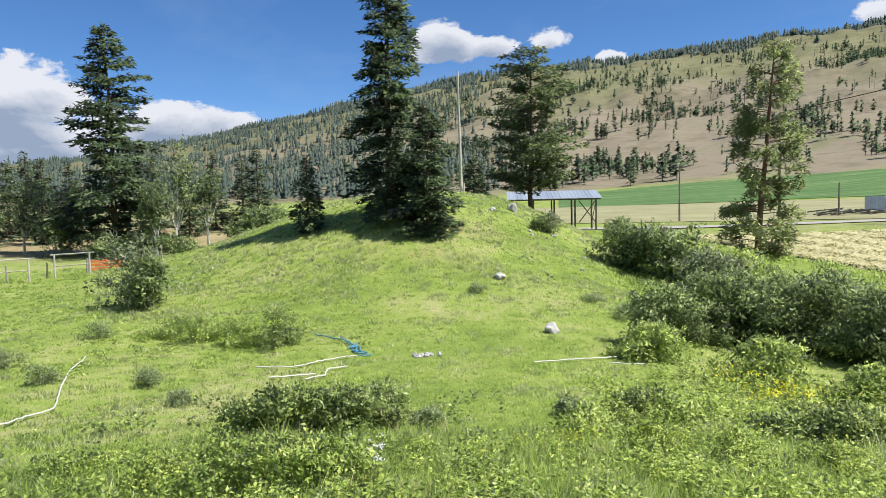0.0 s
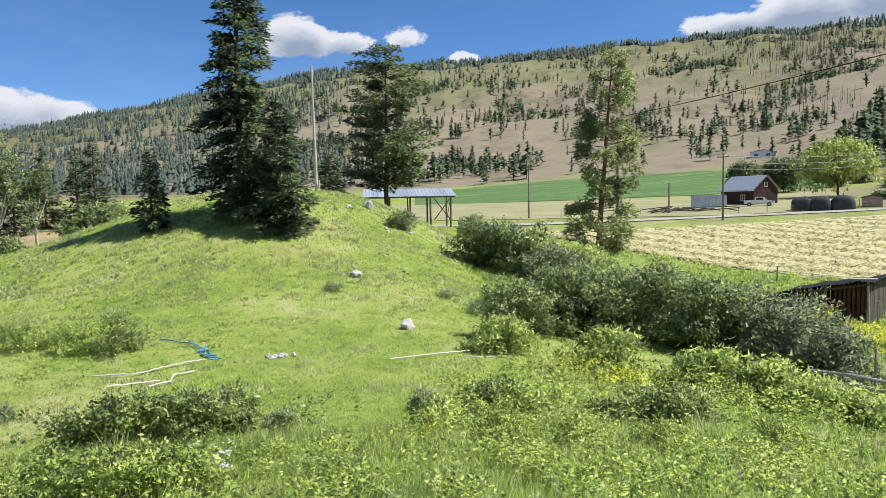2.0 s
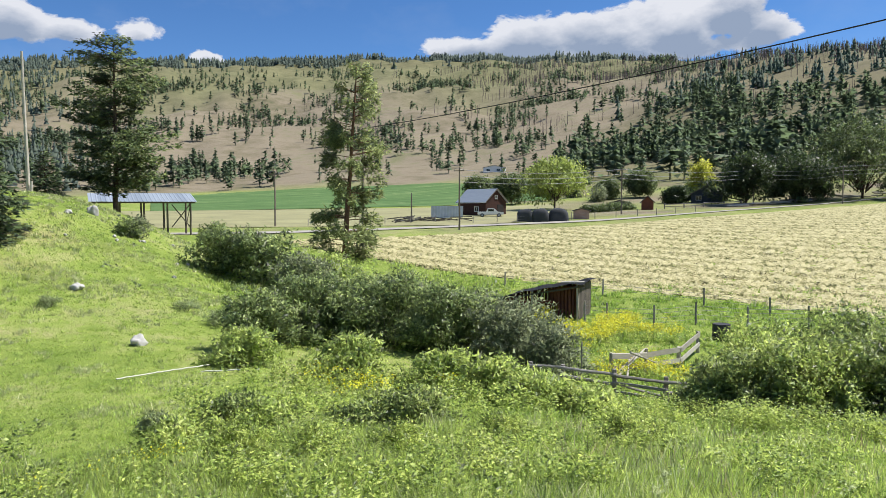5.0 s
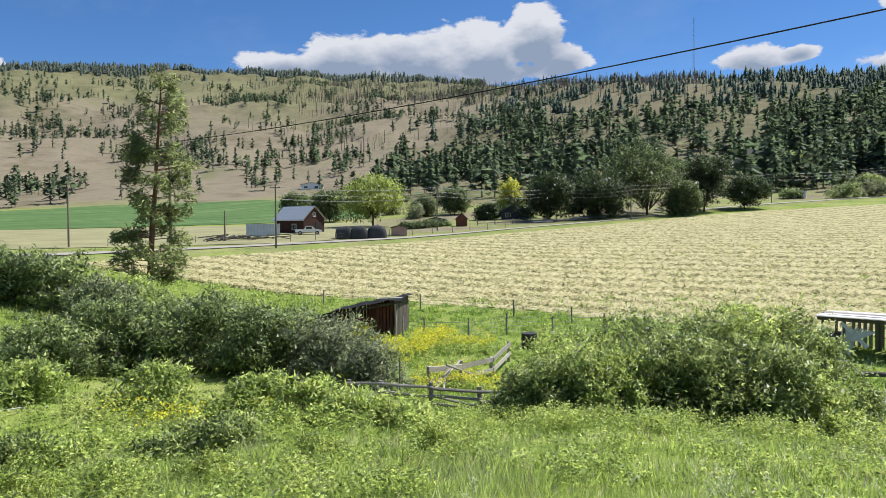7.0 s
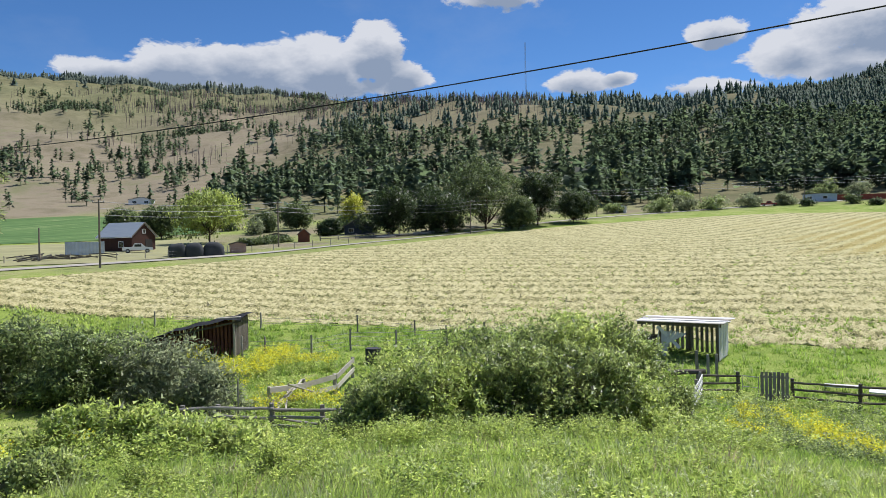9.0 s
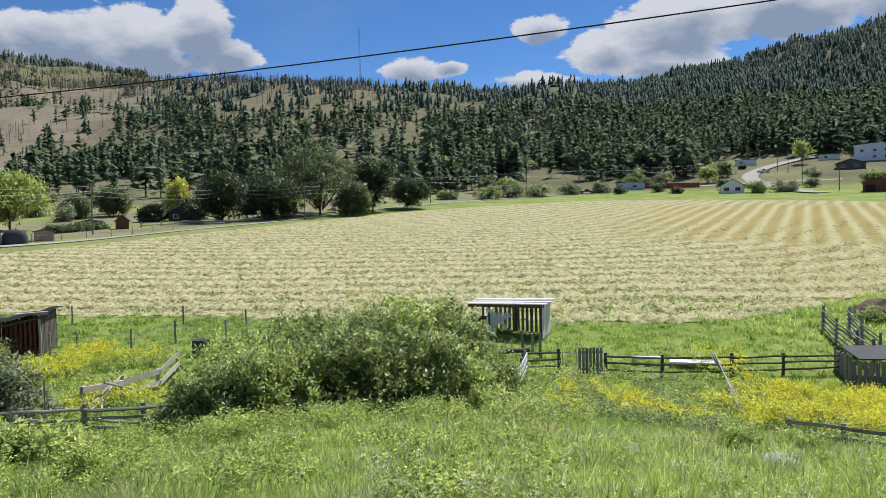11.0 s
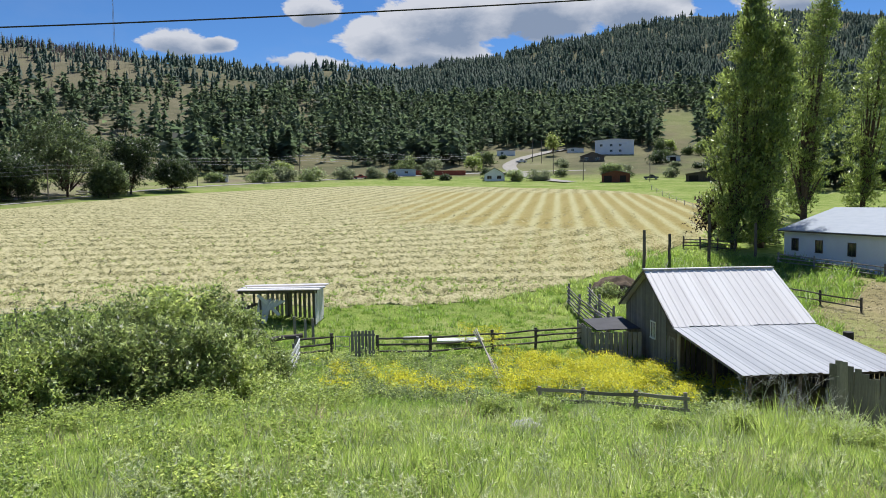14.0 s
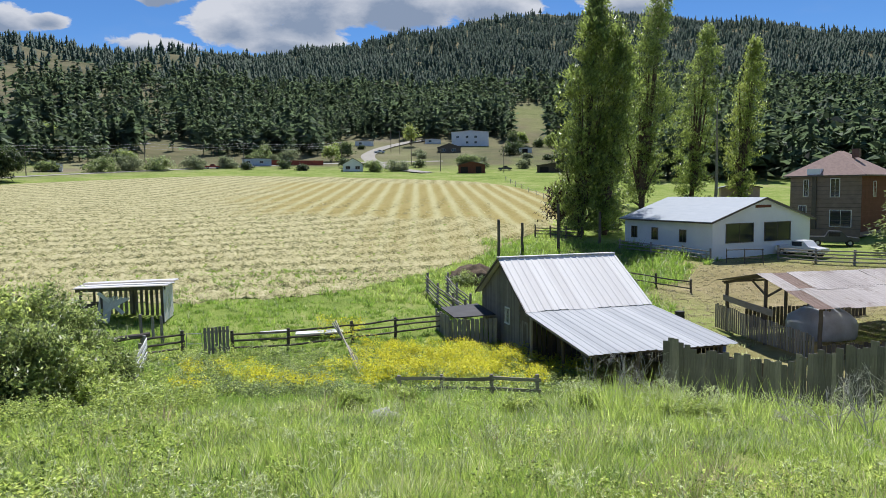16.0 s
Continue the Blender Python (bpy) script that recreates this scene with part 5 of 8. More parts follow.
def spot(az, r):
    x, y = polar(az, r)
    return Vector((x, y, ground_at(x, y)))


def window(parent, a, u, w, h, frame_mat=None, depth=0.06, panes=2, out=None):
    """A window set in a wall: a is its lower corner, u the way along the wall, out the wall's outward way."""
    frame_mat = frame_mat or TRIM_WHITE
    a, u, out = Vector(a), Vector(u).normalized(), Vector(out).normalized()
    up = Vector((0, 0, 1))
    win = part("window", bmesh_box(a + out * -0.04, u * w, up * h, out * 0.05), GLASS_DARK, parent, "dark reflecting window pane")
    t = 0.07
    part("window_frame", bmesh_box(a - u * t, u * t, up * h, out * depth), frame_mat, win)
    part("window_frame", bmesh_box(a + u * w, u * t, up * h, out * depth), frame_mat, win)
    part("window_frame", bmesh_box(a - u * t + up * h, u * (w + 2 * t), up * t, out * depth), frame_mat, win)
    part("window_sill", bmesh_box(a - u * t - up * t, u * (w + 2 * t), up * t, out * (depth + 0.04)), frame_mat, win)
    for i in range(1, panes):
        part("glazing_bar", bmesh_box(a + u * (w * i / panes - 0.02), u * 0.04, up * h, out * 0.03), frame_mat, win)
    return win


def bmesh_box(o, x, y, z):
    bm = bmesh.new()
    vs = [bm.verts.new(o + x * i + y * j + z * k) for k in (0, 1) for j in (0, 1) for i in (0, 1)]
    for f in ((0, 2, 3, 1), (4, 5, 7, 6), (0, 1, 5, 4), (2, 6, 7, 3), (0, 4, 6, 2), (1, 3, 7, 5)):
        bm.faces.new([vs[i] for i in f])
    bmesh.ops.recalc_face_normals(bm, faces=bm.faces)
    return bm


def rail_fence(name, pts, label, heights=(0.35, 0.72, 1.08), post_h=1.25, rail_w=0.12, mat=None, post_r=0.08, plank=False, group="", rail_mat=None, sag=0.05, category="fence"):
    """Posts at the given bearings and distances, with rails nailed between them."""
    mat = mat or WOOD_GREY
    ps = [spot(az, r) for az, r in pts]
    o = ps[0]
    t = thing(name, o.x, o.y, o.z, label, category, group)
    ps = [p - o for p in ps]
    for p in ps:
        lean = Vector((jig.uniform(-0.05, 0.05), jig.uniform(-0.05, 0.05), 0))
        pole_part(t, "post", p - Vector((0, 0, 0.3)), p + lean + Vector((0, 0, post_h * jig.uniform(0.94, 1.06))), post_r * 1.08, post_r, mat, 8)
    for p, q in zip(ps, ps[1:]):
        d = (q - p).normalized()
        side = Vector((d.y, -d.x, 0)) * (post_r + 0.02)
        toward = -(p + o)
        if side.dot(Vector((toward.x, toward.y, 0))) < 0:
            side = -side
        for h in heights:
            a = p + side + Vector((0, 0, h + jig.uniform(-sag, sag))) - d * 0.1
            b = q + side + Vector((0, 0, h + jig.uniform(-sag, sag))) + d * 0.1
            if plank:
                beam(t, "rail", a, b, rail_w * 1.6, 0.04, rail_mat or mat, rough=0.05)
            else:
                pole_part(t, "rail", a, b, rail_w * 0.5, rail_w * 0.42, rail_mat or mat, 7, knots=5)
    return t


# ---- the old barn with its lean-to ----
def barn():
    n = Vector((37.3, -11.2, 0))
    g = 0.35
    t = thing("barn", n.x, n.y, g, "weathered grey timber barn with ribbed steel roof and open lean-to", "barn", rz=-85.4)
    L, HW, EZ, RZ, LT, LZ = 7.0, 4.45, 3.05, 5.55, 7.5, 2.40      # length, half width, eave, ridge, lean-to depth and edge
    # gable boards, with a doorway and a small window
    def gable(f):
        return EZ + (RZ - EZ) * (1 - abs(2 * f - 1)) - 0.06
    board_wall(t, (0.12, 0.1, 0), (0.12, 2 * HW - 0.1, 0), gable, 0, WOOD_FENCE, 0.22, 0.008, 0.03, 0.0, skip=[(0.05, 0.20)])
    beam(t, "barn_door", (0.10, 0.45, 0.1), (0.10, 1.75, 0.1), 4.0, 0.05, WOOD_DARK, up=(0, 0, 1)).matrix_basis.translation.z = 1.15
    board_wall(t, (0.09, 0.5, 0.05), (0.09, 1.75, 0.05), 2.25, 2.25, WOOD_FENCE, 0.24, 0.01, 0.03, 0.01, name="door_board")
    board_wall(t, (0.12, 0.35, 2.3), (0.12, 1.85, 2.3), 0.95, 1.35, WOOD_FENCE, 0.22, 0.008, 0.03, 0.0, base=0.0)
    window(t, (0.09, 3.5, 1.75), (0, 1, 0), 0.65, 0.85, TRIM_WHITE, 0.05, 3, out=(-1, 0, 0))
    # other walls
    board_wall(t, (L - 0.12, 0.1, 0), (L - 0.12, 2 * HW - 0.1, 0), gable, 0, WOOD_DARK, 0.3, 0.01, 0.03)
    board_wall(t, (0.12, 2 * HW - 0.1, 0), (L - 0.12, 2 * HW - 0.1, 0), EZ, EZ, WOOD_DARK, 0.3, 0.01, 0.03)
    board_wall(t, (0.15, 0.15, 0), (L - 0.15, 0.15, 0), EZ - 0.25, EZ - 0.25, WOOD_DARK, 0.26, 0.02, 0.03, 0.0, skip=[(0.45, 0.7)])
    board_wall(t, (L - 0.2, -LT + 0.4, 0), (L - 0.2, 0, 0), 2.2, 2.7, WOOD_DARK, 0.28, 0.03, 0.03)
    # floor slab coloured near-black for the shade indoors
    beam(t, "earth_floor", (0.2, HW - 0.1, 0.02), (L - 0.2, HW - 0.1, 0.02), 0.04, 8.3, DARK_GAP)
    # frame of the lean-to
    for x in (0.25, 2.4, 4.6, 6.7):
        pole_part(t, "post", (x, -LT + 0.35, -0.2), (x, -LT + 0.35, LZ - 0.1), 0.09, 0.08, WOOD_DARK)
        beam(t, "rafter", (x, 0.0, EZ - 0.15), (x, -LT + 0.1, LZ - 0.12), 0.15, 0.06, WOOD_DARK)
    for x in (0.25, 3.4):
        pole_part(t, "post", (x, -LT * 0.5, -0.2), (x, -LT * 0.5, 2.55), 0.09, 0.08, WOOD_DARK)
    beam(t, "eave_beam", (0.05, -LT + 0.35, LZ - 0.16), (L - 0.05, -LT + 0.35, LZ - 0.16), 0.16, 0.08, WOOD_DARK)
    beam(t, "corner_board", (0.08, 0.02, 0), (0.08, 0.02, EZ - 0.1), 0.12, 0.12, WOOD_PALE)
    # roofs
    o = 0.3
    up1 = Vector((0, -HW - 0.1, EZ - RZ - 0.02))
    roof_sheets(t, (-o, HW, RZ), (L + o, HW, RZ), up1, 9, ROOF_PALE, label="pale ribbed steel roof sheet")
    roof_sheets(t, (L + o, HW, RZ), (-o, HW, RZ), (0, HW + 0.3, EZ - RZ - 0.15), 9, ROOF_PALE)
    roof_sheets(t, (-o, 0.05, EZ - 0.04), (L + o, 0.05, EZ - 0.04), (0, -LT - 0.2, LZ - EZ), 9, ROOF_GREY, label="dull grey ribbed steel roof sheet")
    beam(t, "ridge_cap", (-o, HW, RZ + 0.03), (L + o, HW, RZ + 0.03), 0.05, 0.34, ROOF_PALE)
    for s in (1, -1):
        beam(t, "rake_board", (-o + 0.03, HW, RZ - 0.09), (-o + 0.03, HW + s * (HW + 0.2), EZ - 0.16), 0.16, 0.03, WOOD_DARK)
    beam(t, "rake_board", (-o + 0.03, 0.0, EZ - 0.12), (-o + 0.03, -LT - 0.1, LZ - 0.1), 0.12, 0.03, WOOD_GREY)
    # low pen at the gable's foot
    board_wall(t, (-0.3, 4.6, 0), (-2.9, 6.2, 0), 1.9, 1.7, WOOD_GREY, 0.24, 0.015, 0.03, 0.06)
    board_wall(t, (-2.9, 6.2, 0), (-2.9, 9.4, 0), 1.9, 1.7, WOOD_GREY, 0.24, 0.03, 0.03, 0.06)
    slab(t, "pen_roof", [(-2.6, 5.9, 1.86), (-0.1, 5.5, 1.98), (-0.1, 9.2, 2.1), (-2.6, 9.3, 1.95)], 0.06, TARP_DARK)
    for x, y in ((-2.9, 6.2), (-2.9, 9.3)):
        pole_part(t, "post", (x, y, 0), (x, y, 1.9), 0.07, 0.06, WOOD_GREY)


barn()


# ---- open shed with bleached roof boards ----
def pale_shed():
    fl, fr = spot(73.0, 49.6), spot(77.6, 48.6)
    d = (fr - fl)
    rz = math.degrees(math.atan2(d.y, d.x))
    g = min(fl.z, fr.z) - 0.05
    t = thing("field_shed", fl.x, fl.y, g, "open-fronted field shed with flaking white boards", "shed", rz=rz)
    W, D, H = 4.95, 2.9, 2.35
    for x, y, h in ((0.08, 0.1, H), (W - 0.1, 0.1, H), (0.08, D, H - 0.05), (W - 0.1, D, H - 0.05), (W * 0.5, D, H), (1.25, 0.15, H)):
        pole_part(t, "post", (x, y, -0.3), (x, y, h), 0.09, 0.08, WOOD_DARK)
    board_wall(t, (0.9, D - 0.05, 0.1), (W - 0.2, D - 0.05, 0.1), H - 0.25, H - 0.25, WOOD_GREY, 0.20, 0.10, 0.03, 0.05)
    board_wall(t, (W, -0.1, 0.1), (W, D, 0.1), H - 0.1, H - 0.15, WOOD_WHITE, 0.30, 0.02, 0.03, 0.12)
    beam(t, "front_beam", (-0.2, 0.02, H - 0.08), (W + 0.1, 0.02, H - 0.08), 0.2, 0.07, WOOD_DARK)
    beam(t, "back_beam", (-0.2, D, H - 0.1), (W + 0.1, D, H - 0.1), 0.16, 0.07, WOOD_DARK)
    # leaning white panels and slats at the front
    beam(t, "panel", (1.0, 0.12, 1.0), (1.75, 0.14, 0.85), 1.75, 0.04, WOOD_WHITE)
    beam(t, "slat", (1.1, 0.06, 2.1), (2.5, 0.08, 0.75), 0.2, 0.03, WOOD_WHITE)
    for i in range(5):
        beam(t, "slat", (1.35 + i * 0.17, 0.03, 0.75 + i * 0.12), (2.0 + i * 0.22, 0.05, 1.85 - i * 0.04), 0.14, 0.025, WOOD_WHITE)
    for i in range(3):
        beam(t, "slat", (0.1, 0.2 + 0.9 * i, 1.2), (1.2, 0.2 + 0.9 * i, 1.25), 0.14, 0.03, WOOD_DARK)
    n = 9
    for i in range(n):
        y = -0.35 + (D + 0.65) * (i + 0.5) / n
        lift = H + 0.06 + 0.02 * (i % 2) + jig.uniform(0, 0.02)
        beam(t, "roof_board", (-0.35 + jig.uniform(-0.12, 0.1), y, lift), (W + 0.35 + jig.uniform(-0.15, 0.15), y + jig.uniform(-0.03, 0.03), lift + jig.uniform(0, 0.05)), 0.03, (D + 0.65) / n * 1.02,
             jig.choice([WOOD_PALE, WOOD_WHITE, WOOD_WHITE, WOOD_GREY]))


pale_shed()


# ---- low brown shed under tar paper ----
def brown_shed():
    fl, fr = spot(35.6, 49.0), spot(41.7, 47.4)
    d = fr - fl
    t = thing("animal_shed", fl.x, fl.y, fl.z - 0.05, "low brown board shed under sagging black roofing", "shed", rz=math.degrees(math.atan2(d.y, d.x)))
    W, D = d.length, 3.4

    def top(x):
        return 1.1 + 1.2 * (x / W) ** 0.75
    for x in (0.1, W * 0.42, W - 0.08):
        pole_part(t, "post", (x, 0.05, -0.3), (x, 0.05, top(x)), 0.08, 0.07, WOOD_PALE if x > 1 else WOOD_DARK)
        pole_part(t, "post", (x, D, -0.3), (x, D, top(x)), 0.08, 0.07, WOOD_DARK)
    board_wall(t, (0.1, D - 0.1, 0), (W, D - 0.1, 0), lambda f: top(f * W) + 0.02, 0, WOOD_RED, 0.24, 0.004, 0.03)
    board_wall(t, (0.1, 0.1, 0), (W * 0.30, 0.1, 0), lambda f: top(f * W * 0.30) - 0.1, 0, WOOD_RED, 0.26, 0.004, 0.03)
    for hh in (0.55, 1.0):
        beam(t, "rail", (W * 0.3, 0.1, hh), (W * 0.66, 0.1, hh + 0.05), 0.16, 0.04, WOOD_RED)
    board_wall(t, (W * 0.62, 0.5, 0), (W - 0.1, 0.5, 0), lambda f: top(W * (0.62 + 0.38 * f)) - 0.1, 0, WOOD_RED, 0.17, 0.05, 0.03)
    board_wall(t, (W, 0.1, 0), (W, D, 0), 2.2, 2.2, WOOD_DARK, 0.24, 0.03, 0.03)
    board_wall(t, (0, 0.1, 0), (0, D, 0), 1.05, 1.05, WOOD_RED, 0.24, 0.01, 0.03)
    beam(t, "eave_beam", (-0.2, 0.0, top(0) - 0.1), (W + 0.4, 0.0, top(W) - 0.1), 0.12, 0.06, WOOD_DARK)
    bm = bmesh.new()
    rows = []
    for j in range(6):
        row = []
        for i in range(15):
            x = -0.4 + (W + 0.75) * i / 14
            y = -0.35 + (D + 0.7) * j / 5
            z = top(max(0, min(W, x))) + 0.07 + 0.05 * math.sin(i * 1.7 + j) + (-0.28 if i < 1 else -0.10 if i < 2 else 0) + (jig.uniform(-0.06, 0.02) if j == 0 else 0)
            row.append(bm.verts.new((x, y, z)))
        rows.append(row)
    for j in range(5):
        for i in range(14):
            bm.faces.new((rows[j][i], rows[j][i + 1], rows[j + 1][i + 1], rows[j + 1][i]))
    bmesh.ops.solidify(bm, geom=bm.faces[:], thickness=0.05)
    part("roofing", bm, TARP_DARK, t, "sagging black tar paper roofing")
    beam(t, "roof_board", (W - 1.0, -0.4, top(W) + 0.14), (W + 0.45, -0.38, top(W) + 0.2), 0.04, 0.3, WOOD_PALE)


brown_shed()

# ---- corrals and fences ----
rail_fence("rail_fence", [(38.0, 28.2), (40.5, 27.6), (44.4, 27.0), (48.2, 27.0), (51.6, 27.0)], "weathered three-rail corral fence", (0.30, 0.62, 0.95), 1.1, 0.13, WOOD_GREY, 0.085)
rail_fence("plank_fence", [(44.2, 32.2), (46.8, 34.2), (49.2, 36.6), (50.5, 40.6)], "broken corral fence of wide bleached planks", (0.45, 0.95), 1.15, 0.15, WOOD_PALE, 0.09, plank=True, rail_mat=WOOD_PALE)
t_ = spot(44.6, 31.6)
for i, (a, b) in enumerate([((0, 0, 0.15), (2.6, 0.9, 0.95)), ((0.3, -0.3, 0.1), (2.2, 1.4, 0.7)), ((1.0, 0.2, 1.1), (2.3, 0.0, 0.55)), ((0.1, 0.1, 0.3), (1.7, 0.5, 0.9))]):
    o = thing("fallen_rail", t_.x, t_.y, t_.z, "bleached fence pole fallen against the corral", "pole", "fallen poles")
    pole_part(o, "pole", a, b, 0.05, 0.04, WOOD_PALE, 7)
p = spot(41.9, 29.6)
t_ = thing("metal_stake", p.x, p.y, p.z, "thin upright metal stake by the corral", "stake")
pole_part(t_, "stake", (0, 0, -0.2), (0.02, 0, 1.75), 0.035, 0.03, WOOD_GREY, 6)
p = spot(45.8, 27.2)
t_ = thing("fallen_rail", p.x, p.y, p.z, "grey pole lying in the grass below the fence", "pole", "fallen poles")
pole_part(t_, "pole", (0, 0.6, 0.5), (1.3, -1.2, 0.1), 0.05, 0.04, WOOD_GREY, 7)


def wire_fence(name, pts, label, hs=(0.35, 0.65, 0.95, 1.2), ph=1.45):
    ps = [spot(a, r) for a, r in pts]
    o = ps[0]
    t = thing(name, o.x, o.y, o.z, label, "fence")
    for p in ps:
        pole_part(t, "post", p - o - Vector((0, 0, 0.2)), p - o + Vector((jig.uniform(-0.04, 0.04), 0, ph * jig.uniform(0.92, 1.08))), 0.07, 0.06, WOOD_GREY, 7)
    for h in hs:
        tube(t, "wire", [p - o + Vector((0, 0, h)) for p in ps], 0.010, WIRE, 4)
    return t


wire_fence("wire_fence", [(42.2, 46.6), (43.9, 46.0), (47.4, 46.8), (50.4, 48.6), (54, 49.5), (58, 50)], "wire fence on grey posts along the corral")
wire_fence("wire_fence", [(36, 63), (43.6, 58.5), (51, 55.5), (55.5, 54), (61, 53), (67, 52.4)], "wire fence on wooden posts along the hay field", (0.5, 0.9), 1.25)
rail_fence("rail_fence", [(77.3, 40.2), (79.8, 41.0)], "short three-rail fence beside the gate", (0.35, 0.72, 1.08), 1.25, 0.12, WOOD_DARK, 0.09)
rail_fence("rail_fence", [(83.4, 40.8), (87.6, 41.4), (92.6, 43.0), (96.0, 44.6), (99.6, 46.2)], "three-rail pole fence across the yard", (0.35, 0.72, 1.08), 1.25, 0.12, WOOD_DARK, 0.09)
rail_fence("plank_fence", [(77.2, 40.0), (76.9, 37.4), (76.4, 34.6)], "plank fence with flaking white paint", (0.35, 0.75, 1.1), 1.25, 0.12, WOOD_GREY, 0.08, plank=True, rail_mat=WOOD_WHITE)
for az, r, h in ((77.0, 41.5, 2.1), (78.4, 43.0, 1.6), (77.8, 44.5, 1.2)):
    p = spot(az, r)
    t_ = thing("fence_post", p.x, p.y, p.z, "upright grey fence post in long grass", "post", "single posts")
    pole_part(t_, "post", (0, 0, -0.2), (0.03, 0.02, h), 0.09, 0.08, WOOD_GREY, 8)
p = spot(76.8, 40.3)
t_ = thing("log", p.x, p.y, p.z, "dark log laid across the fence corner", "log")
pole_part(t_, "log", (-0.4, 1.1, 1.15), (0.3, -0.5, 1.25), 0.15, 0.13, WOOD_DARK, 9)
a, b = spot(81.3, 40.6), spot(83.2, 40.6)
t_ = thing("yard_gate", a.x, a.y, min(a.z, b.z) + 0.1, "grey board gate in the pole fence", "gate")
board_wall(t_, (0, 0, 0), (b.x - a.x, b.y - a.y, 0), 1.45, 1.42, WOOD_GREY, 0.16, 0.03, 0.03, 0.03, name="gate_board")
for h in (0.25, 1.2):
    beam(t_, "gate_rail", (0.04, 0, h), (b.x - a.x + 0.04, b.y - a.y, h), 0.12, 0.04, WOOD_GREY)
a, b = spot(80.1, 41.0), spot(81.2, 40.7)
t_ = thing("pipe_gate", a.x, a.y, a.z, "thin metal pipe gate standing closed", "gate")
d = b - a
for h in (0.55, 1.1):
    tube(t_, "pipe", [(0, 0, h), (d.x, d.y, h)], 0.02, STEEL)
for f in (0, 1):
    tube(t_, "pipe", [(d.x * f, d.y * f, 0.2), (d.x * f, d.y * f, 1.15)], 0.02, STEEL)
rail_fence("loading_chute", [(98.6, 57.5), (99.4, 54), (100.6, 50.5), (101.6, 47.6)], "tall grey pole chute fence", (0.25, 0.55, 0.85, 1.15, 1.45), 1.75, 0.11, WOOD_GREY, 0.09)
rail_fence("loading_chute", [(100.2, 58.0), (101.0, 54), (102.0, 50.5)], "tall grey pole chute fence", (0.25, 0.55, 0.85, 1.15, 1.45), 1.75, 0.11, WOOD_GREY, 0.09)
rail_fence("rail_fence", [(96.2, 29.6), (99.7, 29.2), (103.6, 29.2), (107.3, 29.2)], "low grey two-rail fence below the slope", (0.55, 0.98), 1.15, 0.085, WOOD_GREY, 0.08, plank=True)
a, b = spot(91.3, 42.6), spot(93.3, 33.5)
for i in range(3):
    o = thing("leaning_pole", a.x, a.y, a.z, "bleached pole leaning by the fence", "pole", "leaning poles")
    pole_part(o, "pole", (0.15 * i - 0.2, 0.1 * i, 1.45 - 0.1 * i), (b.x - a.x + 0.3 * i, b.y - a.y - 0.2 * i, b.z - a.z + 0.1), 0.04, 0.03, WOOD_PALE, 7)
for az, r, h in ((104.3, 72.5, 4.5), (106.2, 79.5, 3.4), (109.0, 82, 5.4), (112.2, 88, 4.0)):
    p = spot(az, r)
    t_ = thing("tall_post", p.x, p.y, p.z, "tall dark weathered gatepost", "post", "tall posts")
    pole_part(t_, "post", (0, 0, -0.3), (jig.uniform(-0.1, 0.1), 0, h), 0.17, 0.14, WOOD_DARK, 9)
rail_fence("rail_fence", [(107.2, 93), (108.4, 93), (109.6, 92.6), (110.8, 92)], "dark pole fence at the field corner", (0.4, 0.8, 1.2), 1.5, 0.13, WOOD_DARK, 0.1)
rail_fence("rail_fence", [(113.7, 84.5), (116.0, 82.5), (118.3, 80.8), (120.3, 79.0)], "grey three-rail fence before the white building", (0.35, 0.75, 1.15), 1.4, 0.13, WOOD_GREY, 0.09)
rail_fence("rail_fence", [(124.9, 82.5), (127.3, 81.2), (129.7, 80.4), (132.3, 79.5), (135, 79)], "grey four-rail corral fence", (0.3, 0.65, 1.0, 1.3), 1.55, 0.15, WOOD_GREY, 0.11)
rail_fence("rail_fence", [(113.9, 66), (116.4, 64), (118.9, 62.5)], "dark low rail fence in long grass", (0.4, 0.9), 1.2, 0.12, WOOD_DARK, 0.09)
a, b = spot(121.4, 79), spot(123.9, 79.5)
t_ = thing("pipe_gate", a.x, a.y, a.z, "metal stock gate before the white building", "gate")
d = b - a
for h in (0.5, 1.35):
    tube(t_, "pipe", [(0, 0, h), (d.x, d.y, h + 0.1)], 0.045, WOOD_DARK)
for f in (0, 0.5, 1):
    tube(t_, "pipe", [(d.x * f, d.y * f, -0.1), (d.x * f * 0.98, d.y * f * 0.98, 1.5)], 0.05, WOOD_DARK)


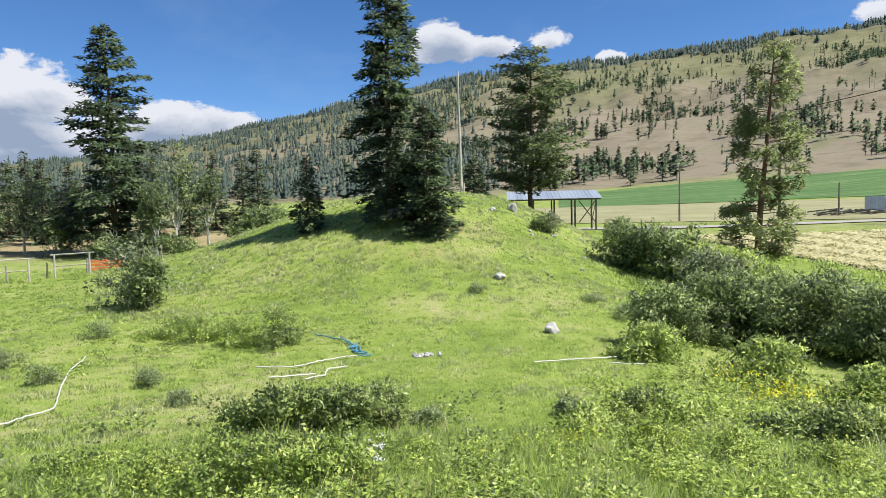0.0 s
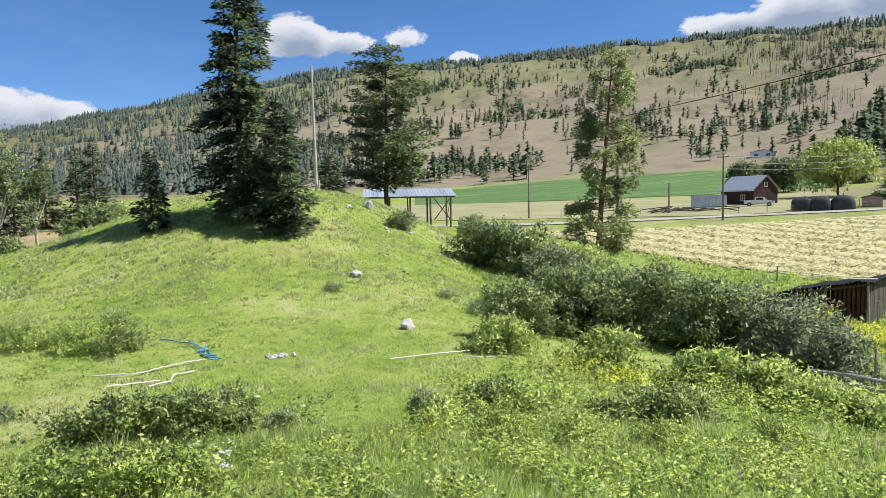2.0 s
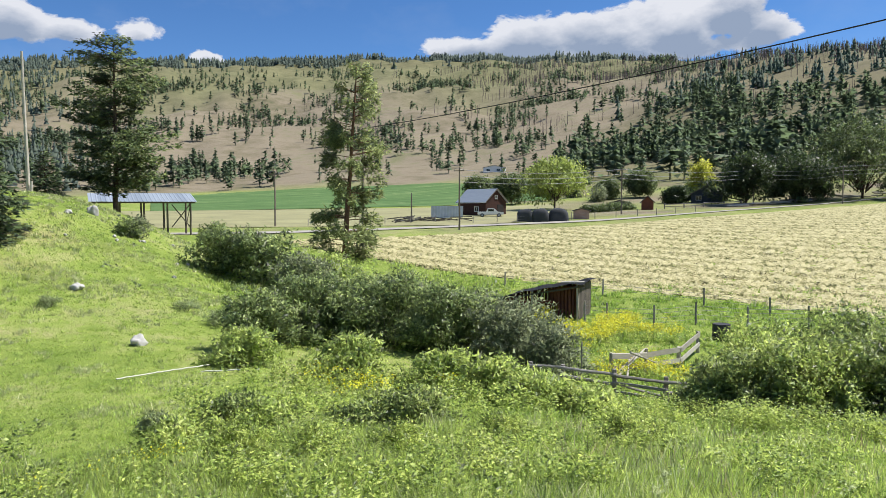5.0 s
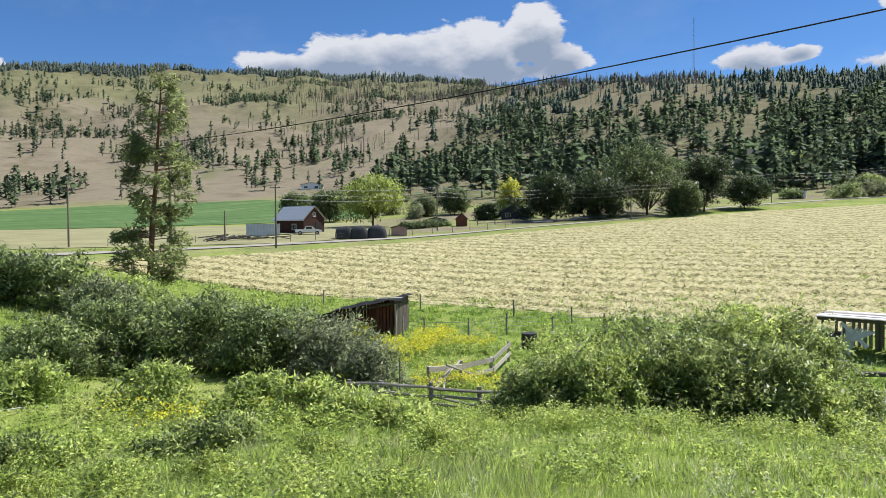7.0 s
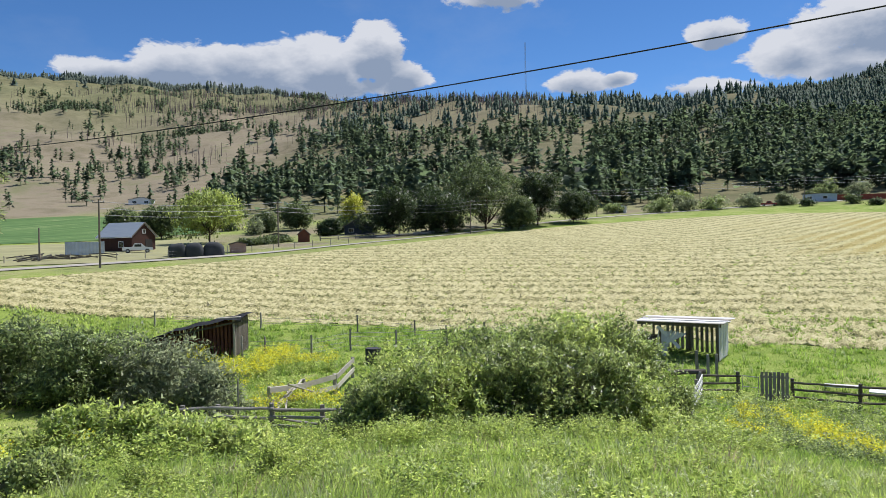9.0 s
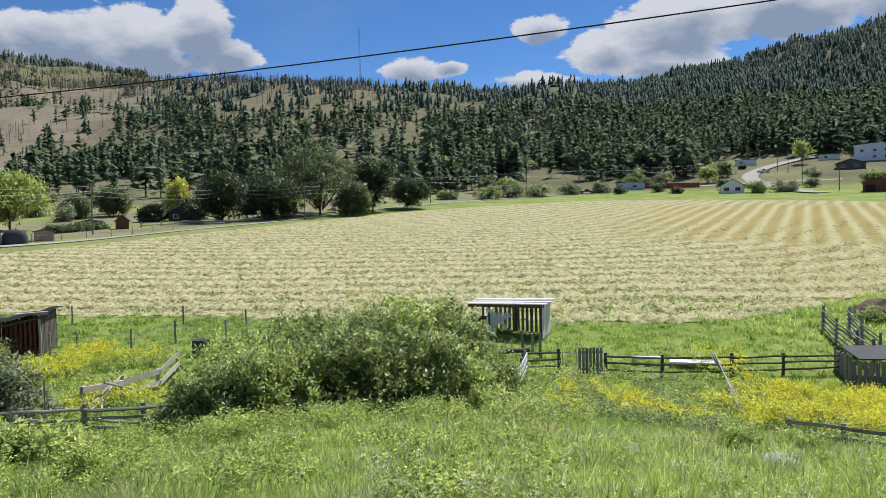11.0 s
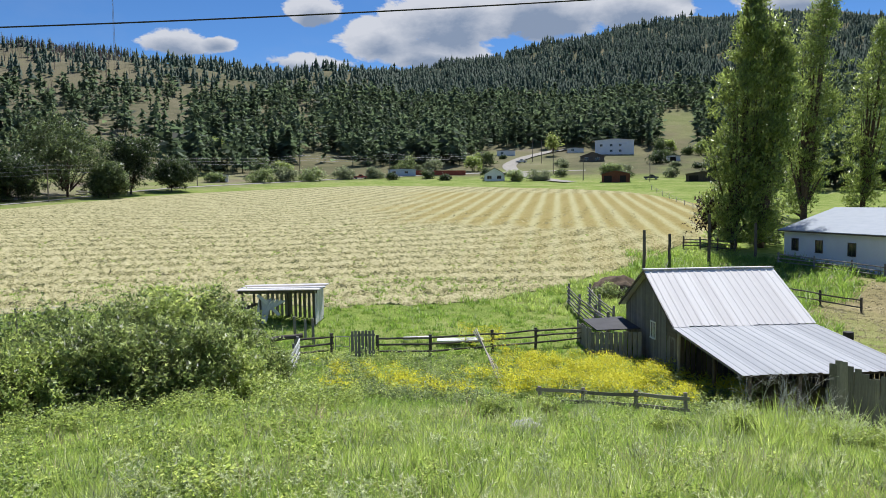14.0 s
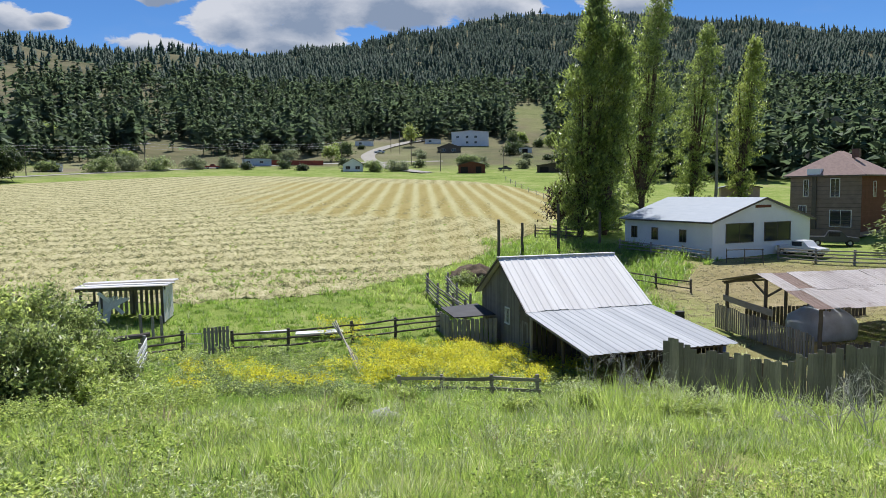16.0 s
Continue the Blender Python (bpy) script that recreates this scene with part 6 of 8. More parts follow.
# ---- board fence and the rusty open shed ----
def board_fence():
    pts = [(116.8, 28.2), (119.1, 28.0), (122.9, 27.4), (125.0, 27.0), (127.0, 26.6), (130.1, 25.8), (132.0, 25.4), (136, 25)]
    ps = [spot(a, r) for a, r in pts]
    o = ps[0]
    t = thing("board_fence", o.x, o.y, o.z - 0.3, "tall ragged fence of weathered grey boards", "fence")
    tops = [4.45, 4.05, 4.0, 4.0, 4.5, 5.0, 5.35, 5.6]
    for (p, q, h0, h1) in zip(ps, ps[1:], tops, tops[1:]):
        b0, b1 = p.z - o.z, q.z - o.z
        n = max(1, round((q - p).length / 0.2))
        d = (q - p).normalized()
        for i in range(n):
            f = (i + 0.5) / n
            c = p - o + (q - p) * f
            top = h0 + (h1 - h0) * f - (o.z - 0.3) + jig.uniform(-0.24, 0.12)
            beam(t, "board", Vector((c.x, c.y, b0 + (b1 - b0) * f)), Vector((c.x, c.y, top)) + d * jig.uniform(-0.06, 0.06), 0.23 * jig.uniform(0.9, 1.05), 0.03,
                 jig.choice([WOOD_FENCE, WOOD_FENCE, WOOD_FENCE, WOOD_GREY]), up=d)
        for hh in (0.6, 1.5):
            beam(t, "rail", p - o + Vector((0, 0, hh)) + Vector((0.08, 0, 0)), q - o + Vector((0, 0, hh)) + Vector((0.08, 0, 0)), 0.12, 0.05, WOOD_GREY)


board_fence()


p, q = spot(120.4, 34.0), spot(127.5, 31.0)
t_ = thing("board_fence", p.x, p.y, p.z, "low dark board fence of an inner pen", "fence")
board_wall(t_, (0, 0, -0.1), q - p + Vector((0, 0, -0.1)), 1.75, 1.6, WOOD_DARK, 0.24, 0.02, 0.03, 0.10)
p, q = spot(118.6, 38.5), spot(120.4, 34.0)
t_ = thing("board_fence", p.x, p.y, p.z, "low dark board fence of an inner pen", "fence")
board_wall(t_, (0, 0, -0.1), q - p + Vector((0, 0, -0.1)), 1.5, 1.5, WOOD_DARK, 0.24, 0.05, 0.03, 0.08)


def rusty_shed():
    g = ground_at(38.5, -27)
    t = thing("pole_shed", 38.3, -25.5, g, "open pole shed with rusty sheet roof", "shed", rz=-90)
    RZ, FZ, BZ, L = 4.75 - g, 3.62 - g, 3.85 - g, 11.0
    for x, y, h in ((0.35, 0, RZ), (0.35, 4.0, BZ), (0.35, -4.7, FZ), (4.5, 0, RZ), (4.5, -4.7, FZ), (4.5, 4.0, BZ), (9.5, -4.7, FZ)):
        pole_part(t, "post", (x, y, -0.3), (x, y, h - 0.05), 0.12, 0.10, WOOD_DARK)
    beam(t, "brace", (0.35, -0.1, RZ - 1.3), (0.35, -1.8, RZ - 0.45), 0.12, 0.06, WOOD_DARK)
    beam(t, "brace", (0.35, 0.1, RZ - 1.2), (0.35, 1.6, RZ - 0.4), 0.12, 0.06, WOOD_DARK)
    for x in (0.3, 4.5, 9.5):
        beam(t, "rafter", (x, 0, RZ - 0.1), (x, -5.0, FZ - 0.12), 0.16, 0.07, WOOD_DARK)
        beam(t, "rafter", (x, 0, RZ - 0.1), (x, 4.3, BZ - 0.12), 0.16, 0.07, WOOD_DARK)
    for y, z in ((0, RZ - 0.02), (-2.4, (RZ + FZ) / 2), (-4.7, FZ - 0.02), (4.0, BZ)):
        beam(t, "purlin", (0.0, y, z), (L, y, z), 0.12, 0.07, WOOD_DARK)
    # roof: sheets of two courses, some lifted
    n = 12
    for i in range(n):
        x0 = -0.3 + i * 0.95
        for k in range(2):
            f0, f1 = (0.0, 0.55) if k == 0 else (0.5, 1.06)
            lift = jig.uniform(0.02, 0.07) + 0.03 * (1 - k)
            y0, y1 = -5.0 * f0, -5.0 * f1
            z0, z1 = RZ + (FZ - RZ) * f0 + lift, RZ + (FZ - RZ) * f1 + lift * 0.6
            bm = bmesh.new()
            vs = []
            e = jig.uniform(-0.15, 0.12) if k == 1 else 0
            for yy, zz in ((y0, z0), ((y0 + y1) / 2, (z0 + z1) / 2), (y1 + e, z1)):
                vs.append([bm.verts.new((x0 + q * 0.98 / 8, yy, zz + (0.016 if q % 2 else 0.0))) for q in range(9)])
            for r in range(2):
                for q in range(8):
                    bm.faces.new((vs[r][q], vs[r][q + 1], vs[r + 1][q + 1], vs[r + 1][q]))
            bmesh.ops.solidify(bm, geom=bm.faces[:], thickness=0.008)
            part("roof_sheet", bm, ROOF_RUST, t)
        beam(t, "roof_board", (x0 + 0.45, 0, RZ + 0.04), (x0 + 0.45, 4.5, BZ + 0.03), 0.03, 0.9, WOOD_DARK)
    # slatted manger side and plank
    board_wall(t, (0.1, 5.0, 0.1), (0.1, -4.6, 0.1), 1.55, 1.25, WOOD_GREY, 0.16, 0.07, 0.03, 0.08, name="slat")
    beam(t, "plank", (0.2, 4.2, 2.15), (0.2, -0.9, 1.95), 0.38, 0.05, WOOD_GREY)
    board_wall(t, (4.4, -4.9, 0.0), (11.0, -4.9, 0.0), FZ - 0.25, FZ - 0.25, WOOD_RED, 0.24, 0.02, 0.03, 0.05)
    board_wall(t, (0.3, -4.9, 0.0), (4.4, -4.9, 0.0), 0.9, 0.9, WOOD_DARK, 0.24, 0.03, 0.03, 0.1)
    board_wall(t, (2.0, 4.6, 0.0), (11.0, 4.6, 0.0), 1.3, 1.3, WOOD_DARK, 0.24, 0.04, 0.03, 0.05)


rusty_shed()
x, y = 39.2, -30.2
bm = bmesh.new()
bmesh.ops.create_icosphere(bm, subdivisions=3, radius=1.0)
for v in bm.verts:
    k_ = 1 + 0.10 * noise.noise(v.co * 1.6) + 0.07 * noise.noise(v.co * 4.5)
    c = v.co.copy()
    v.co = Vector((math.copysign(abs(c.x) ** 0.6, c.x) * 1.7 * k_, math.copysign(abs(c.y) ** 0.6, c.y) * 1.7 * k_, max(-0.25, math.copysign(abs(c.z) ** 0.7, c.z)) * 1.55 * k_))
tarp_mat = plain_material("silver_tarpaulin", (0.50, 0.54, 0.60), 0.4, 0, 0.25, 1.3)
me_ = bpy.data.meshes.new("tarpaulin_cover")
bm.to_mesh(me_)
bm.free()
me_.materials.append(tarp_mat)
me_.shade_smooth()
ob_ = new("tarpaulin_cover", me_)
ob_.location = (x, y, ground_at(x, y) + 0.35)
tagged(ob_, "silver tarpaulin draped over stored hay under the shed", "tarpaulin")


def drum(az, r, mat, label, h=0.9, rad=0.3):
    p = spot(az, r)
    t = thing("drum", p.x, p.y, p.z, label, "drum")
    bm = bmesh.new()
    prof = [(0.0, 0.96), (0.02, 1.0), (0.32, 1.0), (0.34, 1.04), (0.36, 1.0), (0.64, 1.0), (0.66, 1.04), (0.68, 1.0), (0.98, 1.0), (1.0, 0.96)]
    rings = []
    for z, k_ in prof:
        rings.append([bm.verts.new((rad * k_ * math.cos(q * math.pi / 8), rad * k_ * math.sin(q * math.pi / 8), z * h)) for q in range(16)])
    for r0, r1 in zip(rings, rings[1:]):
        for q in range(16):
            bm.faces.new((r0[q], r0[(q + 1) % 16], r1[(q + 1) % 16], r1[q]))
    bm.faces.new(rings[-1])
    part("barrel", bm, mat, t)
    bm = bmesh.new()
    bmesh.ops.create_cone(bm, cap_ends=True, segments=16, radius1=rad * 0.99, radius2=rad * 0.99, depth=0.04, matrix=Matrix.Translation((0, 0, h + 0.02)))
    part("lid", bm, mat, t)


drum(118.1, 50.2, TARP_DARK, "rusty black oil drum in the yard")
drum(121.0, 43.5, plain_material("blue_plastic", (0.03, 0.09, 0.30), 0.4), "blue plastic barrel behind the board fence", 0.95)
drum(52.2, 45.0, TARP_DARK, "dark water tank in the corral", 0.9, 0.5)


# ---- houses ----
def gable_house(name, az, r, turn, w, d, eave, ridge, wall, roof, label, windows=(), over=0.4, z=None, hip=False, doors=(), category="house", group=""):
    """A house with its front's left corner at az, r; turn is the compass bearing of its front from left to right. The ridge runs along the depth,
    or the roof is hipped. windows: (side, along, up, width, height), side 0 the front, 1 the left flank, 2 the right flank."""
    p = spot(az, r)
    rz = 90 - turn
    t = thing(name, p.x, p.y, (p.z if z is None else z) - 0.15, label, category, group, rz=rz)
    bm = bmesh.new()
    pts = [(0, 0), (w, 0), (w, d), (0, d)]
    lo = [bm.verts.new((x, y, -0.6)) for x, y in pts]
    hi = [bm.verts.new((x, y, eave)) for x, y in pts]
    for i in range(4):
        j = (i + 1) % 4
        if not hip and i in (0, 2):
            pk = bm.verts.new((w / 2, 0 if i == 0 else d, ridge))
            bm.faces.new((lo[i], lo[j], hi[j], pk, hi[i]))
        else:
            bm.faces.new((lo[i], lo[j], hi[j], hi[i]))
    part("wall", bm, wall, t)
    o = over
    k = (ridge - eave) / (w / 2)
    th = 0.12
    if hip:
        a = (w / 2, min(d, w) / 2, ridge)
        b = (w / 2, d - min(d, w) / 2, ridge)
        e = eave - 0.05
        bm = bmesh.new()
        c = [bm.verts.new(q) for q in ((-o, -o, e), (w + o, -o, e), (w + o, d + o, e), (-o, d + o, e), a, b)]
        if (Vector(a) - Vector(b)).length < 0.2:
            for f in ((0, 1, 4), (1, 2, 4), (2, 3, 4), (3, 0, 4)):
                bm.faces.new([c[i] for i in f])
        else:
            for f in ((0, 1, 4), (1, 2, 5, 4), (2, 3, 5), (3, 0, 4, 5)):
                bm.faces.new([c[i] for i in f])
        bm.faces.new([c[i] for i in (3, 2, 1, 0)])
        part("roof", bm, roof, t)
        for q0, q1 in (((-o, -o), (w + o, -o)), ((w + o, -o), (w + o, d + o)), ((-o, d + o), (-o, -o))):
            beam(t, "fascia", (q0[0], q0[1], e - 0.08), (q1[0], q1[1], e - 0.08), 0.16, 0.05, WOOD_DARK)
    else:
        dz = k * o
        for s in (0, 1):
            x0 = -o if s == 0 else w + o
            cs = [(x0, -o, eave - dz + th), (w / 2, -o, ridge + th), (w / 2, d + o, ridge + th), (x0, d + o, eave - dz + th)]
            if s == 0:
                cs = cs[::-1]
            cs = cs if (Vector(cs[1]) - Vector(cs[0])).cross(Vector(cs[2]) - Vector(cs[0])).z > 0 else cs[::-1]
            slab(t, "roof", cs, th, roof)
            beam(t, "rake_board", (x0, -o + 0.02, eave - dz + th * 0.3), (w / 2, -o + 0.02, ridge + th * 0.3), 0.2, 0.05, WOOD_DARK)
            beam(t, "gutter", (x0, -o, eave - dz), (x0, d + o, eave - dz), 0.12, 0.1, WOOD_DARK if r < 120 else TRIM_WHITE)
    for side, s, up, ww, hh in windows:
        if side == 0:
            window(t, (s, -0.0, up), (1, 0, 0), ww, hh, TRIM_WHITE if r > 100 else WOOD_DARK, 0.07, 2, out=(0, -1, 0))
        elif side == 1:
            window(t, (0.0, s, up), (0, 1, 0), ww, hh, TRIM_WHITE if r > 100 else WOOD_DARK, 0.07, 2, out=(-1, 0, 0))
        else:
            window(t, (w, s, up), (0, 1, 0), ww, hh, TRIM_WHITE if r > 100 else WOOD_DARK, 0.07, 2, out=(1, 0, 0))
    for s, ww, hh in doors:
        # a dark sheet on the wall gives the shade of an open doorway
        part("doorway_shade", bmesh_box(Vector((s, -0.06, 0.1)), Vector((ww, 0, 0)), Vector((0, 0, hh)), Vector((0, 0.07, 0))), DARK_GAP, t, "doorway shown by a dark sheet for the shade inside")
    return t


wh = gable_house("white_workshop", 120.4, 80.6, 166.4, 14.3, 14.5, 4.05, 6.35, WHITE_PAINT, ROOF_BLUE, "long white workshop with pale steel roof and dark windows", over=0.5,
                 windows=[(0, 1.9, 1.75, 3.8, 1.95), (0, 7.4, 1.75, 3.8, 1.95), (1, 3.9, 1.7, 0.95, 1.25), (1, 8.5, 1.75, 0.95, 1.25), (1, 12.2, 1.8, 0.95, 1.25)], z=2.3)
part("gable_vent", bmesh_box(Vector((6.0, -0.04, 5.35)), Vector((2.3, 0, 0)), Vector((0, 0, 0.3)), Vector((0, 0.06, 0))), WOOD_RED, wh, "small red-brown gable vent")
BROWN_WALL = wood_material("brown_clapboard", (0.15, 0.11, 0.088), (0.35, 0.275, 0.22), (0.6, 6.0, 6.0))
BROWN_ROOF = plain_material("brown_shingles", (0.30, 0.215, 0.185), 0.9, 0, 0.22, 2.5)
bh = gable_house("brown_house", 125.6, 104, 238.0, 8.4, 10.5, 7.0, 10.1, BROWN_WALL, BROWN_ROOF, "tall two-storey brown clapboard house with hipped roof", over=0.7, hip=True, z=4.2,
                 windows=[(0, 4.9, 4.3, 1.0, 2.2), (0, 1.7, 4.4, 0.5, 2.0), (0, 4.9, 0.6, 2.4, 2.0), (0, 1.1, 1.4, 0.9, 1.7), (2, 4.0, 4.3, 0.9, 1.8)])
for x0 in range(13):
    beam(bh, "siding_board", (0.0, -0.03, 0.3 + x0 * 0.53), (8.4, -0.03, 0.3 + x0 * 0.53), 0.05, 0.03, WOOD_DARK)
for x0 in range(13):
    beam(bh, "siding_board", (8.43, 0.0, 0.3 + x0 * 0.53), (8.43, 10.5, 0.3 + x0 * 0.53), 0.05, 0.03, WOOD_RED)
part("end_wall", bmesh_box(Vector((8.40, 0.0, 0.0)), Vector((0.025, 0, 0)), Vector((0, 10.5, 0)), Vector((0, 0, 7.0))), WOOD_RED, bh, "dark red-brown board end wall")
part("dormer_vent", bmesh_box(Vector((2.2, -0.5, 7.0)), Vector((1.6, 0, 0)), Vector((0, 1.0, 0)), Vector((0, 0, 0.8))), WHITE_PAINT, bh, "pale metal-clad flue box at the eave")
part("chimney", bmesh_box(Vector((5.6, 4.8, 9.2)), Vector((0.8, 0, 0)), Vector((0, 0.8, 0)), Vector((0, 0, 1.1))), plain_material("brick_red", (0.16, 0.10, 0.085), 0.9, 0, 0.3, 6), bh)
beam(bh, "downpipe", (3.0, -0.12, 0.2), (3.0, -0.12, 6.8), 0.5, 0.3, WOOD_DARK)

DARK_BLUE = plain_material("dark_blue_siding", (0.035, 0.045, 0.065), 0.8, 0, 0.2, 0.6)
PINKISH = plain_material("faded_pink_boards", (0.42, 0.27, 0.24), 0.85, 0, 0.2, 1.0)
gable_house("red_barn", 34.5, 147.6, 76, 6.4, 7.8, 3.0, 5.5, WOOD_BARN_SHADED, ROOF_BLUE, "weathered red board barn with blue-grey roof", windows=[(0, 2.9, 3.5, 0.7, 0.7), (1, 2.0, 0.9, 1.0, 1.0)], doors=[(3.6, 1.9, 2.2)], category="barn", z=8.85)
gable_house("garden_house", 50.1, 196, 140, 7.5, 6.5, 2.6, 4.6, DARK_BLUE, ROOF_BLUE, "dark blue cottage with steep grey roof", windows=[(0, 1.2, 1.0, 1.2, 1.0)])
gable_house("pink_shed", 41.35, 135, 132, 2.9, 2.6, 1.7, 2.05, PINKISH, ROOF_BLUE, "small faded pink garden shed", category="shed", over=0.2)
gable_house("hut", 46.5, 168, 136, 2.6, 2.2, 2.0, 3.2, WOOD_RED, ROOF_RUST, "small dark red garden hut", category="hut", over=0.3)
gable_house("garden_shelter", 44.0, 172, 135, 5.0, 3.0, 1.6, 2.2, WOOD_GREY, ROOF_RUST, "low timber garden shelter", category="shed")
gable_house("bungalow", 34.3, 427, 130, 13, 7, 3.0, 4.4, WHITE_PAINT, ROOF_BLUE, "white bungalow on the bench above the fields", windows=[(0, 2, 1, 2, 1.2), (0, 8, 1, 2, 1.2)])
gable_house("white_shed", 71.3, 262, 165, 4.2, 3.0, 2.5, 3.0, WHITE_PAINT, ROOF_BLUE, "small white roadside shed", category="shed", doors=[(1.6, 1.6, 1.9)])
gable_house("cottage", 92.1, 269, 182, 7.4, 9.0, 2.8, 5.0, WHITE_PAINT, ROOF_GREY, "small pale cottage with grey roof", windows=[(0, 1.0, 0.9, 1.6, 1.2), (0, 4.6, 0.9, 1.6, 1.2)])
gable_house("trailer", 84.5, 293, 174, 11.0, 3.5, 2.8, 3.1, plain_material("pale_blue_siding", (0.42, 0.50, 0.62), 0.6), WHITE_PAINT, "long pale blue trailer home", windows=[(0, 1.5, 1.1, 1.4, 0.9), (0, 6.5, 1.1, 1.4, 0.9)], category="trailer")
gable_house("hill_house", 100.7, 382, 191, 19.5, 9.0, 7.4, 8.2, WHITE_PAINT, WHITE_PAINT, "white two-storey house on the rise", windows=[(0, 7.5, 4.2, 1.3, 1.1), (0, 12, 4.2, 1.3, 1.1), (0, 7.5, 1.3, 1.3, 1.1), (0, 12, 1.3, 1.3, 1.1), (0, 2.5, 4.2, 1.3, 1.1)])
gable_house("cabin", 99.6, 349, 189, 11.0, 7.0, 2.7, 4.6, WOOD_DARK, ROOF_GREY, "dark timber cabin before the white house", windows=[(0, 2.0, 0.9, 1.5, 1.1), (0, 6.8, 0.9, 1.8, 1.2)])
gable_house("tool_shed", 101.2, 257, 192, 9.5, 5.0, 3.0, 4.2, WOOD_RED, WHITE_PAINT, "red-brown open shed with white roof", doors=[(0.8, 2.6, 2.3), (6.2, 2.0, 2.3)], category="shed")
gable_house("long_shed", 107.4, 258, 198, 10.5, 4.5, 2.6, 3.3, WOOD_DARK, WHITE_PAINT, "low dark shed with white roof", doors=[(1.0, 3.0, 2.0)], category="shed")
gable_house("trailer", 93.1, 381, 184, 9.5, 3.4, 2.8, 3.0, WHITE_PAINT, WHITE_PAINT, "white trailer home at the wood's edge", windows=[(0, 2.0, 1.1, 1.4, 0.9)], category="trailer")
gable_house("trailer", 98.6, 392, 188, 8.5, 3.4, 2.6, 2.9, WHITE_PAINT, ROOF_BLUE, "white trailer home beside the road", windows=[(0, 2.0, 1.1, 1.4, 0.9)], category="trailer")
gable_house("forest_bungalow", 72.6, 325, 163, 15, 7, 2.8, 4.6, plain_material("tan_siding", (0.30, 0.24, 0.19), 0.8), ROOF_GREY, "tan bungalow under the pines", windows=[(0, 3, 1, 1.6, 1.1), (0, 10, 1, 1.6, 1.1)])
gable_house("white_garage", 106.0, 345, 195, 6.0, 5.0, 2.6, 3.0, WHITE_PAINT, ROOF_BLUE, "small white garage on the rise", doors=[(1.5, 2.6, 2.0)], category="garage")
gable_house("pump_house", 121.0, 150, 205, 7.0, 4.0, 2.6, 3.4, plain_material("rose_siding", (0.45, 0.33, 0.30), 0.8), ROOF_BLUE, "rose-coloured outbuilding beyond the poplars", category="outbuilding")

# low fence and stock gates at the far side of the meadow
wire_fence("wire_fence", [(-36, 66), (-33.5, 66), (-31.4, 67), (-29.0, 68), (-26.5, 69), (-24.0, 70), (-21.5, 71)], "wire fence on thin grey posts across the meadow", (0.4, 0.8, 1.1), 1.3)
for az, r in ((-31.2, 66), (-27.4, 67.5)):
    p = spot(az, r)
    t_ = thing("pole_gate", p.x, p.y, p.z, "gate frame of bare poles by the meadow fence", "gate", "pole gates", rz=-az)
    for x0 in (-1.3, 1.3):
        pole_part(t_, "post", (x0, 0, -0.2), (x0, 0, 1.9), 0.08, 0.07, WOOD_PALE, 7)
    pole_part(t_, "rail", (-1.6, 0.05, 1.85), (1.7, 0.05, 1.95), 0.06, 0.05, WOOD_PALE, 7)
    pole_part(t_, "rail", (-1.4, 0.05, 0.9), (1.4, 0.05, 1.0), 0.05, 0.04, WOOD_PALE, 7)

ORANGE = plain_material("orange_plastic_netting", (0.62, 0.17, 0.05), 0.7, 0, 0.2, 3.0)
p = spot(-26.4, 71)
t_ = thing("safety_netting", p.x, p.y, p.z, "orange plastic netting on stakes beside the meadow fence", "netting", rz=26)
for i in range(4):
    pole_part(t_, "stake", (i * 0.9, 0, -0.2), (i * 0.9, 0.05, 1.05), 0.03, 0.03, WOOD_GREY, 6)
for i in range(3):
    for z0 in (0.1, 0.4, 0.7):
        beam(t_, "net_strip", (i * 0.9, 0.05, z0 + 0.1), ((i + 1) * 0.9, 0.05, z0 + jig.uniform(0.04, 0.16)), 0.24, 0.012, ORANGE)
# red slatted fence across the road
ps = [spot(az, 296) for az in np.linspace(86.6, 90.6, 7)]
t_ = thing("red_fence", ps[0].x, ps[0].y, ps[0].z, "long rust-red board fence across the road", "fence")
RED_FENCE = plain_material("rust_red_paint", (0.30, 0.075, 0.05), 0.8, 0, 0.2, 0.6)
for p, q in zip(ps, ps[1:]):
    slab(t_, "panel", [p - ps[0] + Vector((0, 0, 0.1)), q - ps[0] + Vector((0, 0, 0.1)), q - ps[0] + Vector((0, 0, 2.0)), p - ps[0] + Vector((0, 0, 2.0))], 0.06, RED_FENCE)
    pole_part(t_, "post", p - ps[0], p - ps[0] + Vector((0, 0, 2.1)), 0.08, 0.08, RED_FENCE)


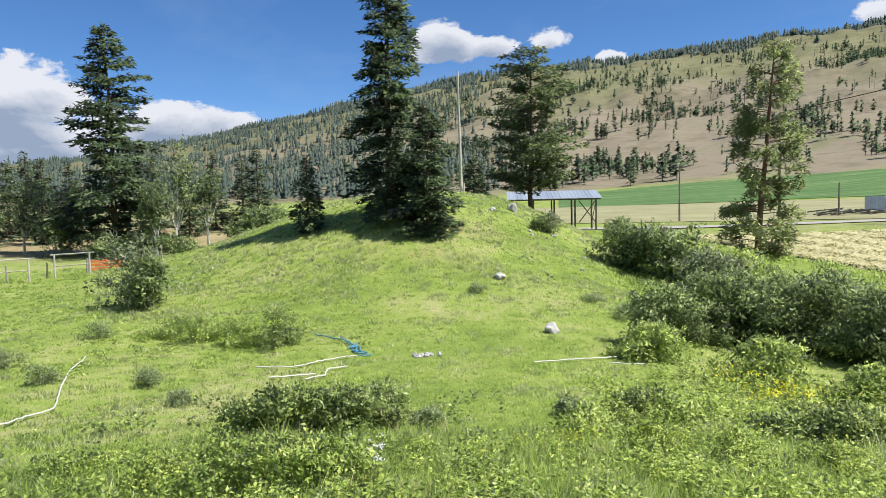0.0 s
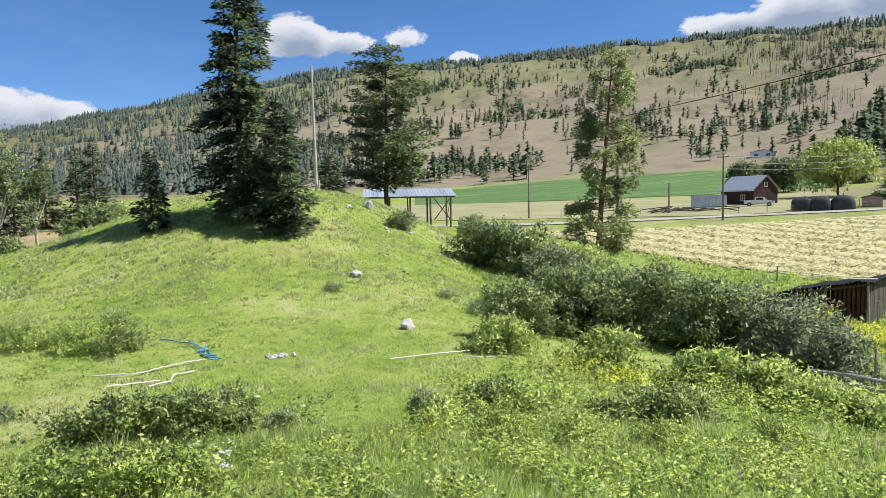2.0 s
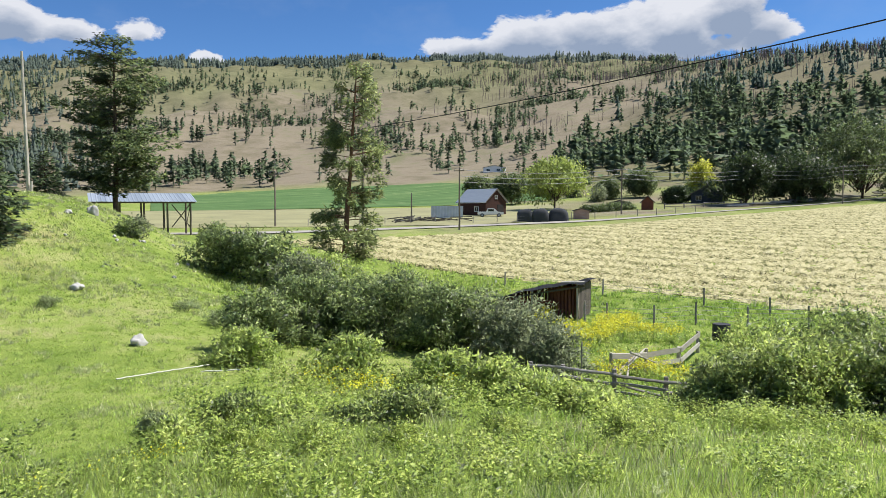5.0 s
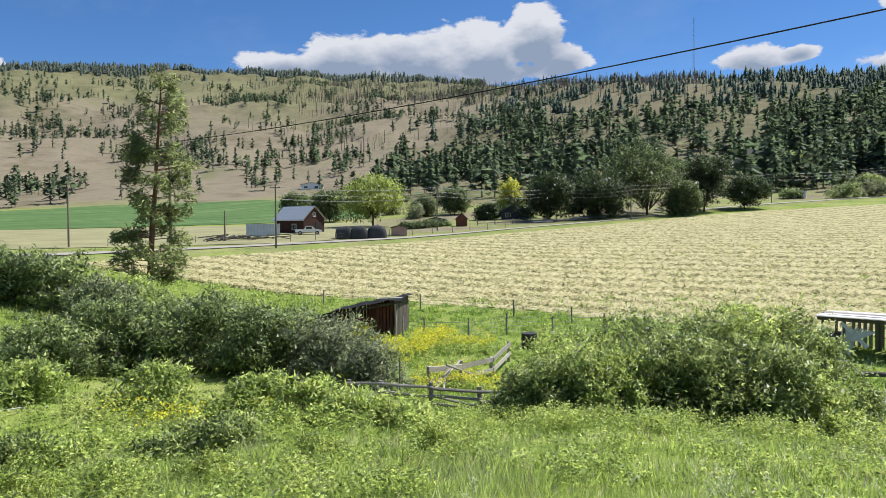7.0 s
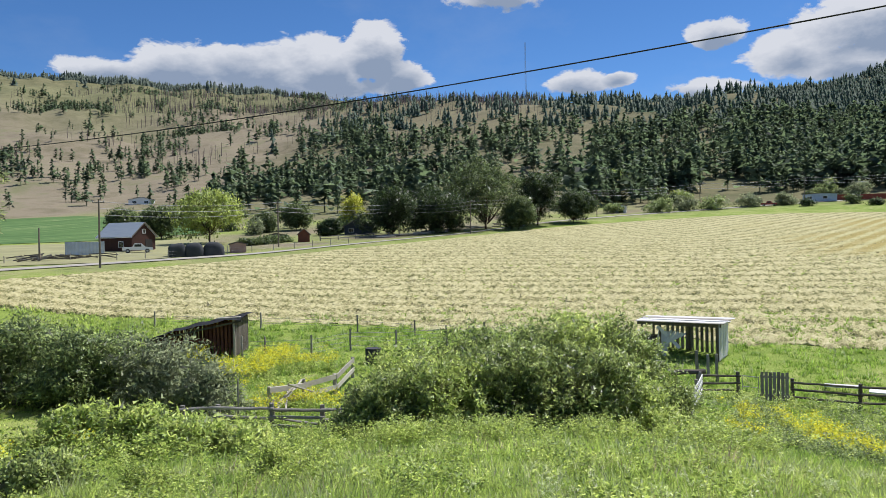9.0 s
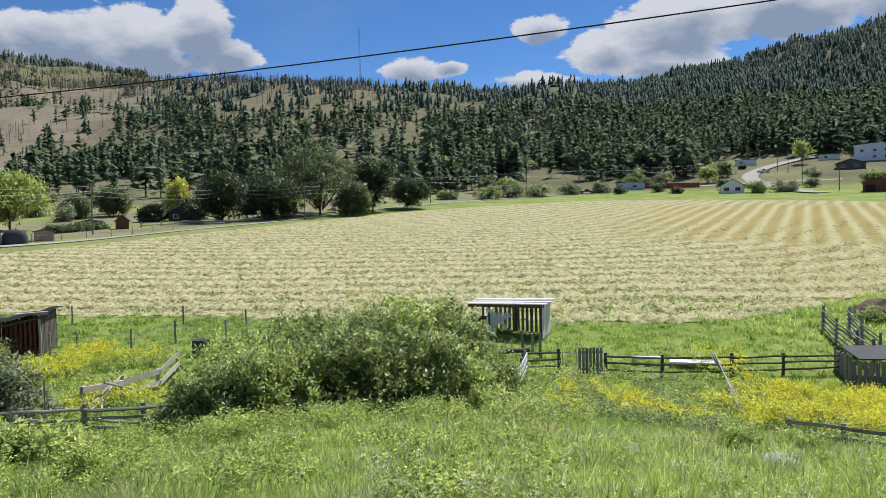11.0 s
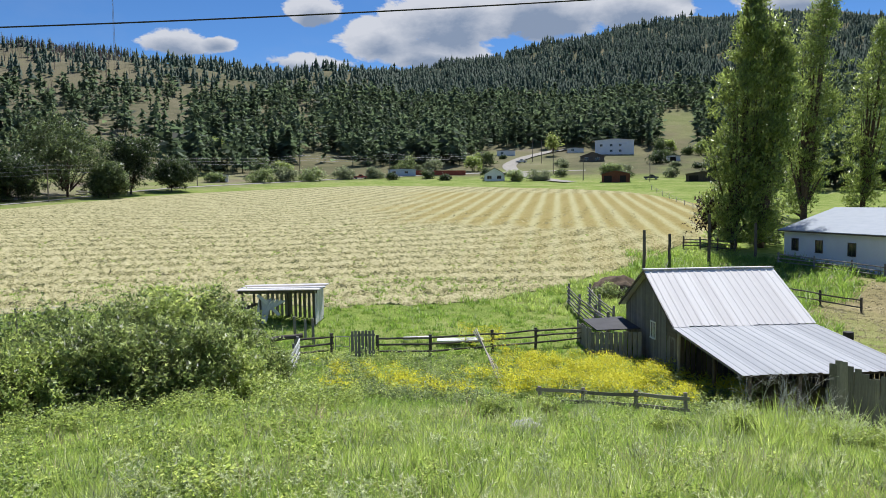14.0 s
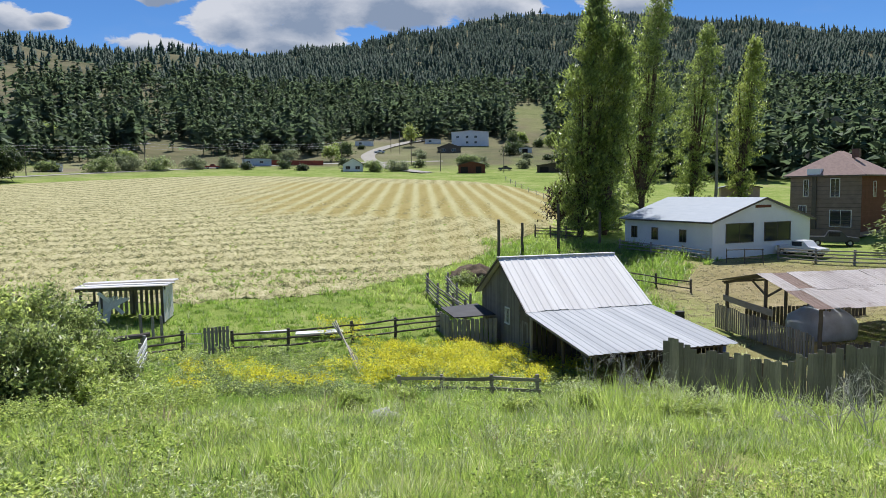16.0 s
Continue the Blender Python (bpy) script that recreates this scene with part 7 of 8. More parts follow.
# ---- hay shelter behind the knoll ----
def hay_shelter():
    a, b = spot(5.2, 99), spot(12.0, 100)
    d = b - a
    g = 7.3
    t = thing("hay_shelter", a.x, a.y, g, "open hay shelter with white metal roof on dark posts", "shelter", rz=math.degrees(math.atan2(d.y, d.x)))
    W = d.length
    for i in range(5):
        x = 0.3 + (W - 0.6) * i / 4
        for y, h in ((0.2, 3.75), (4.6, 4.5)):
            pole_part(t, "post", (x, y, -0.5), (x, y, h), 0.14, 0.12, WOOD_DARK, 7)
    beam(t, "brace", (W - 2.6, 0.2, 3.5), (W - 0.4, 0.2, 0.6), 0.14, 0.07, WOOD_DARK)
    beam(t, "brace", (W - 2.6, 0.2, 0.6), (W - 0.4, 0.2, 3.5), 0.14, 0.07, WOOD_DARK)
    beam(t, "brace", (W - 0.3, 0.3, 3.5), (W - 0.3, 4.5, 0.6), 0.14, 0.07, WOOD_DARK)
    beam(t, "eave_beam", (-0.3, 0.1, 3.75), (W + 0.3, 0.1, 3.75), 0.22, 0.1, WOOD_DARK)
    roof_sheets(t, (-0.4, 5.2, 5.05), (W + 0.4, 5.2, 5.05), (0, -5.8, -1.2), 12, ROOF_BLUE)


hay_shelter()

# ---- utility poles, mast and lines ----
POLE_WOOD = wood_material("pole_wood", (0.10, 0.085, 0.07), (0.28, 0.24, 0.20))


def utility_pole(az, r, h, arm=True, label="wooden utility pole along the road"):
    p = spot(az, r)
    t = thing("utility_pole", p.x, p.y, p.z, label, "pole", "utility poles")
    pole_part(t, "shaft", (0, 0, -0.5), (0.05, 0, h), 0.16, 0.11, POLE_WOOD, 9)
    if arm:
        d = Vector((math.cos(radians(az + 30)), -math.sin(radians(az + 30)), 0))
        beam(t, "crossarm", Vector((0, 0, h - 0.5)) - d * 0.9, Vector((0, 0, h - 0.5)) + d * 0.9, 0.12, 0.1, POLE_WOOD)
        for s in (-0.8, 0.0, 0.8):
            pole_part(t, "insulator", Vector((0, 0, h - 0.42)) + d * s, Vector((0, 0, h - 0.22)) + d * s, 0.06, 0.04, STEEL, 6, knots=1)
    return p + Vector((0, 0, h))


tops = [utility_pole(18.0, 120, 9.0), utility_pole(32.4, 111.5, 9.6), utility_pole(45.0, 150, 9.4), utility_pole(54.4, 187, 8.6), utility_pole(60.1, 187.5, 8.8), utility_pole(70.0, 244, 9.2), utility_pole(77.6, 276, 9.4), utility_pole(84.6, 288, 9.4), utility_pole(92.0, 300, 9.4)]
utility_pole(28.6, 128, 5.2, False, "short dark pole among farm clutter")
utility_pole(97.5, 298, 9.5)
utility_pole(99.8, 268, 8.0)
utility_pole(104.8, 262, 8.0, False)
utility_pole(96.6, 345, 11)
utility_pole(95.9, 352, 11)


def span_points(a, b, sag, n=12):
    return [a + (b - a) * (i / n) - Vector((0, 0, sag * 4 * (i / n) * (1 - i / n))) for i in range(n + 1)]


for k_, dz in enumerate((-0.35, -1.3, -2.2)):
    pts = []
    for a, b in zip(tops[1:], tops[2:]):
        pts += span_points(a + Vector((0, 0, dz)), b + Vector((0, 0, dz)), 0.7, 8)
    o = tube(None, "power_line", [tuple(q) for q in pts], 0.035, WIRE, 4)
    tagged(o, "thin power line between the roadside poles", "power line", "road power lines")
# the black cable overhead
o = tube(None, "overhead_cable", [(33.0, float(yy), 18.567 - 0.0332 * yy + 0.0005 * yy * yy) for yy in np.linspace(71.5, -50, 60)], 0.035, CABLE, 6)
tagged(o, "thick black cable slung overhead", "cable")
p = spot(24.78, 78.8)
t_ = thing("utility_pole", p.x, p.y, p.z, "wooden utility pole behind the pine", "pole", "utility poles")
pole_part(t_, "shaft", (0, 0, -0.5), (0, 0, 18.7 - p.z), 0.15, 0.11, POLE_WOOD, 9)
p = spot(1.35, 74)
t_ = thing("bare_mast", p.x, p.y, p.z, "tall bare grey pole on the knoll", "pole")
pole_part(t_, "shaft", (0, 0, -0.5), (-0.15, 0, 24.0 - p.z), 0.17, 0.10, WOOD_PALE, 9)
pole_part(t_, "stub", (0.2, -0.3, -0.2), (0.25, -0.3, 1.0), 0.13, 0.1, WOOD_PALE, 8)
# lattice mast on the wooded ridge
x, y = polar(64.7, 820)
t_ = thing("radio_mast", x, y, ground_at(x, y), "slim lattice radio mast on the ridge", "mast")
for q in range(3):
    c_, s_ = math.cos(q * 2.094), math.sin(q * 2.094)
    pole_part(t_, "leg", (1.2 * c_, 1.2 * s_, 0), (0.5 * c_, 0.5 * s_, 82), 0.14, 0.12, STEEL, 5)
for i in range(20):
    f0, f1 = i / 20, (i + 1) / 20
    for q in range(3):
        q2 = (q + 1) % 3
        k0, k1 = 1.2 - 0.7 * f0, 1.2 - 0.7 * f1
        pole_part(t_, "strut", (k0 * math.cos(q * 2.094), k0 * math.sin(q * 2.094), 82 * f0), (k1 * math.cos(q2 * 2.094), k1 * math.sin(q2 * 2.094), 82 * f1), 0.06, 0.06, STEEL, 4, knots=1)


# ---- parked vehicles and farm clutter ----
def pickup(az, r, turn, colour, label):
    p = spot(az, r)
    t = thing("pickup_truck", p.x, p.y, p.z, label, "truck", rz=90 - turn)
    bm = bmesh.new()
    prof = [(-2.6, 0.5), (2.5, 0.5), (2.6, 0.95), (1.3, 1.1), (0.7, 1.72), (-0.6, 1.75), (-0.9, 1.1), (-2.6, 1.1)]
    l_ = [bm.verts.new((x, -0.9, z)) for x, z in prof]
    r_ = [bm.verts.new((x, 0.9, z)) for x, z in prof]
    bm.faces.new(l_[::-1])
    bm.faces.new(r_)
    n_ = len(prof)
    for i in range(n_):
        bm.faces.new((l_[i], l_[(i + 1) % n_], r_[(i + 1) % n_], r_[i]))
    bmesh.ops.recalc_face_normals(bm, faces=bm.faces)
    bmesh.ops.bevel(bm, geom=bm.edges[:], offset=0.06, segments=2, affect="EDGES")
    body = part("body", bm, colour, t)
    for s in (-0.915, 0.905):
        part("side_window", bmesh_box(Vector((-0.55, s, 1.15)), Vector((1.15, 0, 0)), Vector((0, 0, 0.45)), Vector((0, 0.01, 0))), GLASS_DARK, body)
    for x in (-1.7, 1.6):
        for s in (-0.95, 0.7):
            bm = bmesh.new()
            bmesh.ops.create_cone(bm, cap_ends=True, segments=16, radius1=0.38, radius2=0.38, depth=0.25, matrix=Matrix.Translation((x, s + 0.12, 0.38)) @ Matrix.Rotation(math.pi / 2, 4, "X"))
            w_ = part("wheel", bm, RUBBER, t)
            bm = bmesh.new()
            bmesh.ops.create_cone(bm, cap_ends=True, segments=12, radius1=0.2, radius2=0.2, depth=0.27, matrix=Matrix.Translation((x, s + 0.12, 0.38)) @ Matrix.Rotation(math.pi / 2, 4, "X"))
            part("rim", bm, STEEL, w_)
    return t


CAR_WHITE = plain_material("white_car_paint", (0.72, 0.73, 0.74), 0.3, 0, 0.04, 1.0, 0.5)
CAR_RED = plain_material("red_car_paint", (0.28, 0.03, 0.03), 0.3, 0, 0.04, 1.0, 0.5)
CAR_DARK = plain_material("dark_car_paint", (0.05, 0.055, 0.065), 0.3, 0, 0.04, 1.0, 0.5)
pickup(34.9, 143, 125, CAR_WHITE, "white pickup parked by the red barn")
pickup(126.4, 86, 250, CAR_WHITE, "white pickup parked beside the workshop")
pickup(128.4, 95, 215, CAR_DARK, "dark pickup parked by the brown house")
pickup(82.3, 280, 175, CAR_RED, "red pickup parked across the field")
pickup(95.0, 348, 180, CAR_WHITE, "white pickup parked at the wood's edge")
pickup(104.9, 268, 195, CAR_DARK, "dark pickup near the red-brown shed")
# container
a = spot(30.2, 141)
t_ = thing("shipping_container", a.x, a.y, a.z, "blue-grey shipping container with white end", "container", rz=90 - 118)
CONT = plain_material("blue_grey_steel_paint", (0.44, 0.50, 0.58), 0.6, 0, 0.15, 1.0)
bm = bmesh.new()
rows_ = []
for i in range(21):
    for x0 in (i * 0.29 + 0.03, i * 0.29 + 0.26):
        yy = 0.0 if i % 2 else 0.05
        rows_.append((bm.verts.new((x0, yy, 0.1)), bm.verts.new((x0, yy, 2.35))))
for (p0, q0), (p1, q1) in zip(rows_, rows_[1:]):
    bm.faces.new((p0, p1, q1, q0))
part("side", bm, CONT, t_)
part("box", bmesh_box(Vector((0, 0.06, 0.1)), Vector((6.1, 0, 0)), Vector((0, 2.3, 0)), Vector((0, 0, 2.3))), CONT, t_)
part("end_door", bmesh_box(Vector((6.1, 0.02, 0.1)), Vector((0.06, 0, 0)), Vector((0, 2.4, 0)), Vector((0, 0, 2.32))), WHITE_PAINT, t_, "white container end door")
# wrapped stacks
NET = plain_material("black_shade_cloth", (0.05, 0.055, 0.06), 0.9, 0, 0.3, 0.8)
for i, (az, r, w_) in enumerate([(37.6, 129, 3.0), (38.8, 129, 3.2), (40.2, 129.5, 3.6)]):
    p = spot(az, r)
    bm = bmesh.new()
    bmesh.ops.create_icosphere(bm, subdivisions=3, radius=1)
    for v in bm.verts:
        c = v.co
        v.co = Vector((math.copysign(abs(c.x) ** 0.55, c.x) * w_ / 2, math.copysign(abs(c.y) ** 0.6, c.y) * 1.3, max(-0.1, math.copysign(abs(c.z) ** 0.6, c.z)) * 2.25 * (1 + 0.05 * math.sin(5 * c.x + i))))
    me_ = bpy.data.meshes.new("tarpaulin_cover")
    bm.to_mesh(me_)
    bm.free()
    me_.shade_smooth()
    me_.materials.append(NET)
    ob_ = new("tarpaulin_cover", me_)
    ob_.matrix_world = pose(p.x, p.y, p.z, 0, 0, -(az))
    tagged(ob_, "black shade cloth drawn over a round hay bale", "cover", "covered bales")
for i in range(26):
    az, r = jig.uniform(25.6, 32.5), jig.uniform(126, 134)
    p = spot(az, r)
    t_ = thing("scrap_timber", p.x, p.y, p.z, "grey timber lying in the farm yard", "timber", "farm yard timber")
    a_ = jig.uniform(-0.5, 0.5) - radians(28)
    ln = jig.uniform(1.5, 4.5)
    beam(t_, "timber", (0, 0, jig.uniform(0.1, 0.9)), (ln * math.cos(a_), ln * math.sin(a_), jig.uniform(0.2, 1.1)), 0.16, 0.12, jig.choice([WOOD_DARK, WOOD_GREY, WOOD_DARK]))


# fence posts, logs and a hedge along the farm road
wire_fence("wire_fence", [(33.5, 124), (35.4, 126), (37.0, 127), (41.2, 133), (43.0, 136), (44.6, 139), (46.2, 143), (47.6, 147), (49.0, 152), (50.4, 157)], "thin wire fence on posts along the farm road", (0.5, 1.0), 1.3)
wire_fence("wire_fence", [(20.5, 121), (22.5, 122), (24.5, 123.5), (26.5, 125), (28.5, 127), (30.5, 128)], "thin wire fence before the farm yard", (0.5, 1.0), 1.2)
for i in range(30):
    f = jig.uniform(0, 1)
    p = spot(53.2 + 10.5 * f + jig.uniform(-0.3, 0.3), 176 + 41 * f + jig.uniform(0, 5))
    t_ = thing("log", p.x, p.y, p.z, "pale peeled log lying beside the road", "log", "roadside logs")
    a_ = radians(-58) + jig.uniform(-0.5, 0.5)
    ln = jig.uniform(2.5, 6.0)
    z0 = jig.uniform(0.15, 0.7)
    pole_part(t_, "log", (-ln / 2 * math.cos(a_), -ln / 2 * math.sin(a_), z0), (ln / 2 * math.cos(a_), ln / 2 * math.sin(a_), z0 + jig.uniform(-0.1, 0.3)), 0.2, 0.15, jig.choice([WOOD_PALE, WOOD_GREY, WOOD_PALE]), 7)


# ---- rocks, pipes, hose, debris ----
def rock(az, r, w, h, seed, label, mat=None, sink=0.3):
    p = spot(az, r)
    bm = bmesh.new()
    bmesh.ops.create_icosphere(bm, subdivisions=3, radius=1)
    for v in bm.verts:
        q = v.co * 1.3 + Vector((seed * 3.1, seed, 0))
        k_ = 0.78 + 0.45 * noise.noise(q) + 0.15 * noise.noise(q * 3)
        v.co = Vector((v.co.x * w * 0.5 * k_, v.co.y * w * 0.4 * k_, v.co.z * h * k_))
    me_ = bpy.data.meshes.new("rock")
    bm.to_mesh(me_)
    bm.free()
    me_.materials.append(mat or STONE)
    me_.shade_smooth()
    ob = new("rock", me_)
    ob.matrix_world = pose(p.x, p.y, p.z + h * (1 - sink) * 0.3, 0, 0, seed * 50)
    return tagged(ob, label, "rock", "rocks in the meadow")


rock(8.2, 35.3, 1.0, 0.40, 1, "pale boulder lying in the meadow grass")
rock(4.2, 46.8, 1.1, 0.36, 2, "pale boulder at the knoll's foot")
rock(5.3, 63.0, 1.2, 0.6, 3, "grey boulder on top of the knoll")
rock(3.8, 61.0, 0.7, 0.3, 4, "grey stone on the knoll")
rock(94.9, 13.2, 0.75, 0.17, 5, "weathered grey stone in tall grass")
for i in range(16):
    rock(-2.6 + jig.uniform(-0.2, 2.3), 29.6 + jig.uniform(-0.35, 0.4), jig.uniform(0.15, 0.42), jig.uniform(0.08, 0.18), 10 + i, "broken stone in a small rubble heap")
for i in range(9):
    rock(jig.uniform(3, 12), jig.uniform(50, 62), jig.uniform(0.2, 0.45), 0.16, 40 + i, "small stone on the knoll side")


def ground_line(name, pts, r, mat, label, category, lift=0.05, n=8):
    """A pipe or hose that lies along the ground through bearings and distances."""
    ps = [Vector(polar(*q)) for q in pts]
    out = []
    for a, b in zip(ps, ps[1:]):
        for i in range(n):
            q = a + (b - a) * (i / n)
            q += Vector((jig.uniform(-0.03, 0.03), jig.uniform(-0.03, 0.03)))
            out.append((q.x, q.y, ground_at(q.x, q.y) + lift + jig.uniform(0, 0.03)))
    q = ps[-1]
    out.append((q.x, q.y, ground_at(q.x, q.y) + lift))
    o = tube(None, name, out, r, mat, 8)
    return tagged(o, label, category)


ground_line("irrigation_pipe", [(-26.6, 34.4), (-27.6, 30.5), (-28.2, 28.0), (-28.7, 24.8), (-30.2, 24.0), (-31.4, 23.2), (-33.5, 22.4)], 0.028, PVC, "white bent irrigation pipe across the meadow", "pipe", 0.10)
ground_line("irrigation_pipe", [(-14.9, 28.6), (-12.2, 28.2), (-10.2, 29.0), (-8.0, 29.7), (-7.2, 29.8)], 0.028, PVC, "white irrigation pipe in the short grass", "pipe", 0.08)
ground_line("irrigation_pipe", [(-14.0, 26.2), (-12.2, 26.4), (-10.4, 26.7)], 0.03, PVC, "white irrigation pipe in the short grass", "pipe", 0.08)
ground_line("irrigation_pipe", [(-11.2, 25.7), (-9.7, 26.4), (-9.5, 27.6), (-8.0, 28.1)], 0.03, PVC, "crooked white pipe end in the grass", "pipe", 0.08)
ground_line("irrigation_pipe", [(6.8, 27.7), (9.2, 28.6), (11.2, 29.4), (13.1, 30.3)], 0.028, PVC, "thin white pipe lying toward the bushes", "pipe", 0.08)
ground_line("irrigation_pipe", [(12.6, 28.7), (15.4, 28.6)], 0.028, PVC, "thin white pipe lying toward the bushes", "pipe", 0.08)
ground_line("garden_hose", [(-10.4, 35.4), (-9.0, 33.5), (-7.9, 32.8), (-7.3, 31.6), (-7.9, 31.2), (-7.0, 31.6), (-6.8, 30.6), (-7.6, 31.0), (-7.2, 30.4), (-6.0, 30.0), (-7.0, 29.9)], 0.028, HOSE, "tangled blue hose in the grass", "hose", 0.06)
ground_line("garden_hose", [(-8.4, 33.6), (-7.6, 31.2), (-7.1, 32.2), (-7.3, 30.6), (-6.4, 30.3)], 0.026, HOSE, "tangled blue hose in the grass", "hose", 0.1)
# earth heap by the chute
x, y = polar(102.3, 63)
bm = bmesh.new()
bmesh.ops.create_icosphere(bm, subdivisions=4, radius=1)
for v in bm.verts:
    k_ = 0.9 + 0.18 * noise.noise(v.co * 2.0) + 0.10 * noise.noise(v.co * 7) + 0.06 * noise.noise(v.co * 16)
    v.co = Vector((v.co.x * 2.2 * k_, v.co.y * 2.4 * k_, v.co.z * 1.6 * k_))
me_ = bpy.data.meshes.new("earth_mound")
bm.to_mesh(me_)
bm.free()
me_.shade_smooth()
me_.materials.append(plain_material("dark_manure", (0.13, 0.095, 0.06), 0.95, 0, 0.6, 2.5))
ob_ = new("earth_mound", me_)
ob_.location = (x, y, ground_at(x, y) + 0.1)
tagged(ob_, "dark heap of manure and earth by the chute", "heap")
# white sheets and a trough lying behind the yard fence
for az, r, w_, d_ in ((90.0, 44.0, 2.8, 0.9), (86.5, 44.0, 1.6, 0.7), (57.5, 44.5, 1.8, 0.8)):
    p = spot(az, r)
    t_ = thing("white_sheet", p.x, p.y, p.z, "white board lying in the yard grass", "board", rz=-az)
    beam(t_, "sheet", (-w_ / 2, 0, 0.35), (w_ / 2, 0, 0.38), 0.06, d_, WOOD_WHITE)
# rail fences along the road and field corner
rail_fence("rail_fence", [(48.2, 172), (49.6, 175), (51.0, 178), (52.4, 181), (53.6, 184)], "low dark rail fence along the road", (0.5, 1.0), 1.2, 0.16, WOOD_GREY, 0.12)
rail_fence("rail_fence", [(104.9, 222), (105.3, 210), (105.7, 198), (106.2, 186), (106.7, 174), (107.3, 162), (107.9, 151), (108.5, 140), (109.2, 128)], "pale two-rail fence along the hay field", (0.6, 1.1), 1.3, 0.07, WOOD_PALE, 0.08)
# winding road up to the village
pts_r = [(98.8, 258), (97.8, 264), (96.4, 277), (95.3, 291), (94.3, 312), (93.95, 335), (94.5, 353), (95.3, 369), (96.3, 384), (97.2, 396), (98.6, 404)]
c_az, c_r = np.array([q[0] for q in pts_r]), np.array([q[1] for q in pts_r])
s_ = np.linspace(0, 1, 40)
k_ = np.linspace(0, 1, len(pts_r))
rx, ry = np.interp(s_, k_, c_r * np.sin(np.radians(c_az))), np.interp(s_, k_, c_r * np.cos(np.radians(c_az)))
for _ in range(3):
    rx[1:-1] = (rx[:-2] + rx[1:-1] * 2 + rx[2:]) / 4
    ry[1:-1] = (ry[:-2] + ry[1:-1] * 2 + ry[2:]) / 4
tx, ty = np.gradient(rx), np.gradient(ry)
nn = np.hypot(tx, ty)
off = np.linspace(-3.2, 3.2, 5)
X = rx[:, None] - (ty / nn)[:, None] * off
Y = ry[:, None] + (tx / nn)[:, None] * off
Z = np.maximum(height(X, Y), height(rx, ry)[:, None]) + 0.25
idx = np.arange(40 * 5).reshape(40, 5)
ob_ = mesh_object("village_road", np.stack([X, Y, Z], -1).reshape(-1, 3), np.stack([idx[:-1, :-1], idx[:-1, 1:], idx[1:, 1:], idx[1:, :-1]], -1).reshape(-1, 4), ROAD_MAT, smooth=True)
tagged(ob_, "pale road winding up to the village", "road", kind="structure")

# ---- grass, weeds and flowers ----


def scatter(rng, n, az0, az1, r0, r1, clump=None, seed=0, power=1.0):
    az = rng.uniform(az0, az1, n)
    r = r0 * (r1 / r0) ** (rng.uniform(0, 1, n) ** power)
    x, y = r * np.sin(np.radians(az)), r * np.cos(np.radians(az))
    if clump is not None:
        scale, lo, hi = clump
        c = waves(x, y, scale, seed) + 0.6 * waves(x, y, scale * 0.35, seed + 1)
        k = smoothstep(lo, hi, c) > rng.uniform(0, 1, n)
        x, y, r = x[k], y[k], r[k]
    return x, y, r


def blades(name, rng, xyr, h0, h1, mat, label, width=0.012, lean=0.35, tall=None, tuft=26):
    """Grass: one tapering blade at each place."""
    x, y, r = xyr
    n = len(x)
    # blades grow in tufts that spread from one root
    of = rng.integers(0, max(1, n // tuft), n)
    dx, dy = rng.normal(size=n), rng.normal(size=n)
    wide = (0.045 + 0.34 * h1) * (0.6 + 0.8 * rng.uniform(0, 1, n)[of])
    x, y, r = x[of] + dx * wide, y[of] + dy * wide, r[of]
    z = height(x, y)
    h = rng.uniform(h0, h1, n) * (0.55 + 0.9 * rng.uniform(0, 1, n)[of]) * (1.15 - 0.18 * np.minimum(np.hypot(dx, dy), 3))
    if tall is not None:
        h = h * (1 + tall[1] * smoothstep(0.1, 1.2, waves(x, y, tall[0], 77)))
    h = h * (1 + 0.45 * np.clip(waves(x, y, 0.8, 78), -1, 1.3))
    a = np.arctan2(dy, dx) + rng.normal(size=n) * 0.9
    w = np.maximum(width * 0.34, 0.00052 * r) * rng.uniform(0.7, 1.5, n)
    b = rng.uniform(0, 2 * math.pi, n)
    reach = h * lean * rng.uniform(0.2, 2.0, n)
    tip = np.stack([x + np.cos(a) * reach, y + np.sin(a) * reach, z + h * rng.uniform(0.55, 1.0, n)], 1)
    d = np.stack([np.cos(b) * w, np.sin(b) * w, np.zeros(n)], 1)
    base = np.stack([x, y, z - 0.02], 1)
    v = np.stack([base - d, base + d, tip], 1).reshape(-1, 3)
    ob = mesh_object(name, v, np.arange(3 * n).reshape(n, 3), mat)
    set_lie(ob, np.stack([dx * 0.55, dy * 0.55, np.full(n, 1.1)], 1) + rng.normal(size=(n, 3)) * 0.5, 3)
    return tagged(ob, label, "grass", kind="stuff")


gr_ = np.random.default_rng(71)
GRASS_DRY = leaf_material("straw_grass", (0.26, 0.22, 0.10), (0.45, 0.39, 0.21), (0.66, 0.60, 0.40), 0.35, 0.6, 0.5)
GRASS_DEEP = leaf_material("deep_green_grass", (0.06, 0.11, 0.025), (0.14, 0.23, 0.05), (0.30, 0.40, 0.12), 0.45, 0.5, 0.5)
FEATHER = leaf_material("feathery_weed_leaves", (0.14, 0.19, 0.080), (0.30, 0.38, 0.15), (0.52, 0.60, 0.30), 0.62, 0.6, 0.8)
blades("slope_grass", gr_, scatter(gr_, 240000, 34, 140, 4.3, 19, None), 0.06, 0.20, GRASS, "tall lush green grass on the near slope", 0.011, 0.40, (2.2, 0.8))
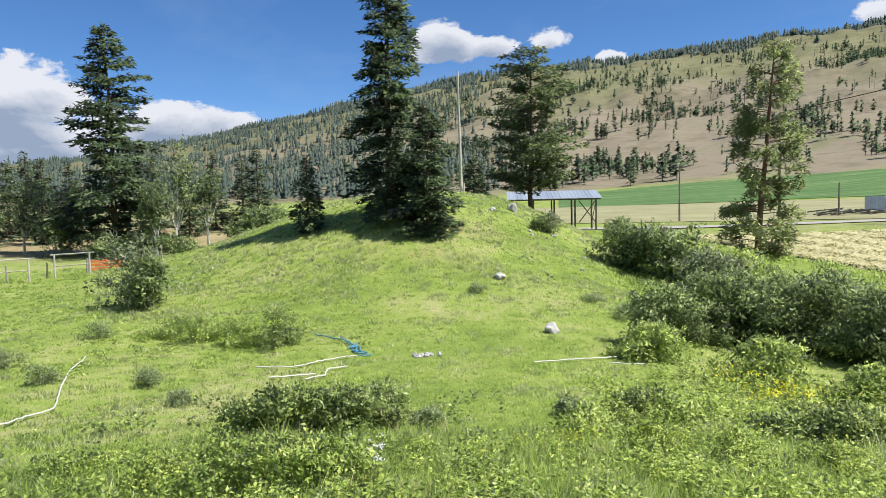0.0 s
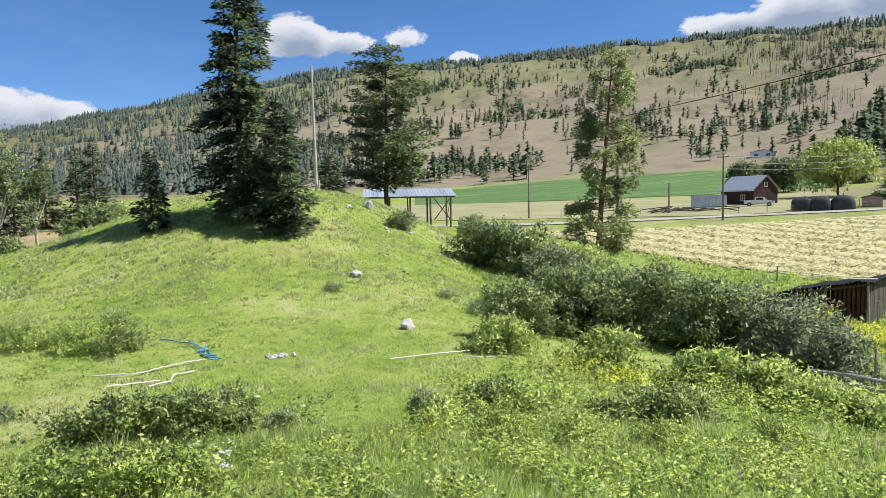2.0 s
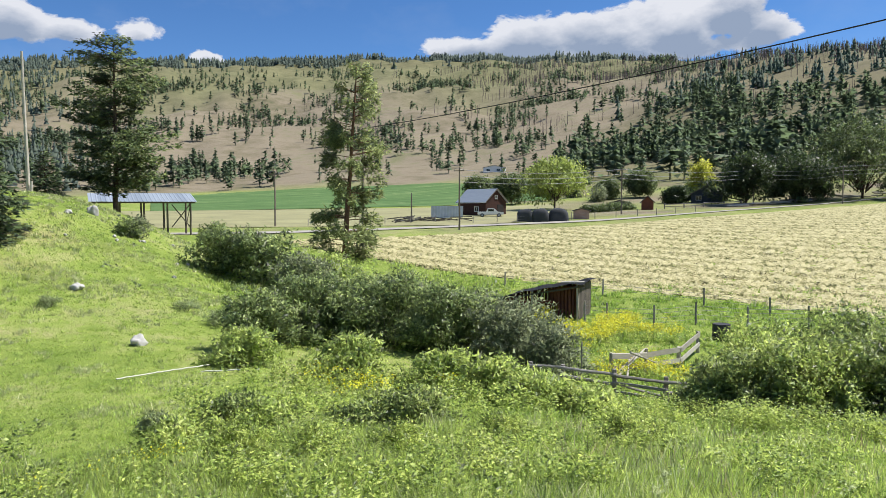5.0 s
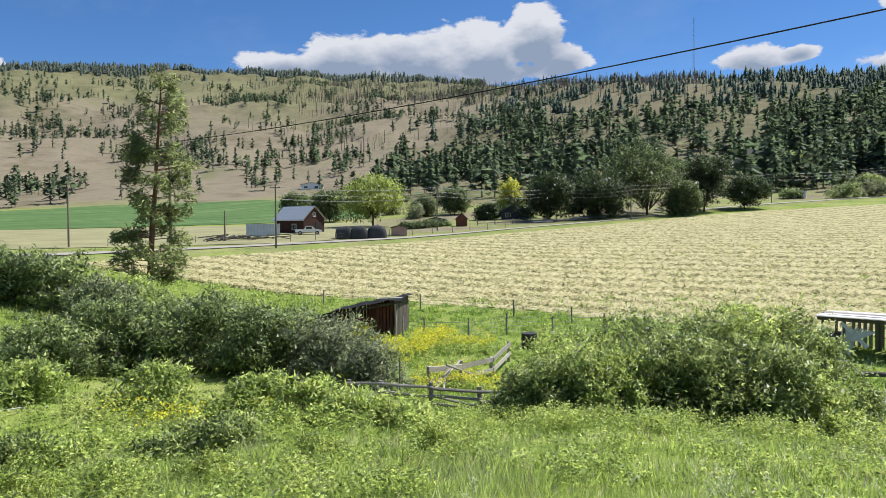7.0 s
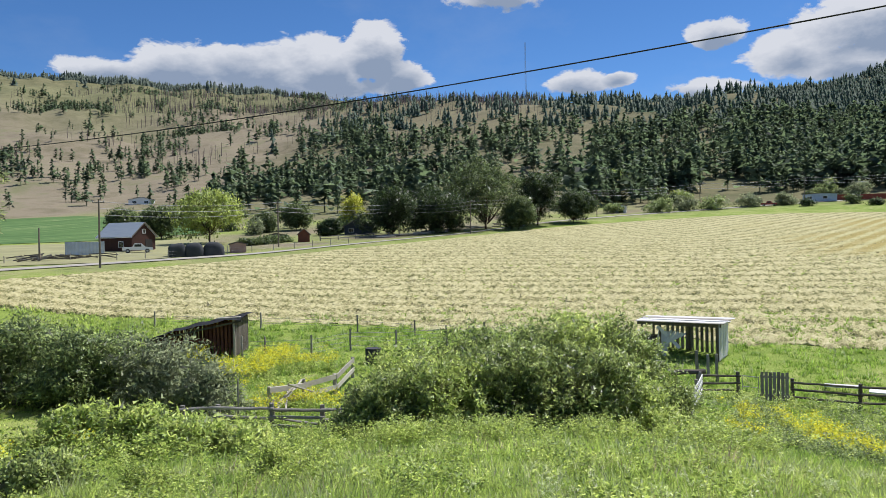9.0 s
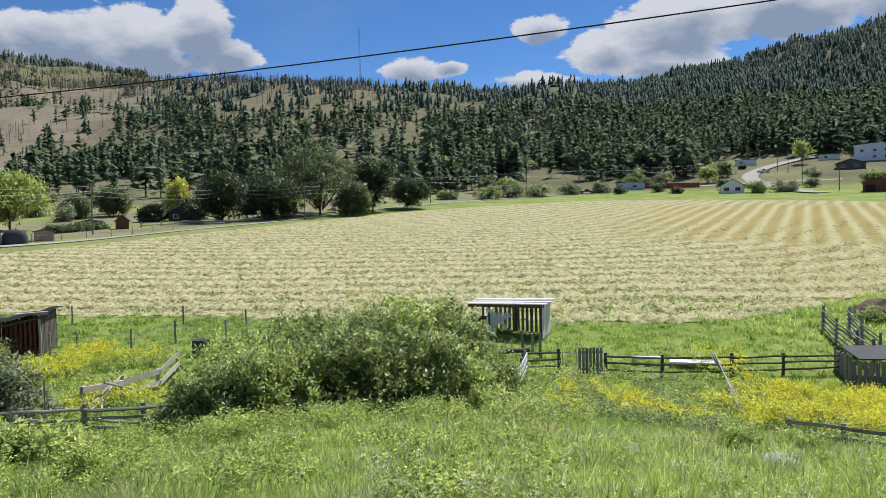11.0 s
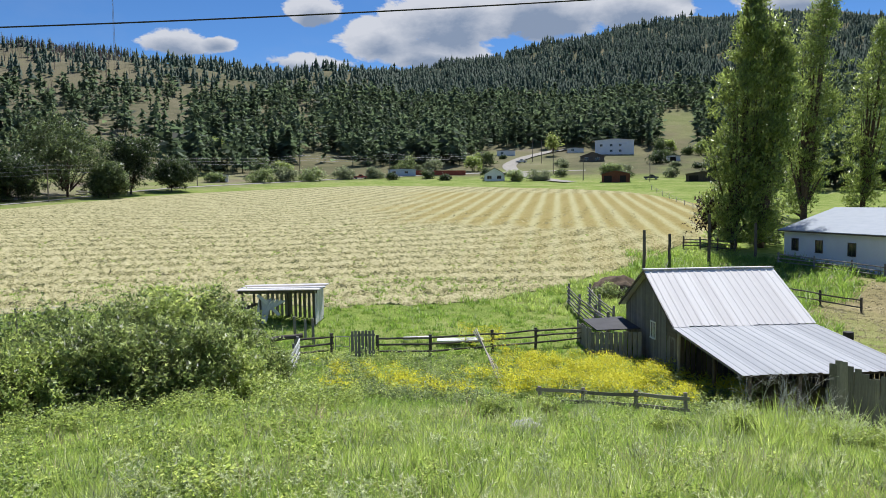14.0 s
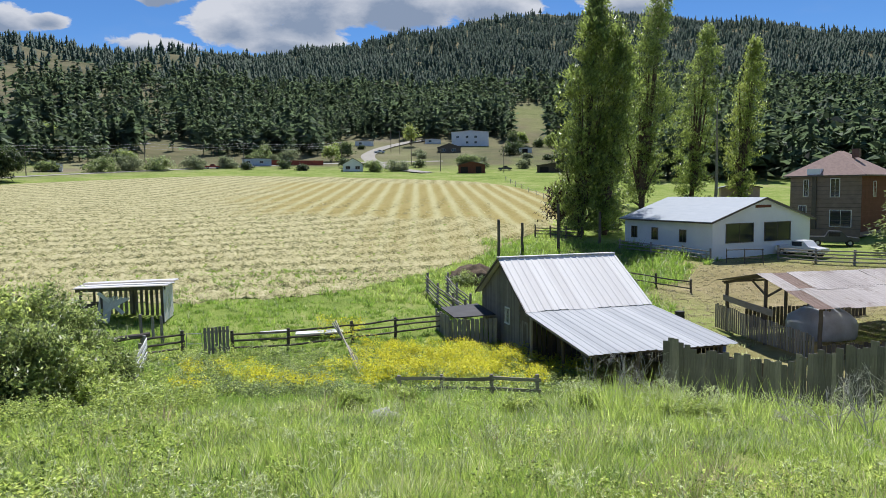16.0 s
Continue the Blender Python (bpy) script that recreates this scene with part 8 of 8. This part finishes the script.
blades("bank_grass", gr_, scatter(gr_, 16000, -180, 180, 0.9, 5.2, None), 0.05, 0.16, GRASS, "short grass on top of the bank", 0.011, 0.5)
blades("bank_grass", gr_, scatter(gr_, 26000, 138, 322, 4.5, 20, None), 0.08, 0.22, GRASS, "short grass on top of the bank", 0.016, 0.5)
blades("slope_grass", gr_, scatter(gr_, 90000, 36, 138, 6, 19, (3.0, -0.2, 0.9), 81), 0.12, 0.28, GRASS_LUSH, "long bright grass in clumps on the near slope", 0.013, 0.35)
blades("slope_grass", gr_, scatter(gr_, 45000, 36, 138, 7, 19, (3.4, 0.2, 1.1), 82), 0.14, 0.34, GRASS_PALE, "pale seeding grass on the near slope", 0.008, 0.4)
blades("slope_grass", gr_, scatter(gr_, 34000, 34, 138, 5, 18, (1.6, 0.2, 1.0), 90), 0.15, 0.34, GRASS_DEEP, "deep green tufts on the near slope", 0.012, 0.4)
blades("dry_stalks", gr_, scatter(gr_, 15000, -40, 138, 5, 18, (3.0, -0.3, 0.9), 95), 0.22, 0.5, GRASS_DRY, "thin dry stalks standing in the grass", 0.006, 0.35)
blades("brow_grass", gr_, scatter(gr_, 20000, 109.5, 138, 14.5, 19, (2.5, -0.6, 0.6), 89), 0.3, 0.75, GRASS, "tall rank grass at the slope's brow", 0.014, 0.3)
blades("dry_grass", gr_, scatter(gr_, 16000, 108, 134, 5.5, 11, (2.0, 0.1, 0.9), 87), 0.06, 0.2, GRASS_DRY, "dry straw-coloured grass on the near slope", 0.009, 0.7)
blades("foreground_grass", gr_, scatter(gr_, 150000, -40, 36, 6, 17, None), 0.10, 0.30, GRASS, "green grass of the near meadow", 0.011, 0.4, (2.2, 0.8))
blades("foreground_grass", gr_, scatter(gr_, 50000, -40, 36, 7, 17, (3.0, 0.1, 1.0), 86), 0.18, 0.40, GRASS_PALE, "pale seeding grass of the near meadow", 0.008, 0.4)
blades("meadow_grass", gr_, scatter(gr_, 240000, -42, 34, 15, 60, None), 0.04, 0.10, GRASS, "short grazed meadow grass", 0.016, 0.7, (5.0, 0.8), 12)
blades("meadow_tufts", gr_, scatter(gr_, 150000, -42, 30, 17, 58, (4.0, 0.0, 1.1), 83), 0.08, 0.22, GRASS_PALE, "pale tufts of grass in the meadow", 0.014, 0.4, None, 16)
blades("meadow_tufts", gr_, scatter(gr_, 5000, -42, 30, 17, 58, (3.0, 0.3, 1.1), 88), 0.12, 0.32, GRASS_DEEP, "darker tufts of grass in the meadow", 0.012, 0.4)
blades("knoll_grass", gr_, scatter(gr_, 90000, -26, 17, 42, 74, (7.0, -0.5, 0.7), 85), 0.10, 0.28, GRASS_PALE, "pale dry grass on the knoll", 0.018, 0.4, None, 16)
blades("knoll_grass", gr_, scatter(gr_, 80000, -45, 17, 44, 76, None), 0.06, 0.18, GRASS, "green grass on the knoll", 0.018, 0.5, None, 14)
blades("yard_grass", gr_, scatter(gr_, 130000, 36, 112, 19, 44, None), 0.15, 0.36, GRASS_LUSH, "rank green grass in the yard", 0.014, 0.4)
blades("verge_grass", gr_, scatter(gr_, 110000, 14, 106, 42, 66, None), 0.14, 0.34, GRASS_LUSH, "long bright green grass along the hay field", 0.02, 0.35, (6.0, 0.6))
blades("yard_grass", gr_, scatter(gr_, 25000, 108, 138, 19, 47, (5.0, -0.8, 0.6), 113), 0.1, 0.4, GRASS_PALE, "rough grass behind the board fence", 0.014, 0.4)
x_, y_, r_ = scatter(gr_, 45000, 13, 37, 50, 100, None)
ok_ = r_ < np.interp(np.degrees(np.arctan2(x_, y_)), HAY_AZ, HAY_NEAR) + 0.4
blades("corner_grass", gr_, (x_[ok_], y_[ok_], r_[ok_]), 0.15, 0.45, GRASS, "uneven green grass between the draw and the field", 0.024, 0.4, (6.0, 0.9))
x_, y_, r_ = scatter(gr_, 40000, 94, 111, 54, 112, None)
ok_ = r_ < np.interp(np.degrees(np.arctan2(x_, y_)), HAY_AZ, HAY_NEAR) + 0.5
blades("corner_grass", gr_, (x_[ok_], y_[ok_], r_[ok_]), 0.15, 0.5, GRASS, "uneven green grass at the hay field's corner", 0.024, 0.4, (5.0, 0.8))
x_, y_, r_ = scatter(gr_, 110000, 103, 138, 46, 88, None)
side_ = np.degrees(np.arctan2(x_, y_)) - (114.5 + (r_ - 55) * 0.22) + 1.8 * waves(x_, y_, 9, 45) + gr_.normal(size=len(x_)) * 0.6
blades("paddock_grass", gr_, (x_[side_ > 0], y_[side_ > 0], r_[side_ > 0]), 0.04, 0.11, GRASS_DRY, "short dry paddock grass by the workshop", 0.02, 0.6, None, 12)
blades("paddock_grass", gr_, (x_[side_ < 0], y_[side_ < 0], r_[side_ < 0]), 0.25, 0.75, GRASS_LUSH, "long green grass below the workshop", 0.022, 0.4, (5.0, 0.8))
blades("feathery_weeds", gr_, scatter(gr_, 46000, 44, 138, 8.5, 18.5, (2.2, 0.25, 1.0), 93), 0.12, 0.36, FEATHER, "feathery grey-green weeds at the slope's brow", 0.007, 0.45)


def weeds(name, rng, xyr, h0, h1, leaf, per, mat, label, spread=0.16, category="weeds"):
    """Leafy plants: leaves up and round a short stem."""
    x, y, r = xyr
    n = len(x)
    z = height(x, y)
    h = rng.uniform(h0, h1, n)
    j = np.repeat(np.arange(n), per)
    q = rng.uniform(0.12, 1, n * per)
    a = rng.uniform(0, 2 * math.pi, n * per)
    rad = spread * rng.uniform(0.2, 1, n * per) * (1.15 - 0.7 * q) * (h[j] / 0.5)
    p = np.stack([x[j] + np.cos(a) * rad, y[j] + np.sin(a) * rad, z[j] + h[j] * q], 1)
    ax = np.stack([np.cos(a), np.sin(a), rng.normal(size=n * per) * 0.4 + 0.25], 1)
    le = leaf * rng.uniform(0.6, 1.4, n * per)
    ob = cards(name, p, ax, le, le * 0.55, mat, None, rng, lie=np.stack([np.cos(a) * 0.5, np.sin(a) * 0.5, 0.5 + 0.6 * q], 1))
    return tagged(ob, label, category, kind="stuff")


weeds("foreground_weeds", gr_, scatter(gr_, 4200, -38, 37, 7.5, 15.5, (3.5, -0.5, 0.8), 91), 0.2, 0.5, 0.06, 24, WEED, "leafy green weeds by the slope")
weeds("slope_weeds", gr_, scatter(gr_, 3000, 33, 80, 8, 18, (3.5, -0.1, 1.1), 92), 0.2, 0.5, 0.055, 24, WEED, "leafy green weeds on the slope")
weeds("slope_weeds", gr_, scatter(gr_, 2200, 76, 138, 7, 17.5, (2.6, 0.1, 1.0), 94), 0.15, 0.4, 0.04, 24, WEED, "small leafy weeds among the slope grass")
weeds("bank_weeds", gr_, scatter(gr_, 2600, 44, 82, 17.5, 21.5, (3.0, -0.4, 0.6), 112), 0.35, 0.8, 0.06, 34, WEED, "tall leafy weeds before the bushes")
weeds("yard_weeds", gr_, scatter(gr_, 2600, 74, 112, 27, 40, (4.0, -0.5, 0.7), 194), 0.35, 0.95, 0.09, 30, BUSH, "dark rank weeds in the yard")
weeds("yard_weeds", gr_, scatter(gr_, 2600, 74, 112, 29, 41, (5.0, -0.6, 0.8), 94), 0.35, 0.8, 0.10, 22, WEED, "rank weeds in the yard")
weeds("corral_weeds", gr_, scatter(gr_, 1200, 36, 56, 24, 47, (5.0, -0.6, 0.8), 95), 0.35, 0.8, 0.10, 22, WEED, "rank weeds in the corral")
weeds("draw_weeds", gr_, scatter(gr_, 1400, 11, 44, 17, 29, (4.0, -0.6, 0.7), 96), 0.35, 0.85, 0.09, 26, WEED, "leafy weeds along the bushes")
weeds("meadow_weeds", gr_, scatter(gr_, 900, -40, -6, 29, 46, (6.0, 0.0, 1.0), 97), 0.3, 0.7, 0.10, 20, WEED, "leafy weeds in the meadow")
weeds("meadow_weeds", gr_, scatter(gr_, 700, -40, 30, 15, 24, (5.0, 0.2, 1.1), 98), 0.2, 0.5, 0.11, 12, BUSH_MID, "dark leafy weeds in the meadow")
weeds("knoll_weeds", gr_, scatter(gr_, 350, -22, 15, 46, 64, (7.0, 0.3, 1.2), 99), 0.25, 0.6, 0.2, 10, SAGE, "grey-green weeds on the knoll")


def mustard(rng, az0, az1, r0, r1, n, h0, h1, seed, clump=(5.0, -0.5, 0.5), bloom=12):
    """Flowering wild mustard: thin green stems under a haze of small yellow flowers."""
    x, y, r = scatter(rng, n, az0, az1, r0, r1, clump, seed)
    # the patch thins out unevenly towards its edges
    fa = (np.degrees(np.arctan2(x, y)) - az0) / (az1 - az0)
    fr = (r - r0) / (r1 - r0)
    inset = np.minimum(np.minimum(fa, 1 - fa), np.minimum(fr, 1 - fr))
    k = 5.0 * inset + 0.8 * waves(x, y, 2.6, seed + 7) > rng.uniform(0, 1, len(x))
    x, y, r = x[k], y[k], r[k]
    m = len(x)
    z = height(x, y)
    h = rng.uniform(h0, h1, m)
    j = np.repeat(np.arange(m), 8)
    k = m * 8
    p = np.stack([x[j] + rng.normal(size=k) * 0.13, y[j] + rng.normal(size=k) * 0.13, z[j] + h[j] * rng.uniform(0.05, 0.8, k)], 1)
    ob = cards("mustard_leaves", p, rng.normal(size=(k, 3)) + np.array([0, 0, 1.0]), 0.2 * rng.uniform(0.6, 1.3, k), 0.06, WEED, None, rng)
    tagged(ob, "green stems and leaves of wild mustard", "flowers", kind="stuff")
    bloom = int(bloom * 1.4)
    j = np.repeat(np.arange(m), bloom)
    k = m * bloom
    p = np.stack([x[j] + rng.normal(size=k) * 0.15, y[j] + rng.normal(size=k) * 0.15, z[j] + h[j] * rng.uniform(0.72, 1.08, k)], 1)
    s = rng.uniform(0.045, 0.085, k)
    ob = cards("mustard_flowers", p, rng.normal(size=(k, 3)), s, s, MUSTARD, None, rng)
    tagged(ob, "bright yellow flowers of wild mustard", "flowers", kind="stuff")


mustard(gr_, 92.5, 107.8, 31, 41, 4300, 0.45, 1.1, 101, (2.6, -0.4, 0.6), 21)
mustard(gr_, 90.0, 93.5, 41, 45.5, 260, 0.8, 1.3, 102, (6.0, -1.2, 0.1), 16)
mustard(gr_, 78.5, 93, 29.5, 37, 1400, 0.45, 0.85, 103, (3.0, 0.0, 0.8), 14)
mustard(gr_, 36.5, 49.5, 40, 47.5, 1100, 0.6, 1.1, 104, (4.0, -0.4, 0.5), 15)
mustard(gr_, 42, 50, 30.5, 38, 420, 0.5, 0.9, 105, (4.0, -0.4, 0.6), 12)
mustard(gr_, 20, 36, 22, 27, 220, 0.5, 0.9, 106, (3.0, 0.1, 0.9), 10)
mustard(gr_, -18, -13, 34, 40, 60, 0.4, 0.8, 107, (3.0, 0.0, 0.9), 10)
mustard(gr_, 107, 112, 34, 38, 120, 0.5, 0.9, 108, None, 10)
x_, y_, r_ = scatter(gr_, 900, 0, 12, 11.5, 14.5, (3.0, -0.4, 0.6), 109)
s_ = gr_.uniform(0.02, 0.05, len(x_))
ob_ = cards("yellow_blossom", np.stack([x_, y_, height(x_, y_) + gr_.uniform(0.2, 0.42, len(x_))], 1), gr_.normal(size=(len(x_), 3)), s_, s_, MUSTARD, None, gr_)
tagged(ob_, "small yellow blossom low in the grass", "flowers", kind="stuff")
WHITE_FLOWER = leaf_material("white_flowers", (0.55, 0.55, 0.5), (0.72, 0.72, 0.68), (0.8, 0.8, 0.78), 0.6, 0.6)
x_, y_, r_ = scatter(gr_, 60, -10.5, -5.2, 9.6, 11.0, None, 110)
j_ = np.repeat(np.arange(len(x_)), 7)
k_ = len(j_)
hh_ = np.repeat(gr_.uniform(0.35, 0.6, len(x_)), 7)
s_ = gr_.uniform(0.02, 0.045, k_)
ob_ = cards("white_blossom", np.stack([x_[j_] + gr_.normal(size=k_) * 0.03, y_[j_] + gr_.normal(size=k_) * 0.03, height(x_[j_], y_[j_]) + hh_], 1), gr_.normal(size=(k_, 3)) * np.array([1, 1, 0.2]), s_, s_, WHITE_FLOWER, None, gr_)
tagged(ob_, "flat white yarrow heads in the grass", "flowers", kind="stuff")

# grey sage clumps and bright leafy thicket at the foot of the view
for i, (az, r, h, w) in enumerate([(-22.5, 27.6, 0.75, 1.3), (-20.4, 23.4, 0.45, 0.8), (9.3, 19.6, 0.5, 0.8), (-1.6, 18.4, 0.45, 0.8), (-29.5, 29, 0.8, 1.2), (-31.5, 33, 0.9, 1.6), (-26.0, 38, 0.8, 1.8), (2.5, 44, 0.5, 1.4), (11.5, 44, 0.8, 1.6), (13.5, 40, 0.9, 1.6)]):
    plant(az, r, broadleaf, h, w, 300 + i, "pale grey-green sage clump in the meadow", FEATHER, 1800, 0.07, 0.0, TWIG, "sage_bush", 9, group="sage clumps", category="bush")
for i, (az, r, h, w) in enumerate([(-15.6, 9.8, 0.75, 1.4), (-12.2, 9.4, 0.85, 1.5), (-9.2, 9.7, 0.7, 1.2), (-22, 10.5, 0.5, 1.3), (22, 12.5, 0.6, 1.3), (16.0, 13.2, 0.7, 1.4), (27, 13.0, 0.6, 1.3), (35, 13.6, 0.6, 1.2), (46, 14.2, 0.55, 1.3), (-3, 12.6, 0.5, 1.2), (-27, 13, 0.5, 1.6)]):
    plant(az, r, broadleaf, h, w, 320 + i, "bright broad-leaved thicket in the meadow grass", BUSH_BRIGHT if i < 3 else WEED, 4200, 0.075 if i < 3 else 0.055, 0.0, TWIG, "thicket", 10, group="foreground thickets", category="bush")


def dead_shrub(az, r, h, seed, label):
    rng = np.random.default_rng(seed)
    p = spot(az, r)
    t = thing("dead_shrub", p.x, p.y, p.z, label, "shrub", "dead shrubs")
    a, b, ra, rb = [], [], [], []
    def grow(o, d, ln, rad, depth):
        e = o + d * ln
        a.append(o), b.append(e), ra.append(rad), rb.append(rad * 0.6)
        if depth:
            for _ in range(3):
                grow(o + d * ln * rng.uniform(0.4, 1.0), unit(d + rng.normal(size=3) * 0.55 + np.array([0, 0, 0.1])), ln * rng.uniform(0.45, 0.75), rad * 0.6, depth - 1)
    for _ in range(5):
        grow(np.array([0, 0, -0.05]), unit(rng.normal(size=3) * 0.7 + np.array([0, 0, 1.0])), h * 0.62, 0.009, 3)
    sticks("twigwork", a, b, np.array(ra), np.array(rb), PALE_BARK, t, 4)


for i, (az, r, h) in enumerate([(112.2, 17.0, 1.2), (114.2, 16.4, 1.3), (116.0, 16.8, 1.0), (128.0, 13.4, 1.0), (130.0, 12.8, 1.1), (132.2, 12.2, 1.1), (126.0, 14.5, 0.7)]):
    dead_shrub(az, r, h, 400 + i, "bare pale dead shrub at the slope's brow")
for i in range(9):
    az, r = gr_.uniform(84, 136), gr_.uniform(14, 17.5)
    plant(az, r, broadleaf, gr_.uniform(0.3, 0.5), 0.9, 420 + i, "feathery grey-green weed clump at the slope's brow", WEED, 1800, 0.05, 0.0, TWIG, "weed_clump", 9, group="weed clumps on the brow", category="weed")

STALK = leaf_material("pale_green_stalks", (0.30, 0.37, 0.15), (0.48, 0.54, 0.27), (0.68, 0.72, 0.44), 1.1, 0.6, 0.8)


def stalk_weeds(rng, xyr, h0, h1, label):
    """Branching weeds: an upright stem with rising side shoots, set with small narrow leaves."""
    x, y, r = xyr
    a, b, rad = [], [], []
    for px_, py_ in zip(x, y):
        o = np.array([px_, py_, ground_at(px_, py_) - 0.03])
        h = rng.uniform(h0, h1)
        way = unit(np.array([rng.normal() * 0.22, rng.normal() * 0.22, 1.0]))
        a.append(o), b.append(o + way * h), rad.append(0.0045)
        for _ in range(rng.integers(6, 11)):
            q = rng.uniform(0.25, 0.9)
            t = rng.uniform(0, 2 * math.pi)
            side = unit(np.array([math.cos(t), math.sin(t), rng.uniform(0.5, 1.1)]))
            s0 = o + way * h * q
            e = s0 + side * h * rng.uniform(0.22, 0.45) * (1.15 - 0.6 * q)
            a.append(s0), b.append(e), rad.append(0.003)
            for _ in range(2):
                m_ = s0 + (e - s0) * rng.uniform(0.4, 0.9)
                a.append(m_), b.append(m_ + unit(side + rng.normal(size=3) * 0.5) * h * rng.uniform(0.06, 0.14)), rad.append(0.0022)
    a, b, rad = np.array(a), np.array(b), np.array(rad)
    ob = sticks("stalk_weeds", a, b, rad, rad * 0.55, STALK, None, 3)
    set_lie(ob, np.tile([[0.0, 0.0, 1.0]], (len(a), 1)) + rng.normal(size=(len(a), 3)) * 0.5, 6)
    tagged(ob, label, "weeds", kind="stuff")
    j = np.repeat(np.arange(len(a)), 5)
    f = rng.uniform(0.15, 1.0, len(j))
    le = rng.uniform(0.018, 0.04, len(j))
    ob = cards("stalk_leaves", a[j] + (b[j] - a[j]) * f[:, None], unit(b[j] - a[j]) + rng.normal(size=(len(j), 3)) * 0.8, le, le * 0.35, STALK, None, rng, single=True)
    tagged(ob, "narrow leaves of the branching weeds", "weeds", kind="stuff")


stalk_weeds(gr_, scatter(gr_, 420, 62, 138, 5.5, 13.5, (3.0, -0.1, 0.8), 120), 0.28, 0.62, "pale branching weeds standing in the slope grass")
stalk_weeds(gr_, scatter(gr_, 220, 108, 138, 14.5, 18.5, (2.5, -0.6, 0.5), 121), 0.4, 0.8, "pale branching weeds at the slope's brow")
stalk_weeds(gr_, scatter(gr_, 160, -38, 60, 7.0, 13.5, (3.0, 0.1, 0.9), 122), 0.25, 0.5, "pale branching weeds in the near meadow")

HAY_CLUMP = leaf_material("drying_hay", (0.20, 0.19, 0.08), (0.42, 0.385, 0.18), (0.68, 0.64, 0.40), 0.2, 0.8, 0.4)
x_, y_, r_ = scatter(gr_, 30000, 24, 104, 56, 150, None)
a_ = np.degrees(np.arctan2(x_, y_))
ok_ = (r_ > np.interp(a_, HAY_AZ, HAY_NEAR) + 1.5) & (r_ < np.interp(a_, HAY_AZ, HAY_FAR) - 3)
ok_ &= smoothstep(0.1, 0.9, 0.55 * np.sin(row_distance(x_, y_) / 4.1 * 6.2832 + 1.0) + 0.9 * waves(x_, y_, 3.0, 61)) > gr_.uniform(0, 1, len(x_))
x_, y_ = x_[ok_], y_[ok_]
j_ = np.repeat(np.arange(len(x_)), 4)
k_ = len(j_)
s_ = gr_.uniform(0.15, 0.42, k_)
ax_ = gr_.normal(size=(k_, 3)) * np.array([1, 1, 0.3]) + np.array([0, 0, 0.25])
ob_ = cards("hay_clumps", np.stack([x_[j_] + gr_.normal(size=k_) * 0.25, y_[j_] + gr_.normal(size=k_) * 0.25, height(x_[j_], y_[j_]) + gr_.uniform(0.08, 0.26, k_)], 1), ax_, s_, s_ * 0.35, HAY_CLUMP, None, gr_, single=True)
tagged(ob_, "loose clumps of mown hay drying in rows", "hay", kind="stuff")
